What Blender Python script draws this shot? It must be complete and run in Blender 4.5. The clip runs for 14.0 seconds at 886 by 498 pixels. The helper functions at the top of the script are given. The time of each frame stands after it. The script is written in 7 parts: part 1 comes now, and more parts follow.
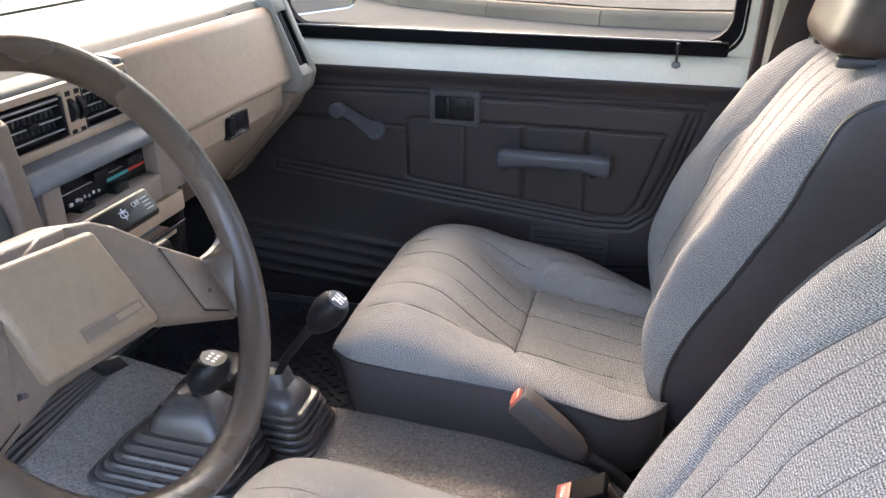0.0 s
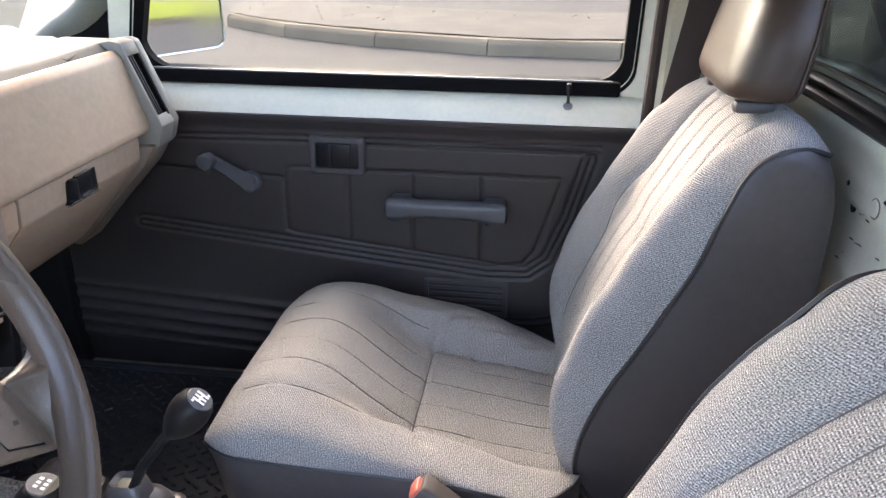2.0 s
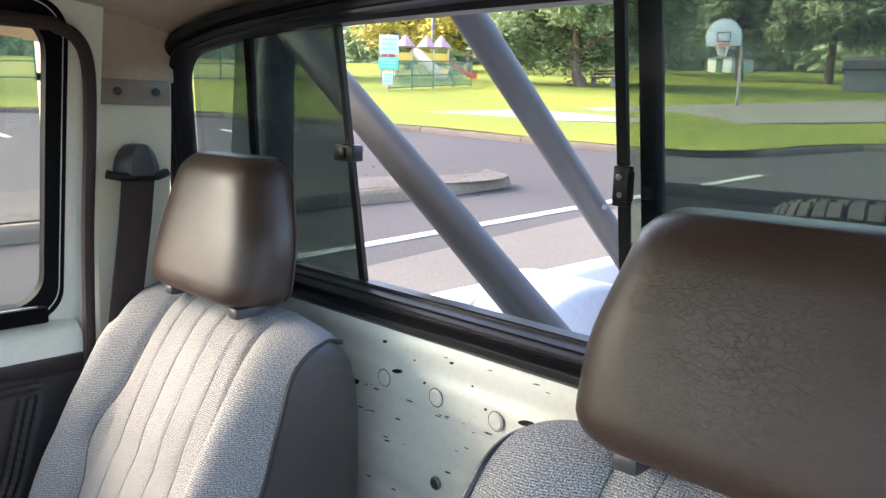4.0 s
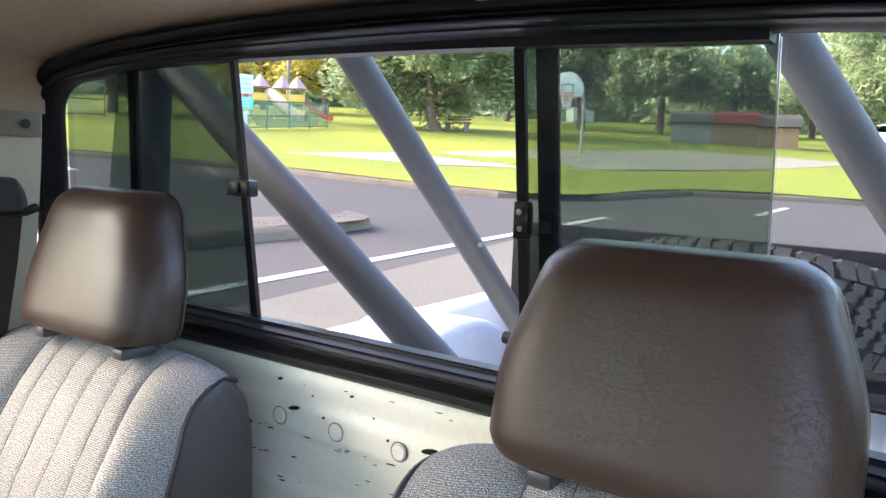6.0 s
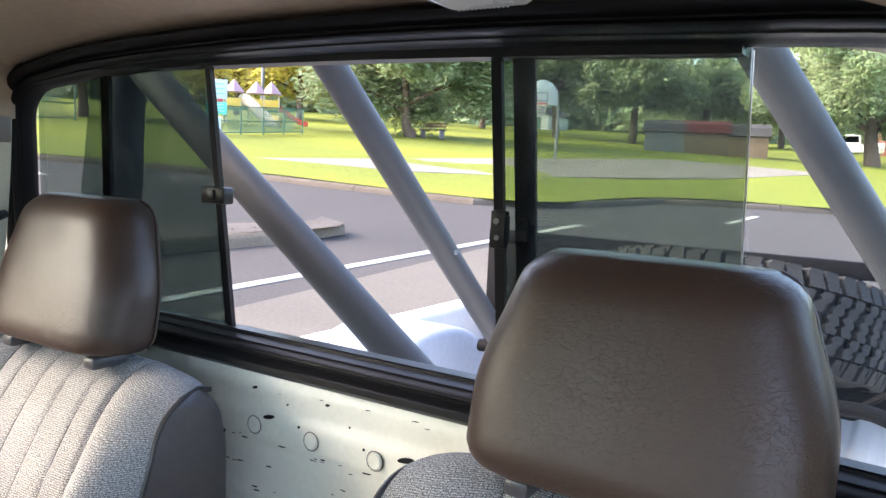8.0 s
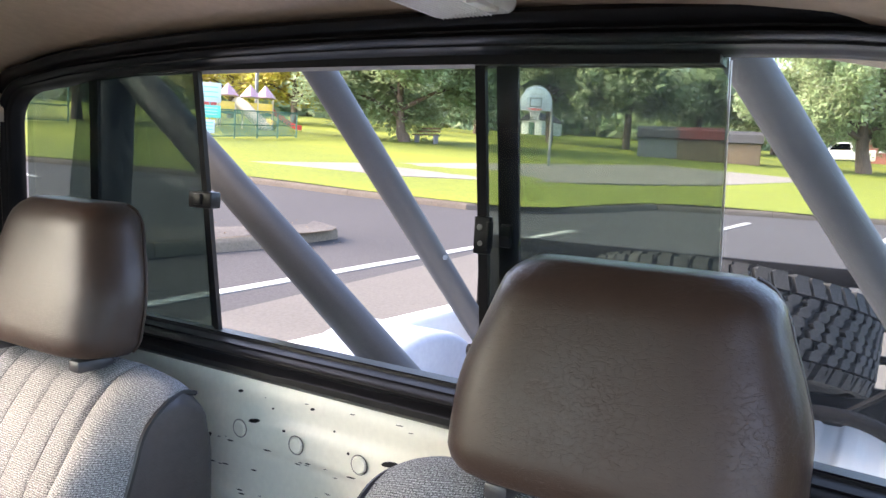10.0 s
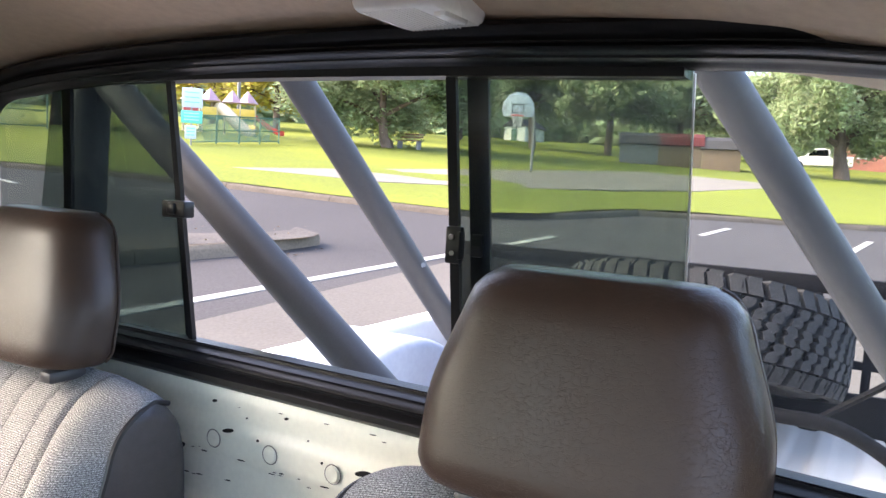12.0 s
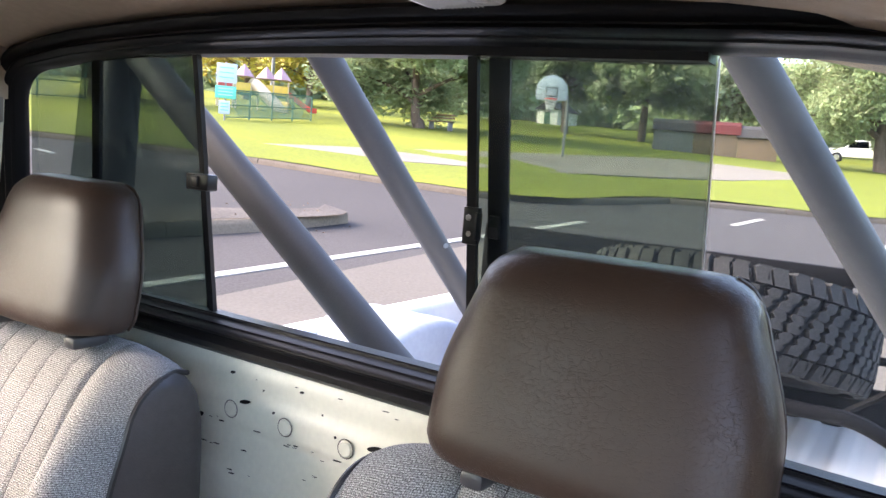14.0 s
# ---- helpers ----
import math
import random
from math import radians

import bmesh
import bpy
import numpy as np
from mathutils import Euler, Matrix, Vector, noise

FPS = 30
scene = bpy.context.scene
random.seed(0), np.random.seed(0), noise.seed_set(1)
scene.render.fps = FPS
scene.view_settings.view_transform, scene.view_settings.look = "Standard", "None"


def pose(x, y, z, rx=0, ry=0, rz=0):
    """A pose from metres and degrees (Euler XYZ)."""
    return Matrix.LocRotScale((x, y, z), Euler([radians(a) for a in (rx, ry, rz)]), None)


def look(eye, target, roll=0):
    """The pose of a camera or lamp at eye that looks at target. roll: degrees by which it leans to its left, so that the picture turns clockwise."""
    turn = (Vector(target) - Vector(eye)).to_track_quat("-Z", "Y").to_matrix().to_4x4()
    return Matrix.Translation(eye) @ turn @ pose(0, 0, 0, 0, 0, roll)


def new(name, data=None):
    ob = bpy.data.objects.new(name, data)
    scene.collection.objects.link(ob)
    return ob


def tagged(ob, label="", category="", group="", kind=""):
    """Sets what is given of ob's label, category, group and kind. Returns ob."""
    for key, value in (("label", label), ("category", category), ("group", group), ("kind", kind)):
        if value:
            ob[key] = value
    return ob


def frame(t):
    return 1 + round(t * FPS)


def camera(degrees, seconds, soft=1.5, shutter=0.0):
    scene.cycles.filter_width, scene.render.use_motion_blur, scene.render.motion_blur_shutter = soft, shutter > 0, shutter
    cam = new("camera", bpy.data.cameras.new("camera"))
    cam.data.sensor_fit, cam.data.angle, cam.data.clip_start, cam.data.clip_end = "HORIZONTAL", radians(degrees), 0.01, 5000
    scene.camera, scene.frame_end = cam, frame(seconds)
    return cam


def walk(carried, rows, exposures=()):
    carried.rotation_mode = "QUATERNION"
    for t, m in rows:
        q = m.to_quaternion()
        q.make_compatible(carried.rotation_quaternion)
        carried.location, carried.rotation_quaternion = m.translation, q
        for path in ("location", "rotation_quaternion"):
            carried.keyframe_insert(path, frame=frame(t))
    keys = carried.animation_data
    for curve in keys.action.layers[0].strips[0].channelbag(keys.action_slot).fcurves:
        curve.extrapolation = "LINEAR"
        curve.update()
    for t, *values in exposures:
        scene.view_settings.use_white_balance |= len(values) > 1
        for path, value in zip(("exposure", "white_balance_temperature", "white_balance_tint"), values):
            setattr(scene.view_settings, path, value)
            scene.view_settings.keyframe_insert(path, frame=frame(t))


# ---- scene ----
cam = camera(60.61, 14.0)
PATH = [
    (0, pose(0.3942, -0.8946, 1.5499, 64.670, 0.127, 15.322)),
    (0.5, pose(0.3903, -0.8456, 1.5507, 64.913, 0.044, 14.590)),
    (1, pose(0.3854, -0.7929, 1.5509, 65.224, 0.053, 13.967)),
    (1.5, pose(0.3883, -0.7719, 1.5466, 65.657, -0.052, 11.999)),
    (2, pose(0.3845, -0.7579, 1.5526, 66.683, -0.514, 7.365)),
    (2.5, pose(0.2873, -0.7278, 1.5598, 69.450, -1.853, -5.161)),
    (3, pose(0.1511, -0.6614, 1.5888, 73.776, -2.640, -22.925)),
    (3.5, pose(0.1734, -0.6166, 1.5960, 77.511, -1.623, -36.209)),
    (4, pose(0.1403, -0.6122, 1.6032, 79.847, -1.229, -45.108)),
    (6.5, pose(0.0864, -0.5870, 1.5953, 83.470, -2.446, -56.404)),
    (7, pose(0.0860, -0.5878, 1.5967, 83.677, -2.530, -57.060)),
    (7.5, pose(0.0874, -0.5864, 1.5961, 83.798, -2.617, -57.498)),
    (8, pose(0.0855, -0.5877, 1.5982, 83.915, -2.690, -57.734)),
    (10.5, pose(0.0852, -0.6015, 1.6000, 84.426, -3.145, -58.360)),
    (11, pose(0.0864, -0.6024, 1.6008, 84.501, -3.123, -58.726)),
    (11.5, pose(0.0916, -0.6046, 1.6045, 84.651, -3.045, -59.048)),
    (12, pose(0.0879, -0.6118, 1.6052, 84.797, -3.046, -59.452)),
    (12.5, pose(0.0859, -0.6149, 1.6077, 84.800, -3.187, -59.843)),
    (13, pose(0.0915, -0.6144, 1.6052, 84.589, -3.551, -60.101)),
    (13.5, pose(0.0893, -0.6127, 1.6066, 84.109, -4.009, -59.261)),
    (14, pose(0.0937, -0.6222, 1.6045, 83.259, -4.633, -57.143)),
]
walk(cam, PATH, [(0, 4.12, 7500, 18), (2.0, 4.20, 7450, 18), (3.0, 4.02, 7150, 15), (4.0, 3.84, 6950, 12), (14, 3.79, 7100, 17)])

# ---- world, sun, exposure ----
world = bpy.data.worlds.new("world")
scene.world = world
world.use_nodes = True
wn = world.node_tree.nodes
sky = wn.new("ShaderNodeTexSky")
sky.sky_type = "NISHITA"
sky.sun_disc = False
sky.sun_elevation = radians(38)
sky.sun_rotation = radians(330)
sky.dust_density = 3.0
sky.air_density = 0.7
sky.ozone_density = 1.0
wn["Background"].inputs["Strength"].default_value = 0.13
world.node_tree.links.new(sky.outputs["Color"], wn["Background"].inputs["Color"])
sun = new("sun", bpy.data.lights.new("sun", "SUN"))
sun.data.energy = 0.03
sun.data.angle = radians(28)
sun.data.color = (1.0, 0.96, 0.88)
sun.matrix_world = look((-20, 34, 33), (0, 0, 0))

# ---- materials ----


def material(name, color, rough=0.6, metal=0.0, vary=0.12, scale=6.0, grain=120.0, bump=0.15, depth=0.002, shade_tone=None, per_object=0.0, coat=0.0, spec=0.5, stretch=(1, 1, 1)):
    """Principled material with large and small colour variation and a two-scale bump."""
    m = bpy.data.materials.new(name)
    m.use_nodes = True
    nt = m.node_tree
    n, l = nt.nodes, nt.links
    b = n["Principled BSDF"]
    tc = n.new("ShaderNodeTexCoord")
    mp = n.new("ShaderNodeMapping")
    mp.inputs["Scale"].default_value = stretch
    l.new(tc.outputs["Object"], mp.inputs["Vector"])
    big = n.new("ShaderNodeTexNoise")
    big.inputs["Scale"].default_value = scale
    big.inputs["Detail"].default_value = 4
    l.new(mp.outputs["Vector"], big.inputs["Vector"])
    fine = n.new("ShaderNodeTexNoise")
    fine.inputs["Scale"].default_value = grain
    fine.inputs["Detail"].default_value = 3
    l.new(mp.outputs["Vector"], fine.inputs["Vector"])
    add = n.new("ShaderNodeMath")
    add.operation = "ADD"
    l.new(big.outputs["Fac"], add.inputs[0])
    l.new(fine.outputs["Fac"], add.inputs[1])
    rng = n.new("ShaderNodeMapRange")
    rng.inputs["From Min"].default_value = 0.65
    rng.inputs["From Max"].default_value = 1.35
    l.new(add.outputs[0], rng.inputs["Value"])
    mix = n.new("ShaderNodeMix")
    mix.data_type = "RGBA"
    dark = [c * (1 - vary) for c in color]
    lite = [min(1, c * (1 + vary)) for c in color]
    if shade_tone:
        dark = shade_tone
    mix.inputs["A"].default_value = (*dark, 1)
    mix.inputs["B"].default_value = (*lite, 1)
    l.new(rng.outputs["Result"], mix.inputs["Factor"])
    out = mix.outputs["Result"]
    if per_object:
        info = n.new("ShaderNodeObjectInfo")
        hsv = n.new("ShaderNodeHueSaturation")
        mr = n.new("ShaderNodeMapRange")
        mr.inputs["To Min"].default_value = 1 - per_object
        mr.inputs["To Max"].default_value = 1 + per_object
        l.new(info.outputs["Random"], mr.inputs["Value"])
        l.new(mr.outputs["Result"], hsv.inputs["Value"])
        l.new(out, hsv.inputs["Color"])
        out = hsv.outputs["Color"]
    l.new(out, b.inputs["Base Color"])
    b.inputs["Metallic"].default_value = metal
    b.inputs["Specular IOR Level"].default_value = spec
    b.inputs["Coat Weight"].default_value = coat
    rr = n.new("ShaderNodeMapRange")
    rr.inputs["From Min"].default_value = 0.3
    rr.inputs["From Max"].default_value = 0.7
    rr.inputs["To Min"].default_value = max(0.02, rough - 0.08)
    rr.inputs["To Max"].default_value = min(1, rough + 0.08)
    l.new(big.outputs["Fac"], rr.inputs["Value"])
    l.new(rr.outputs["Result"], b.inputs["Roughness"])
    if bump:
        bp = n.new("ShaderNodeBump")
        bp.inputs["Strength"].default_value = bump
        bp.inputs["Distance"].default_value = depth
        l.new(fine.outputs["Fac"], bp.inputs["Height"])
        l.new(bp.outputs["Normal"], b.inputs["Normal"])
    return m


def leather(name, color, rough, cells=260.0, strength=0.35, depth=0.0008, vary=0.1, spec=0.5):
    """Grained vinyl: a pebble bump with creases."""
    m = material(name, color, rough, vary=vary, scale=5, grain=90, bump=0, spec=spec)
    n, l = m.node_tree.nodes, m.node_tree.links
    tc = n.new("ShaderNodeTexCoord")
    vo = n.new("ShaderNodeTexVoronoi")
    vo.inputs["Scale"].default_value = cells
    no = n.new("ShaderNodeTexNoise")
    no.inputs["Scale"].default_value = cells * 0.35
    no.inputs["Detail"].default_value = 4
    l.new(tc.outputs["Object"], no.inputs["Vector"])
    l.new(tc.outputs["Object"], vo.inputs["Vector"])
    ad = n.new("ShaderNodeMath")
    ad.operation = "MULTIPLY_ADD"
    ad.inputs[1].default_value = 0.7
    l.new(vo.outputs["Distance"], ad.inputs[0])
    l.new(no.outputs["Fac"], ad.inputs[2])
    bp = n.new("ShaderNodeBump")
    bp.inputs["Strength"].default_value = strength
    bp.inputs["Distance"].default_value = depth
    l.new(ad.outputs[0], bp.inputs["Height"])
    l.new(bp.outputs["Normal"], n["Principled BSDF"].inputs["Normal"])
    return m


def tweed(name):
    """Ribbed heather-grey seat cloth."""
    m = bpy.data.materials.new(name)
    m.use_nodes = True
    n, l = m.node_tree.nodes, m.node_tree.links
    b = n["Principled BSDF"]
    b.inputs["Roughness"].default_value = 0.95
    b.inputs["Specular IOR Level"].default_value = 0.15
    tc = n.new("ShaderNodeTexCoord")
    wv = n.new("ShaderNodeTexWave")
    wv.wave_type, wv.bands_direction = "BANDS", "X"
    wv.inputs["Scale"].default_value = 138
    wv.inputs["Distortion"].default_value = 0.4
    wv.inputs["Detail"].default_value = 1.0
    wv.inputs["Detail Scale"].default_value = 3
    l.new(tc.outputs["UV"], wv.inputs["Vector"])
    wy = n.new("ShaderNodeTexWave")
    wy.wave_type, wy.bands_direction = "BANDS", "Y"
    wy.inputs["Scale"].default_value = 122
    wy.inputs["Distortion"].default_value = 0.3
    l.new(tc.outputs["UV"], wy.inputs["Vector"])
    fl = n.new("ShaderNodeTexNoise")
    fl.inputs["Scale"].default_value = 600
    fl.inputs["Detail"].default_value = 2
    l.new(tc.outputs["UV"], fl.inputs["Vector"])
    sp = n.new("ShaderNodeTexNoise")
    sp.inputs["Scale"].default_value = 7
    sp.inputs["Detail"].default_value = 5
    l.new(tc.outputs["UV"], sp.inputs["Vector"])
    cr = n.new("ShaderNodeValToRGB")
    e = cr.color_ramp.elements
    e[0].position, e[0].color = 0.36, (0.115, 0.113, 0.110, 1)
    e[1].position, e[1].color = 0.64, (0.52, 0.512, 0.498, 1)
    k = e.new(0.5)
    k.color = (0.29, 0.286, 0.277, 1)
    l.new(fl.outputs["Fac"], cr.inputs["Fac"])
    mu = n.new("ShaderNodeMath")
    mu.operation = "MULTIPLY_ADD"
    mu.inputs[1].default_value = 0.4
    l.new(wv.outputs["Fac"], mu.inputs[0])
    l.new(wy.outputs["Fac"], mu.inputs[2])
    mr = n.new("ShaderNodeMapRange")
    mr.inputs["From Max"].default_value = 1.4
    mr.inputs["To Min"].default_value = 0.54
    mr.inputs["To Max"].default_value = 1.38
    l.new(mu.outputs[0], mr.inputs["Value"])
    ms = n.new("ShaderNodeMapRange")
    ms.inputs["From Min"].default_value = 0.3
    ms.inputs["From Max"].default_value = 0.7
    ms.inputs["To Min"].default_value = 0.9
    ms.inputs["To Max"].default_value = 1.08
    l.new(sp.outputs["Fac"], ms.inputs["Value"])
    m2 = n.new("ShaderNodeMath")
    m2.operation = "MULTIPLY"
    l.new(mr.outputs["Result"], m2.inputs[0])
    l.new(ms.outputs["Result"], m2.inputs[1])
    hs = n.new("ShaderNodeHueSaturation")
    l.new(cr.outputs["Color"], hs.inputs["Color"])
    l.new(m2.outputs[0], hs.inputs["Value"])
    l.new(hs.outputs["Color"], b.inputs["Base Color"])
    bp = n.new("ShaderNodeBump")
    bp.inputs["Strength"].default_value = 0.6
    bp.inputs["Distance"].default_value = 0.0015
    ad = n.new("ShaderNodeMath")
    l.new(mu.outputs[0], ad.inputs[0])
    l.new(fl.outputs["Fac"], ad.inputs[1])
    l.new(ad.outputs[0], bp.inputs["Height"])
    l.new(bp.outputs["Normal"], b.inputs["Normal"])
    return m


def glass(name, tint, rough=0.0, dust=0.0, mirror=0.9):
    """Thin tinted pane: clear transmission, a film of dust and a mirror share by Fresnel."""
    m = bpy.data.materials.new(name)
    m.use_nodes = True
    n, l = m.node_tree.nodes, m.node_tree.links
    n.remove(n["Principled BSDF"])
    tr = n.new("ShaderNodeBsdfTransparent")
    tr.inputs["Color"].default_value = (*tint, 1)
    gl = n.new("ShaderNodeBsdfGlossy")
    gl.inputs["Roughness"].default_value = rough
    lw = n.new("ShaderNodeLayerWeight")
    pw = n.new("ShaderNodeMath")
    pw.operation = "POWER"
    pw.inputs[1].default_value = 5.0
    l.new(lw.outputs["Facing"], pw.inputs[0])
    ml = n.new("ShaderNodeMath")
    ml.operation = "MULTIPLY_ADD"
    ml.inputs[1].default_value = mirror
    ml.inputs[2].default_value = 0.018
    l.new(pw.outputs[0], ml.inputs[0])
    mx = n.new("ShaderNodeMixShader")
    l.new(ml.outputs[0], mx.inputs["Fac"])
    film = n.new("ShaderNodeBsdfTranslucent")
    film.inputs["Color"].default_value = (0.8, 0.8, 0.78, 1)
    md = n.new("ShaderNodeMixShader")
    md.inputs["Fac"].default_value = dust
    l.new(tr.outputs["BSDF"], md.inputs[1])
    l.new(film.outputs["BSDF"], md.inputs[2])
    l.new(md.outputs["Shader"], mx.inputs[1])
    l.new(gl.outputs["BSDF"], mx.inputs[2])
    l.new(mx.outputs["Shader"], n["Material Output"].inputs["Surface"])
    return m


CLOTH = tweed("seat_cloth")
VINYL = leather("seat_vinyl", (0.066, 0.060, 0.060), 0.42, 420, 0.25, spec=0.4)
BROWN = leather("headrest_vinyl", (0.042, 0.0255, 0.0180), 0.36, 620, 0.16, 0.0005, spec=0.40)


def creased(m, scale, strength, depth):
    """Adds branching creases to a vinyl: warped cell edges under the pebble bump."""
    n, l = m.node_tree.nodes, m.node_tree.links
    b = n["Principled BSDF"]
    tc = n.new("ShaderNodeTexCoord")
    mp = n.new("ShaderNodeMapping")
    mp.inputs["Scale"].default_value = (1.0, 0.55, 1.25)
    l.new(tc.outputs["Object"], mp.inputs["Vector"])
    warp = n.new("ShaderNodeTexNoise")
    warp.inputs["Scale"].default_value = scale * 0.5
    warp.inputs["Detail"].default_value = 3
    l.new(mp.outputs["Vector"], warp.inputs["Vector"])
    mx = n.new("ShaderNodeMix")
    mx.data_type = "VECTOR"
    mx.inputs["Factor"].default_value = 0.018
    l.new(mp.outputs["Vector"], mx.inputs["A"])
    l.new(warp.outputs["Color"], mx.inputs["B"])
    vo = n.new("ShaderNodeTexVoronoi")
    vo.feature = "DISTANCE_TO_EDGE"
    vo.inputs["Scale"].default_value = scale
    l.new(mx.outputs["Result"], vo.inputs["Vector"])
    mr = n.new("ShaderNodeMapRange")
    mr.inputs["From Max"].default_value = 0.05
    l.new(vo.outputs["Distance"], mr.inputs["Value"])
    patch = n.new("ShaderNodeTexNoise")
    patch.inputs["Scale"].default_value = 9
    l.new(tc.outputs["Object"], patch.inputs["Vector"])
    pr = n.new("ShaderNodeMapRange")
    pr.inputs["From Min"].default_value, pr.inputs["From Max"].default_value = 0.38, 0.62
    pr.inputs["To Min"].default_value, pr.inputs["To Max"].default_value = strength * 0.55, strength
    l.new(patch.outputs["Fac"], pr.inputs["Value"])
    bp = n.new("ShaderNodeBump")
    bp.inputs["Distance"].default_value = depth
    l.new(pr.outputs["Result"], bp.inputs["Strength"])
    l.new(mr.outputs["Result"], bp.inputs["Height"])
    old = b.inputs["Normal"].links[0].from_socket
    l.new(old, bp.inputs["Normal"])
    l.new(bp.outputs["Normal"], b.inputs["Normal"])


creased(BROWN, 190, 0.42, 0.0005)
TRIM = leather("door_vinyl", (0.037, 0.031, 0.030), 0.5, 500, 0.2, spec=0.35)
GRIP = leather("worn_grip_plastic", (0.060, 0.051, 0.046), 0.45, 700, 0.15)
BEZEL = leather("dark_grey_plastic", (0.052, 0.050, 0.051), 0.38, 700, 0.12)
PLASTIC = leather("grey_plastic", (0.066, 0.071, 0.080), 0.34, 700, 0.1)
DARK = leather("black_plastic", (0.010, 0.010, 0.011), 0.36, 700, 0.15, spec=0.25)
BOOT = leather("gaiter_rubber", (0.064, 0.058, 0.055), 0.28, 700, 0.15)
MATR = material("mat_rubber", (0.052, 0.056, 0.066), 0.42, vary=0.2, scale=12, grain=300, bump=0.2, depth=0.0006)
LEDGE = leather("blue_grey_plastic", (0.13, 0.145, 0.155), 0.4, 600, 0.2)
RUBBER = material("black_rubber", (0.009, 0.009, 0.010), 0.40, spec=0.22, vary=0.25, scale=14, grain=300, bump=0.2, depth=0.0006)
DASH = leather("dash_vinyl", (0.40, 0.295, 0.213), 0.5, 600, 0.18)
DASHTOP = leather("dash_top_vinyl", (0.110, 0.122, 0.118), 0.6, 600, 0.35, spec=0.12)
WHEEL = leather("wheel_plastic", (0.180, 0.136, 0.102), 0.36, 900, 0.75, 0.0007, vary=0.14)
HUB = leather("hub_plastic", (0.31, 0.226, 0.150), 0.36, 900, 0.7, 0.0007, vary=0.12)
SURROUND = leather("tan_grey_plastic", (0.235, 0.190, 0.155), 0.38, 700, 0.15)
BLADE = material("silver_blade_plastic", (0.36, 0.35, 0.34), 0.3, vary=0.08, bump=0)
RIMV = leather("rim_plastic", (0.088, 0.066, 0.050), 0.30, 700, 0.25)
PAINT = material("cream_paint", (0.74, 0.735, 0.625), 0.42, vary=0.06, scale=14, grain=120, bump=0.05, depth=0.0004, coat=0.12)
POSTG = material("grey_beige_paint", (0.155, 0.155, 0.130), 0.5, vary=0.08, scale=9, grain=160, bump=0.06, depth=0.0005, spec=0.3)
ENDGREY = leather("grey_end_plastic", (0.20, 0.188, 0.160), 0.42, 700, 0.15)
CREAM = material("pillar_paint", (0.66, 0.605, 0.455), 0.42, vary=0.06, scale=7, grain=160, bump=0.06, depth=0.0005)
HEADLINER = leather("headliner_vinyl", (0.43, 0.335, 0.25), 0.75, 420, 0.3)
CARPET = material("grey_carpet", (0.37, 0.335, 0.30), 1.0, vary=0.38, scale=170, grain=300, bump=1.0, depth=0.010)
THREAD = material("seam_thread", (0.09, 0.088, 0.088), 0.9, bump=0)
PIPING = leather("piping_vinyl", (0.026, 0.025, 0.026), 0.38, 600, 0.1)
CHROME = material("chrome", (0.75, 0.75, 0.76), 0.15, metal=1.0, vary=0.05, bump=0)
STEEL = material("worn_steel", (0.2, 0.19, 0.18), 0.35, metal=0.9, vary=0.2, bump=0.05)
TUBE = material("grey_tube_paint", (0.046, 0.047, 0.049), 0.5, spec=0.3, vary=0.1, scale=10, grain=400, bump=0.15, depth=0.0006)
BLACKM = material("matt_black_steel", (0.005, 0.005, 0.006), 0.65, vary=0.2, scale=9, grain=200, bump=0.1, spec=0.06)
# block rubber paler than the carcass, which puts groove shade into the colours
TREAD = material("lit_tread_rubber", (0.027, 0.027, 0.028), 0.85, spec=0.2, vary=0.35, scale=18, grain=200, bump=0.5, depth=0.002)
TYRE = material("tyre_rubber", (0.021, 0.021, 0.022), 0.85, spec=0.2, vary=0.3, scale=14, grain=200, bump=0.4, depth=0.002)
WHITE = material("white_body_paint", (0.68, 0.69, 0.69), 0.5, vary=0.06, scale=4, grain=40, bump=0.03, depth=0.0005, coat=0.05, spec=0.25)
# white bed paint darkened and blued: the arch's shade is in the colour
SHADEDWHITE = material("shaded_white_paint", (0.30, 0.335, 0.385), 0.6, vary=0.08, scale=5, grain=60, bump=0.04, depth=0.0005, spec=0.15)
BELT = material("brown_webbing", (0.040, 0.027, 0.024), 0.85, vary=0.2, scale=30, grain=700, bump=0.5, depth=0.001)
RED = material("faded_red_plastic", (0.48, 0.13, 0.09), 0.45, vary=0.15, bump=0.05)
LENS = material("frosted_lens", (0.85, 0.85, 0.84), 0.25, vary=0.04, bump=0.1)
ASPHALT = material("asphalt", (0.057, 0.0545, 0.0545), 0.9, vary=0.25, scale=0.35, grain=45, bump=0.5, depth=0.006, spec=0.08)
KERB = material("dark_kerb_concrete", (0.10, 0.085, 0.07), 0.9, vary=0.3, scale=1.5, grain=40, bump=0.4, depth=0.006, spec=0.08)
CONCRETE = material("kerb_concrete", (0.165, 0.132, 0.098), 0.9, vary=0.25, scale=1.5, grain=40, bump=0.4, depth=0.006, spec=0.08)
STRIPE = material("road_paint", (0.32, 0.32, 0.30), 0.8, vary=0.12, scale=3, grain=60, bump=0.2, depth=0.003, spec=0.08)
BARK = material("bark", (0.10, 0.075, 0.055), 0.95, vary=0.4, scale=3, grain=14, bump=0.9, depth=0.03, stretch=(1, 1, 0.25))
SIDEGLASS = glass("side_window_glass", (0.82, 0.85, 0.82))
SCREENG = glass("windscreen_glass", (0.66, 0.72, 0.70), dust=0.004, mirror=0.2)
CLEAR = glass("clear_glass", (0.93, 0.95, 0.93), dust=0.006)
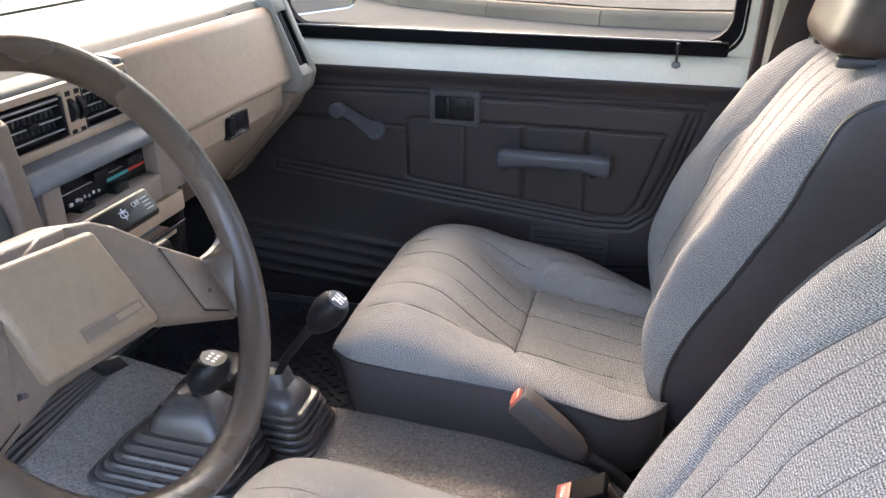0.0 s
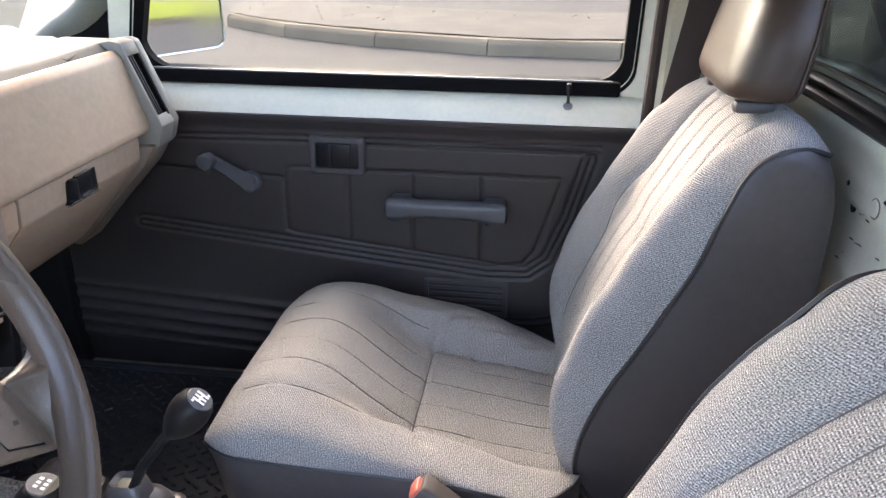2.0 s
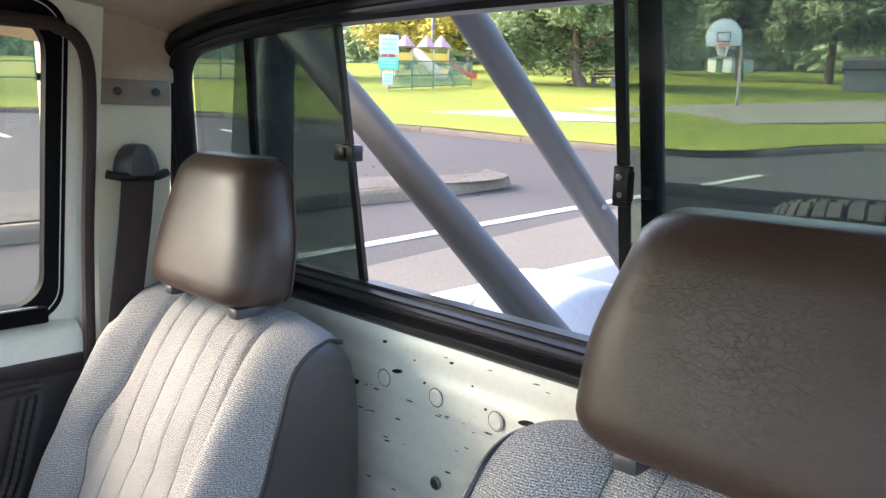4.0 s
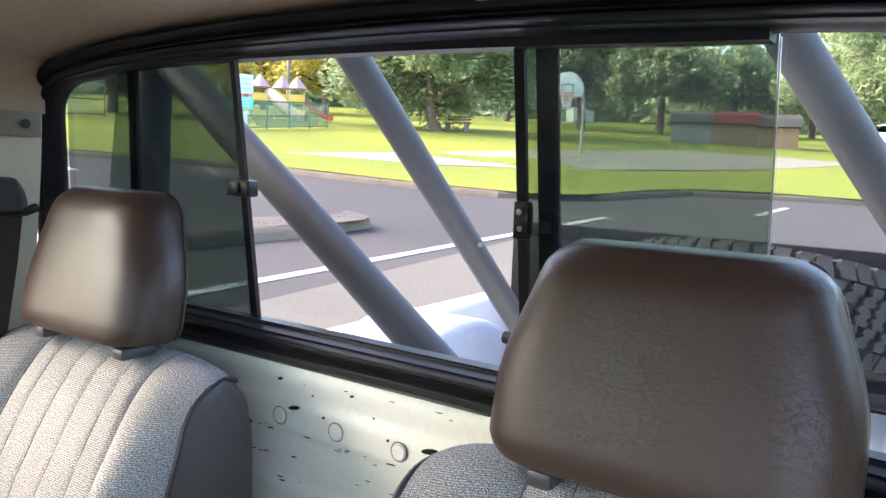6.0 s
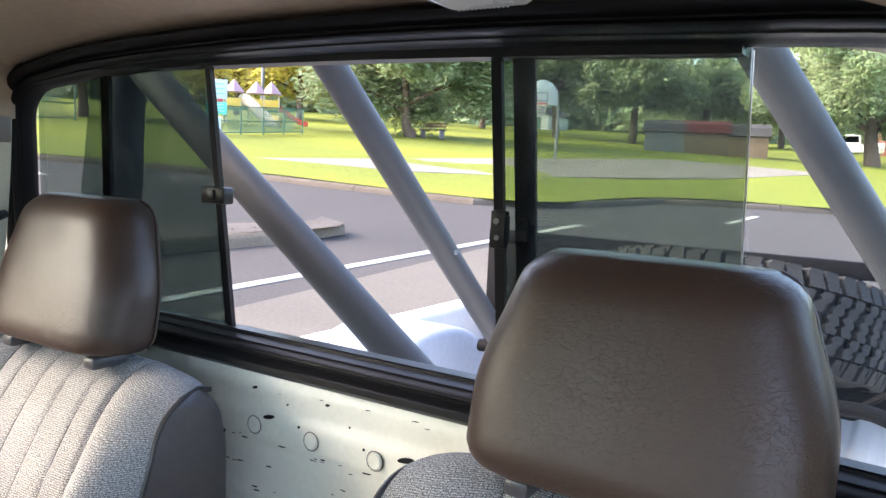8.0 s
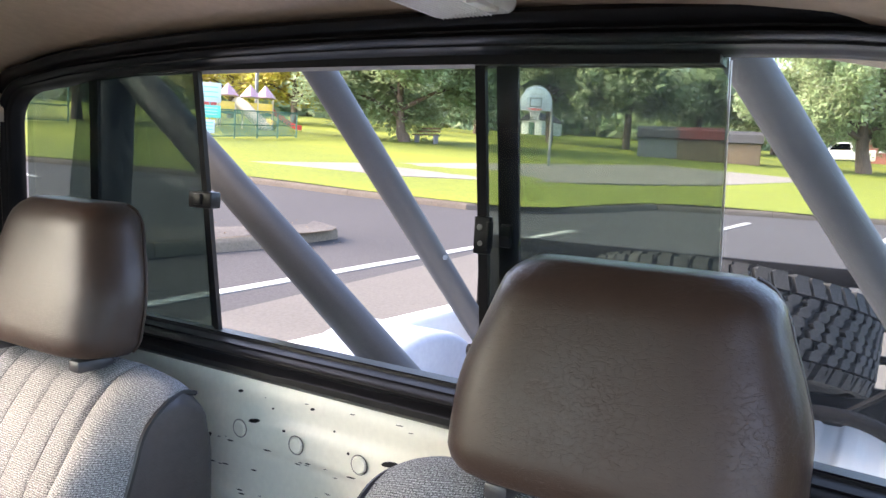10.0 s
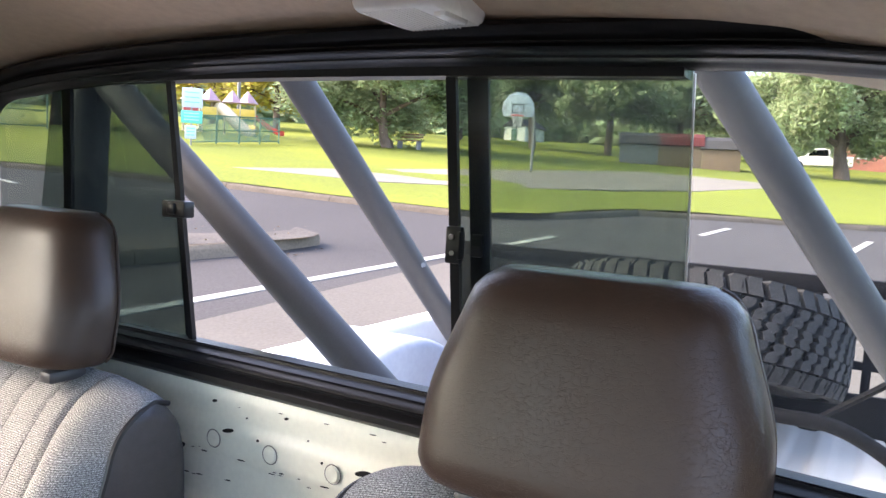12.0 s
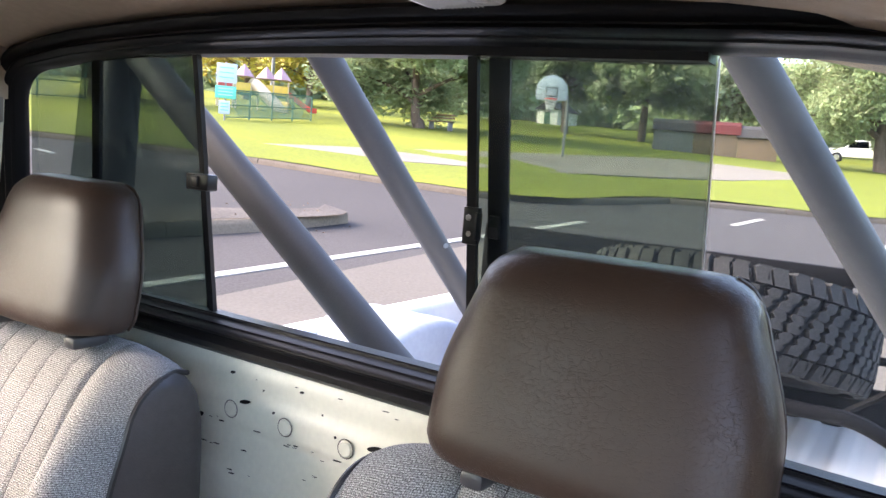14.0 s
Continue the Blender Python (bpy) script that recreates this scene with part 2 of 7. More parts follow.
TINT = glass("tinted_glass", (0.545, 0.59, 0.565), dust=0.004)
SMOKE = glass("smoked_glass", (0.56, 0.61, 0.55), dust=0.012)

# ---- geometry helpers: a geo is (verts, faces) ----


def join(*geos):
    v, f = [], []
    for g in geos:
        k = len(v)
        v += list(g[0])
        f += [tuple(i + k for i in q) for q in g[1]]
    return v, f


def moved(g, m):
    return [tuple(m @ Vector(p)) for p in g[0]], g[1]


def from_bm(bm):
    bm.verts.index_update()
    g = [tuple(v.co) for v in bm.verts], [tuple(v.index for v in f.verts) for f in bm.faces]
    bm.free()
    return g


def box(x0, x1, y0, y1, z0, z1, bevel=0.004, seg=2):
    bm = bmesh.new()
    bmesh.ops.create_cube(bm, size=1)
    for v in bm.verts:
        v.co = ((x0 + x1) / 2 + v.co.x * (x1 - x0), (y0 + y1) / 2 + v.co.y * (y1 - y0), (z0 + z1) / 2 + v.co.z * (z1 - z0))
    if bevel:
        bmesh.ops.bevel(bm, geom=bm.edges[:], offset=bevel, segments=seg, affect="EDGES", profile=0.5)
    return from_bm(bm)


def loft(rings, closed=True, caps=True):
    n = len(rings[0])
    v = [tuple(p) for r in rings for p in r]
    f = []
    for i in range(len(rings) - 1):
        for j in range(n if closed else n - 1):
            k = (j + 1) % n
            f.append((i * n + j, i * n + k, (i + 1) * n + k, (i + 1) * n + j))
    if caps and closed:
        f.append(tuple(reversed(range(n))))
        f.append(tuple((len(rings) - 1) * n + j for j in range(n)))
    return v, f


def tube(path, r, n=12, ring=False, flat=1.0):
    """A tube along points; r one radius or one per point; ring: a closed loop."""
    pts = [Vector(p) for p in path]
    m = len(pts)
    rad = r if isinstance(r, (list, tuple)) else [r] * m
    rings = []
    up = None
    for i, p in enumerate(pts):
        a = pts[i - 1] if (ring or i) else p
        b = pts[(i + 1) % m] if (ring or i < m - 1) else p
        d = (b - a).normalized()
        if up is None:
            up = Vector((0, 0, 1)) if abs(d.z) < 0.9 else Vector((1, 0, 0))
        s = d.cross(up).normalized()
        up = s.cross(d).normalized()
        rings.append([p + s * math.cos(2 * math.pi * k / n) * rad[i] + up * math.sin(2 * math.pi * k / n) * rad[i] * flat for k in range(n)])
    if ring:
        rings.append(rings[0])
    return loft(rings, True, not ring)


def curve_pts(pts, n=8):
    """A smooth path through the points."""
    p = [Vector(q) for q in pts]
    p = [2 * p[0] - p[1]] + p + [2 * p[-1] - p[-2]]
    out = []
    for i in range(1, len(p) - 2):
        for k in range(n):
            t = k / n
            out.append(0.5 * (2 * p[i] + (p[i + 1] - p[i - 1]) * t + (2 * p[i - 1] - 5 * p[i] + 4 * p[i + 1] - p[i + 2]) * t * t + (3 * p[i] - p[i - 1] - 3 * p[i + 1] + p[i + 2]) * t ** 3))
    out.append(p[-2])
    return out


def prism(poly, place, bevel=0.0):
    """A flat polygon (a, b) drawn out between two places: place(a, b, 0 or 1)."""
    n = len(poly)
    v = [tuple(place(a, b, 0)) for a, b in poly] + [tuple(place(a, b, 1)) for a, b in poly]
    f = [tuple(range(n)), tuple(reversed(range(n, 2 * n)))] + [(i, i + n, (i + 1) % n + n, (i + 1) % n) for i in range(n)]
    bm = bmesh.new()
    vs = [bm.verts.new(p) for p in v]
    for q in f:
        bm.faces.new([vs[i] for i in q])
    bmesh.ops.recalc_face_normals(bm, faces=bm.faces[:])
    if bevel:
        bmesh.ops.bevel(bm, geom=bm.edges[:], offset=bevel, segments=2, affect="EDGES", profile=0.5)
    return from_bm(bm)


def slab(us, vs, place, back):
    """A relief: place(u, v) gives the face, back(u, v) the rear; closed round the edge."""
    nu, nv = len(us), len(vs)
    v = [tuple(place(a, b)) for a in us for b in vs]
    f = [(i * nv + j, (i + 1) * nv + j, (i + 1) * nv + j + 1, i * nv + j + 1) for i in range(nu - 1) for j in range(nv - 1)]
    rim = [(i, 0) for i in range(nu)] + [(nu - 1, j) for j in range(1, nv)] + [(i, nv - 1) for i in range(nu - 2, -1, -1)] + [(0, j) for j in range(nv - 2, 0, -1)]
    k = len(v)
    v += [tuple(back(us[i], vs[j])) for i, j in rim]
    m = len(rim)
    for q in range(m):
        i, j = rim[q]
        i2, j2 = rim[(q + 1) % m]
        f.append((i * nv + j, k + q, k + (q + 1) % m, i2 * nv + j2))
    f.append(tuple(range(k, k + m)))
    return v, f


def grid_uv(rows):
    """Cloth lengths over a lofted sheet: across each row from its middle, and along the middle."""
    out, v, last = [], 0.0, None
    for row in rows:
        p = [Vector(q) for q in row]
        m = len(p) // 2
        if last is not None:
            v += (p[m] - last).length
        last = p[m]
        u = [0.0] * len(p)
        for j in range(m + 1, len(p)):
            u[j] = u[j - 1] + (p[j] - p[j - 1]).length
        for j in range(m - 1, -1, -1):
            u[j] = u[j + 1] - (p[j] - p[j + 1]).length
        out += [(a, v) for a in u]
    return out


def disc(c, axis, r, h, n=24, bevel=0.0):
    """A round plate or rod of height h along axis from c."""
    a = Vector(axis).normalized()
    s = a.orthogonal().normalized()
    u = a.cross(s)
    c = Vector(c)
    rr = [(r - bevel, 0), (r, bevel), (r, h - bevel), (r - bevel, h)] if bevel else [(r, 0), (r, h)]
    return loft([[c + a * z + (s * math.cos(2 * math.pi * k / n) + u * math.sin(2 * math.pi * k / n)) * q for k in range(n)] for q, z in rr])


def add(name, g, mat, smooth=True, angle=40, uv=None):
    me = bpy.data.meshes.new(name)
    me.from_pydata([tuple(p) for p in g[0]], [], g[1])
    bm = bmesh.new()
    bm.from_mesh(me)
    bmesh.ops.recalc_face_normals(bm, faces=bm.faces[:])
    lim = radians(angle)
    for e in bm.edges:
        e.smooth = not (len(e.link_faces) == 2 and e.calc_face_angle(0) > lim)
    for q in bm.faces:
        q.smooth = smooth
    bm.to_mesh(me)
    bm.free()
    if uv:
        lay = me.uv_layers.new(name="uv")
        co = uv
        for lp in me.loops:
            lay.data[lp.index].uv = co[lp.vertex_index]
    me.materials.append(mat)
    return new(name, me)


def root(name, loc, label, category, group="", kind=""):
    """The Empty of a thing, at its base."""
    ob = new(name)
    ob.location = loc
    ob.empty_display_size = 0.05
    return tagged(ob, label, category, group, kind)


def part(name, g, mat, parent, label="", smooth=True, angle=40, uv=None):
    ob = add(name, g, mat, smooth, angle, uv)
    ob.parent = parent
    if parent.data is None:
        ob.matrix_parent_inverse = Matrix.Translation(-Vector(parent.location))
    return tagged(ob, label)


def alone(name, g, mat, label, category, kind="", smooth=True, angle=40, group=""):
    return tagged(add(name, g, mat, smooth, angle), label, category, group, kind)


def smoothstep(a, b, x):
    t = min(1.0, max(0.0, (x - a) / (b - a)))
    return t * t * (3 - 2 * t)


def table(pts, s):
    """A smooth curve through (place, value) pairs."""
    for k in range(len(pts) - 1):
        (a, u), (b, v) = pts[k], pts[k + 1]
        if s <= b:
            t = (s - a) / (b - a)
            m0 = (v - pts[k - 1][1]) / (b - pts[k - 1][0]) if k else (v - u) / (b - a)
            m1 = (pts[k + 2][1] - u) / (pts[k + 2][0] - a) if k + 2 < len(pts) else (v - u) / (b - a)
            h = b - a
            return u * (2 * t ** 3 - 3 * t * t + 1) + m0 * h * (t ** 3 - 2 * t * t + t) + v * (3 * t * t - 2 * t ** 3) + m1 * h * (t ** 3 - t * t)
    return pts[-1][1]


def bell(x, w):
    return math.exp(-(x / w) ** 2)


def lin(a, b, n):
    return [a + (b - a) * i / (n - 1) for i in range(n)]

# ---- cab: floor, walls, ceiling ----
YD = 0.628      # inner face of the door trim
XW = 0.785      # painted rear wall
FLOOR = 0.62


def tunnel_z(x, y):
    top = 0.775 - 0.05 * smoothstep(0.15, 0.5, x) + 0.05 * smoothstep(-0.2, -0.6, x)
    k = smoothstep(0.16, 0.04, y) * smoothstep(-0.36, -0.24, y)
    return FLOOR + (top - FLOOR) * k + 0.15 * smoothstep(-0.6, -0.85, x) + 0.003 * noise.noise((x * 9, y * 9, 0))


alone("floor", slab(lin(-0.9, 0.8, 90), lin(-0.66, 0.66, 100), lambda x, y: (x, y, tunnel_z(x, y)), lambda x, y: (x, y, 0.5)), CARPET,
      "grey cut-pile carpet over the cab floor and tunnel", "carpet", "structure")
alone("wall_front", box(-0.95, -0.88, -0.75, 0.75, 0.5, 1.25, 0.01), DARK, "black firewall behind the dashboard", "wall", "structure")


def rear_z(y, z):
    """Depth of the pressed rear panel: a rolled lip below the window, a flat with plugs and shallow swages."""
    x = XW + 0.010 * smoothstep(1.300, 1.334, z)
    x -= 0.007 * smoothstep(1.282, 1.266, z)
    x += 0.006 * smoothstep(1.236, 1.226, z)
    x -= 0.005 * smoothstep(1.168, 1.158, z)
    x += 0.004 * bell(z - 1.10, 0.012)
    x += 0.02 * smoothstep(0.93, 0.91, z)
    x -= 0.05 * smoothstep(0.48, 0.62, abs(y))
    return x + 0.0012 * noise.noise((y * 6, z * 9, 2.2))


alone("wall_rear", slab(lin(-0.66, 0.66, 80), lin(0.6, 1.334, 120), lambda y, z: (rear_z(y, z), y, z), lambda y, z: (XW + 0.06, y, z)), PAINT,
      "cream painted pressed-steel rear cab wall with chips and bare holes", "wall", "structure")
wall_rear = bpy.data.objects["wall_rear"]
for y in (0.122, 0.024, -0.076, -0.30, 0.30):
    c = rear_z(y, 1.253)
    part("plug", disc((c + 0.002, y, 1.253), (-1, 0, 0), 0.0108, 0.006, 24, 0.002), PAINT, wall_rear, "round painted plug in the wall")
    part("plug_edge", tube([(c - 0.0015, y + 0.0118 * math.cos(a), 1.253 + 0.0118 * math.sin(a)) for a in lin(0, 2 * math.pi, 29)[:-1]], 0.0007, 5, ring=True), STEEL, wall_rear)
CHIPS = [(0.098, 1.268, 0.010, 3.6), (-0.119, 1.264, 0.012, 3.6), (0.21, 1.256, 0.0035, 1.0), (0.072, 1.288, 0.0016, 1.2), (-0.030, 1.281, 0.0016, 1.2), (0.13, 1.300, 0.0045, 2.2), (0.006, 1.301, 0.0035, 2.0), (-0.058, 1.262, 0.0018, 1.0), (0.187, 1.232, 0.0075, 1.1), (0.046, 1.266, 0.0022, 1.3)]
rc = random.Random(12)
for k in range(46):
    CHIPS.append((rc.uniform(-0.15, 0.20), rc.choice((1.228, 1.23, 1.196, 1.162, 1.10, 1.305)) + rc.uniform(-0.006, 0.006), rc.uniform(0.0012, 0.007), rc.uniform(5, 11)))
for y, z, r, w in CHIPS:
    c = rear_z(y, z)
    g = disc((0, 0, 0), (-1, 0, 0), r, 0.0012, 14)
    part("slot", moved(g, Matrix.Translation((c + 0.0004, y, z)) @ Matrix.Rotation(radians(-4 if w > 4.5 else -12), 4, "X") @ Matrix.Diagonal((1, 1, 1 / w, 1))), RUBBER, wall_rear, "bare dark chip or hole in the paint")
part("bolt", disc((rear_z(0.02, 1.14), 0.02, 1.14), (-1, 0, 0), 0.009, 0.006, 10, 0.002), STEEL, wall_rear, "rusty bolt head")

# headliner, crowned across and falling to the edges
alone("ceiling", slab(lin(-0.42, 0.79, 40), lin(-0.72, 0.72, 60),
      lambda x, y: (x, y, 1.795 - 0.055 * (abs(y) / 0.62) ** 3 - 0.055 * smoothstep(0.45, 0.85, x) ** 1.2 - 0.02 * smoothstep(-0.2, -0.42, x)),
      lambda x, y: (x, y, 1.86)), HEADLINER, "tan vinyl headliner with a fine grain", "headliner", "structure")


def pillar_y(z):
    return 0.628 - 0.045 * smoothstep(1.22, 1.66, z) - 0.035 * smoothstep(1.66, 1.80, z)


# quarter panel behind each door, leaning inwards
for side, nm, add_y in ((1, "wall_quarter_1", 0.0), (-1, "wall_quarter_2", 0.09)):
    alone(nm, slab(lin(0.578, 0.716, 20), lin(0.6, 1.655, 60),
          lambda x, z: (x, side * (pillar_y(z) + add_y + 0.03 * smoothstep(0.60, 0.578, x)), z),
          lambda x, z: (x, side * 0.78, z)), CREAM, "cream painted rear quarter pillar of the cab", "pillar", "structure")
    alone("trim_upper_%d" % (1 if side > 0 else 2), slab(lin(0.578, 0.718, 20), lin(1.642, 1.82, 24),
          lambda x, z: (x, side * (pillar_y(z) + add_y - 0.006 + 0.02 * smoothstep(0.60, 0.578, x)), z),
          lambda x, z: (x, side * 0.78, z)), HEADLINER, "tan vinyl upper pillar trim", "pillar trim", "structure")
    alone("weatherstrip_%d" % (1 if side > 0 else 2), tube(curve_pts([(x, side * (y + add_y), z) for x, y, z in ((0.570, 0.622, 0.7), (0.574, 0.617, 1.1), (0.577, 0.611, 1.275), (0.579, 0.598, 1.42), (0.582, 0.578, 1.55), (0.580, 0.561, 1.65), (0.566, 0.553, 1.694), (0.533, 0.544, 1.711), (0.488, 0.541, 1.715), (0.1, 0.55, 1.72), (-0.3, 0.58, 1.70))], 6), 0.010, 8), BELT, "dark brown weatherstrip round the door opening", "weatherstrip", "structure")
# lower body and roof rails that close the cab
for s, nm in ((1, "wall_side_1"), (-1, "wall_side_2")):
    alone(nm, box(-0.9, 0.56, min(s * 0.72, s * 0.76), max(s * 0.72, s * 0.76), 0.45, 1.19 if s > 0 else 0.60, 0.01), WHITE, "white outer skin of the cab side", "body panel", "structure")
    alone("roof_rail_%d" % (1 if s > 0 else 2), tube([(-0.37, s * 0.66, 1.76), (0.1, s * 0.62, 1.785), (0.62, s * 0.60, 1.79)], 0.035, 12), HEADLINER, "tan roof rail over the door", "roof rail", "structure")
    alone("a_pillar_%d" % (1 if s > 0 else 2), tube(curve_pts([(-0.72, s * 0.715, 1.245), (-0.582, s * 0.70, 1.337), (-0.475, s * 0.68, 1.412), (-0.40, s * 0.655, 1.56), (-0.36, s * 0.64, 1.76)], 5), 0.034, 14), POSTG, "grey-beige painted windscreen pillar beside the dashboard", "pillar", "structure")
alone("roof_header", tube([(-0.37, -0.66, 1.76), (-0.40, 0, 1.80), (-0.37, 0.66, 1.76)], 0.035, 12), HEADLINER, "tan header rail above the windscreen", "header rail", "structure")
screen = root("windscreen", (-0.52, 0.0, 1.55), "tinted laminated windscreen behind the dashboard", "windscreen", kind="structure")
pane = part("screen_pane", slab(lin(-0.69, 0.69, 16), lin(0, 1, 10), lambda y, u: (-0.665 + 0.285 * u - 0.06 * (1 - (y / 0.69) ** 2), y * (1 - 0.08 * u), 1.338 + 0.432 * u), lambda y, u: (-0.670 + 0.285 * u - 0.06 * (1 - (y / 0.69) ** 2), y * (1 - 0.08 * u), 1.338 + 0.432 * u)), SCREENG, screen, "grey-green tinted glass")
pane.visible_shadow = False
wiper = root("windscreen_wiper", (-0.76, 0.45, 1.33), "grey wiper arm parked at the foot of the windscreen", "wiper")
part("blade", tube([(-0.745, 0.12, 1.372), (-0.735, 0.52, 1.362), (-0.735, 0.70, 1.350)], 0.0045, 8), BEZEL, wiper, "dark wiper blade")
part("arm", tube([(-0.752, 0.10, 1.392), (-0.745, 0.50, 1.378), (-0.745, 0.62, 1.366)], 0.0038, 8), LEDGE, wiper, "grey spring arm")
part("bridge", tube([(-0.742, 0.42, 1.366), (-0.745, 0.50, 1.377), (-0.740, 0.60, 1.359)], 0.003, 6), LEDGE, wiper)
part("pivot", disc((-0.76, 0.10, 1.36), (-0.3, 0, 1), 0.012, 0.06, 14, 0.003), DARK, wiper, "black wiper pivot")

# ---- passenger door ----
door = root("door_1", (0.1, 0.66, 0.6), "passenger door with dark grey vinyl trim and cream painted window frame", "car door", "", "structure")


def seg_dist(x, z, a, b):
    dx, dz = b[0] - a[0], b[1] - a[1]
    t = max(0.0, min(1.0, ((x - a[0]) * dx + (z - a[1]) * dz) / (dx * dx + dz * dz)))
    return math.hypot(x - a[0] - t * dx, z - a[1] - t * dz)


POCKET = [(-0.085, 1.108), (0.43, 1.108), (0.436, 1.10), (0.392, 0.955), (0.37, 0.928), (0.33, 0.922), (-0.09, 0.968), (-0.108, 0.975), (-0.108, 1.095), (-0.098, 1.106), (-0.085, 1.108)]
SEAMS = [((0.02, 1.105), (0.02, 0.957)), ((0.149, 1.107), (0.149, 0.943)), ((0.282, 1.107), (0.282, 0.928))]
RIDGE = [(-0.42, 0.975), (-0.1, 0.944), (0.30, 0.905), (0.38, 0.908), (0.42, 0.94), (0.455, 1.03), (0.487, 1.15)]
GROOVES = [((-0.42, 1.163), (-0.06, 1.17)), ((0.06, 1.17), (0.5, 1.172)), ((-0.42, 1.10), (-0.115, 1.085))]


def door_y(x, z):
    d = 0.0
    for a, b in zip(POCKET, POCKET[1:]):
        d = max(d, 0.0035 * bell(seg_dist(x, z, a, b), 0.0034))
    for a, b in SEAMS:
        d = max(d, 0.004 * bell(seg_dist(x, z, a, b), 0.0035))
    for a, b in GROOVES:
        for k in (0, -0.011):
            if k and b[1] < 1.1:
                continue
            d = max(d, 0.004 * bell(seg_dist(x, z, (a[0], a[1] + k), (b[0], b[1] + k)), 0.0035))
    m = min(seg_dist(x, z, a, b) for a, b in zip(RIDGE, RIDGE[1:]))
    if m < 0.03:
        d += 0.0038 * max(bell(m, 0.0038), bell(m - 0.0125, 0.0038))
    if z < 0.83 - 0.06 * (x + 0.37) and x < 0.5:
        f = (z - (0.81 - 0.06 * (x + 0.37))) / 0.031
        d -= 0.006 * bell(f - round(f), 0.22) * (1 if -4.4 < f < 0.5 else 0)
    if z > 1.178:
        d -= 0.012 * smoothstep(1.178, 1.21, z)
    d += 0.012 * smoothstep(0.72, 0.64, z)
    return YD + d


trim = part("trim_panel", slab(lin(-0.62, 0.572, 330), lin(0.62, 1.212, 300), lambda x, z: (x, door_y(x, z), z), lambda x, z: (x, 0.685, z)), TRIM, door,
            "dark grey grained vinyl trim with stitched panels")
# painted sill and window frame
sill = [(0.705, 1.262), (0.665, 1.262), (0.648, 1.257), (0.634, 1.245), (0.626, 1.228), (0.622, 1.213), (0.66, 1.206), (0.705, 1.206)]
part("sill", loft([[(x, y, z) for y, z in sill] for x in lin(-0.62, 0.572, 24)]), PAINT, door, "cream painted steel sill below the window")


def win_y(z):
    return 0.685 - 0.115 * (z - 1.26) / 0.5


def frame_loop(inset, off):
    """The door window's outline, as points (x, y, z)."""
    x0, x1, z0, z1, r = -0.40 + inset, 0.545 - inset, 1.272 + inset, 1.742 - inset, 0.05
    pts = []
    lean = 0.12
    cs = [(x1 - r, z0 + r, -90), (x1 - r, z1 - r, 0), (x0 + lean + r, z1 - r, 90), (x0 + r, z0 + r, 180)]
    for cx, cz, a0 in cs:
        for k in range(9):
            a = radians(a0 + 90 * k / 8)
            z = cz + r * math.sin(a)
            pts.append((cx + r * math.cos(a), win_y(z) + off, z))
    return pts


def band(loop_a, loop_b, deep):
    """A frame between two outlines, with depth."""
    rings = [loop_a, loop_b, [(x, y + deep, z) for x, y, z in loop_b], [(x, y + deep, z) for x, y, z in loop_a], loop_a]
    n = len(loop_a)
    v, f = loft(rings, True, False)
    return v, f


part("window_frame", band(frame_loop(-0.055, -0.030), frame_loop(-0.004, -0.018), 0.05), PAINT, door, "cream painted window frame")
part("window_seal", band(frame_loop(-0.010, -0.022), frame_loop(0.014, -0.004), 0.022), BLACKM, door, "black rubber window seal")
part("quarter_seal", prism([(-0.60, 1.285), (-0.452, 1.285), (-0.428, 1.44), (-0.445, 1.44)], lambda a, b, t: (a, 0.668 + 0.02 * t, b), 0.003), BLACKM, door, "black corner filler ahead of the window")
part("belt_seal", box(-0.40, 0.53, 0.648, 0.710, 1.262, 1.288, 0.004), BLACKM, door, "black rubber belt seal")
part("belt_lip", box(-0.40, 0.515, 0.6495, 0.6555, 1.2875, 1.2905, 0.001), LEDGE, door, "pale grey lip on the belt seal")
pane = part("pane", band(frame_loop(0.0, 0.010), [(0.07, win_y(1.5) + 0.010, 1.5)] * 36, 0.004), SIDEGLASS, door, "clear side window glass", smooth=False)
pane.visible_shadow = False
part("lock_pin", loft([[(0.437 + r * math.cos(a), 0.635 + r * math.sin(a) + (z - 1.243) * 0.15, z) for a in lin(0, 2 * math.pi, 13)[:-1]] for r, z in
     ((0.0035, 1.240), (0.0030, 1.252), (0.0022, 1.262), (0.0036, 1.270), (0.0046, 1.278), (0.0044, 1.285), (0.002, 1.287))]), DARK, door, "black pull-up lock pin")
part("grommet", disc((0.437, 0.635, 1.2445), (0, -0.62, 0.78), 0.0085, 0.006, 16, 0.002), LEDGE, door, "grey plastic grommet")

# inside release with its bezel


def rounded(x0, x1, z0, z1, r, n=5):
    pts = []
    for cx, cz, a0 in ((x1 - r, z0 + r, -90), (x1 - r, z1 - r, 0), (x0 + r, z1 - r, 90), (x0 + r, z0 + r, 180)):
        for k in range(n):
            a = radians(a0 + 90 * k / (n - 1))
            pts.append((cx + r * math.cos(a), cz + r * math.sin(a)))
    return pts


def ring_plate(outer, inner, y0, y1, deep):
    """A raised bezel on the door with a sunk tray behind it."""
    o, i = outer, inner
    return loft([[(x, y0, z) for x, z in o], [(x, y1 + 0.003, z) for x, z in o], [(x, y1, z) for x, z in rounded_in(o, 0.003)], [(x, y1, z) for x, z in i], [(x, y0 + deep, z) for x, z in i]], True, False)


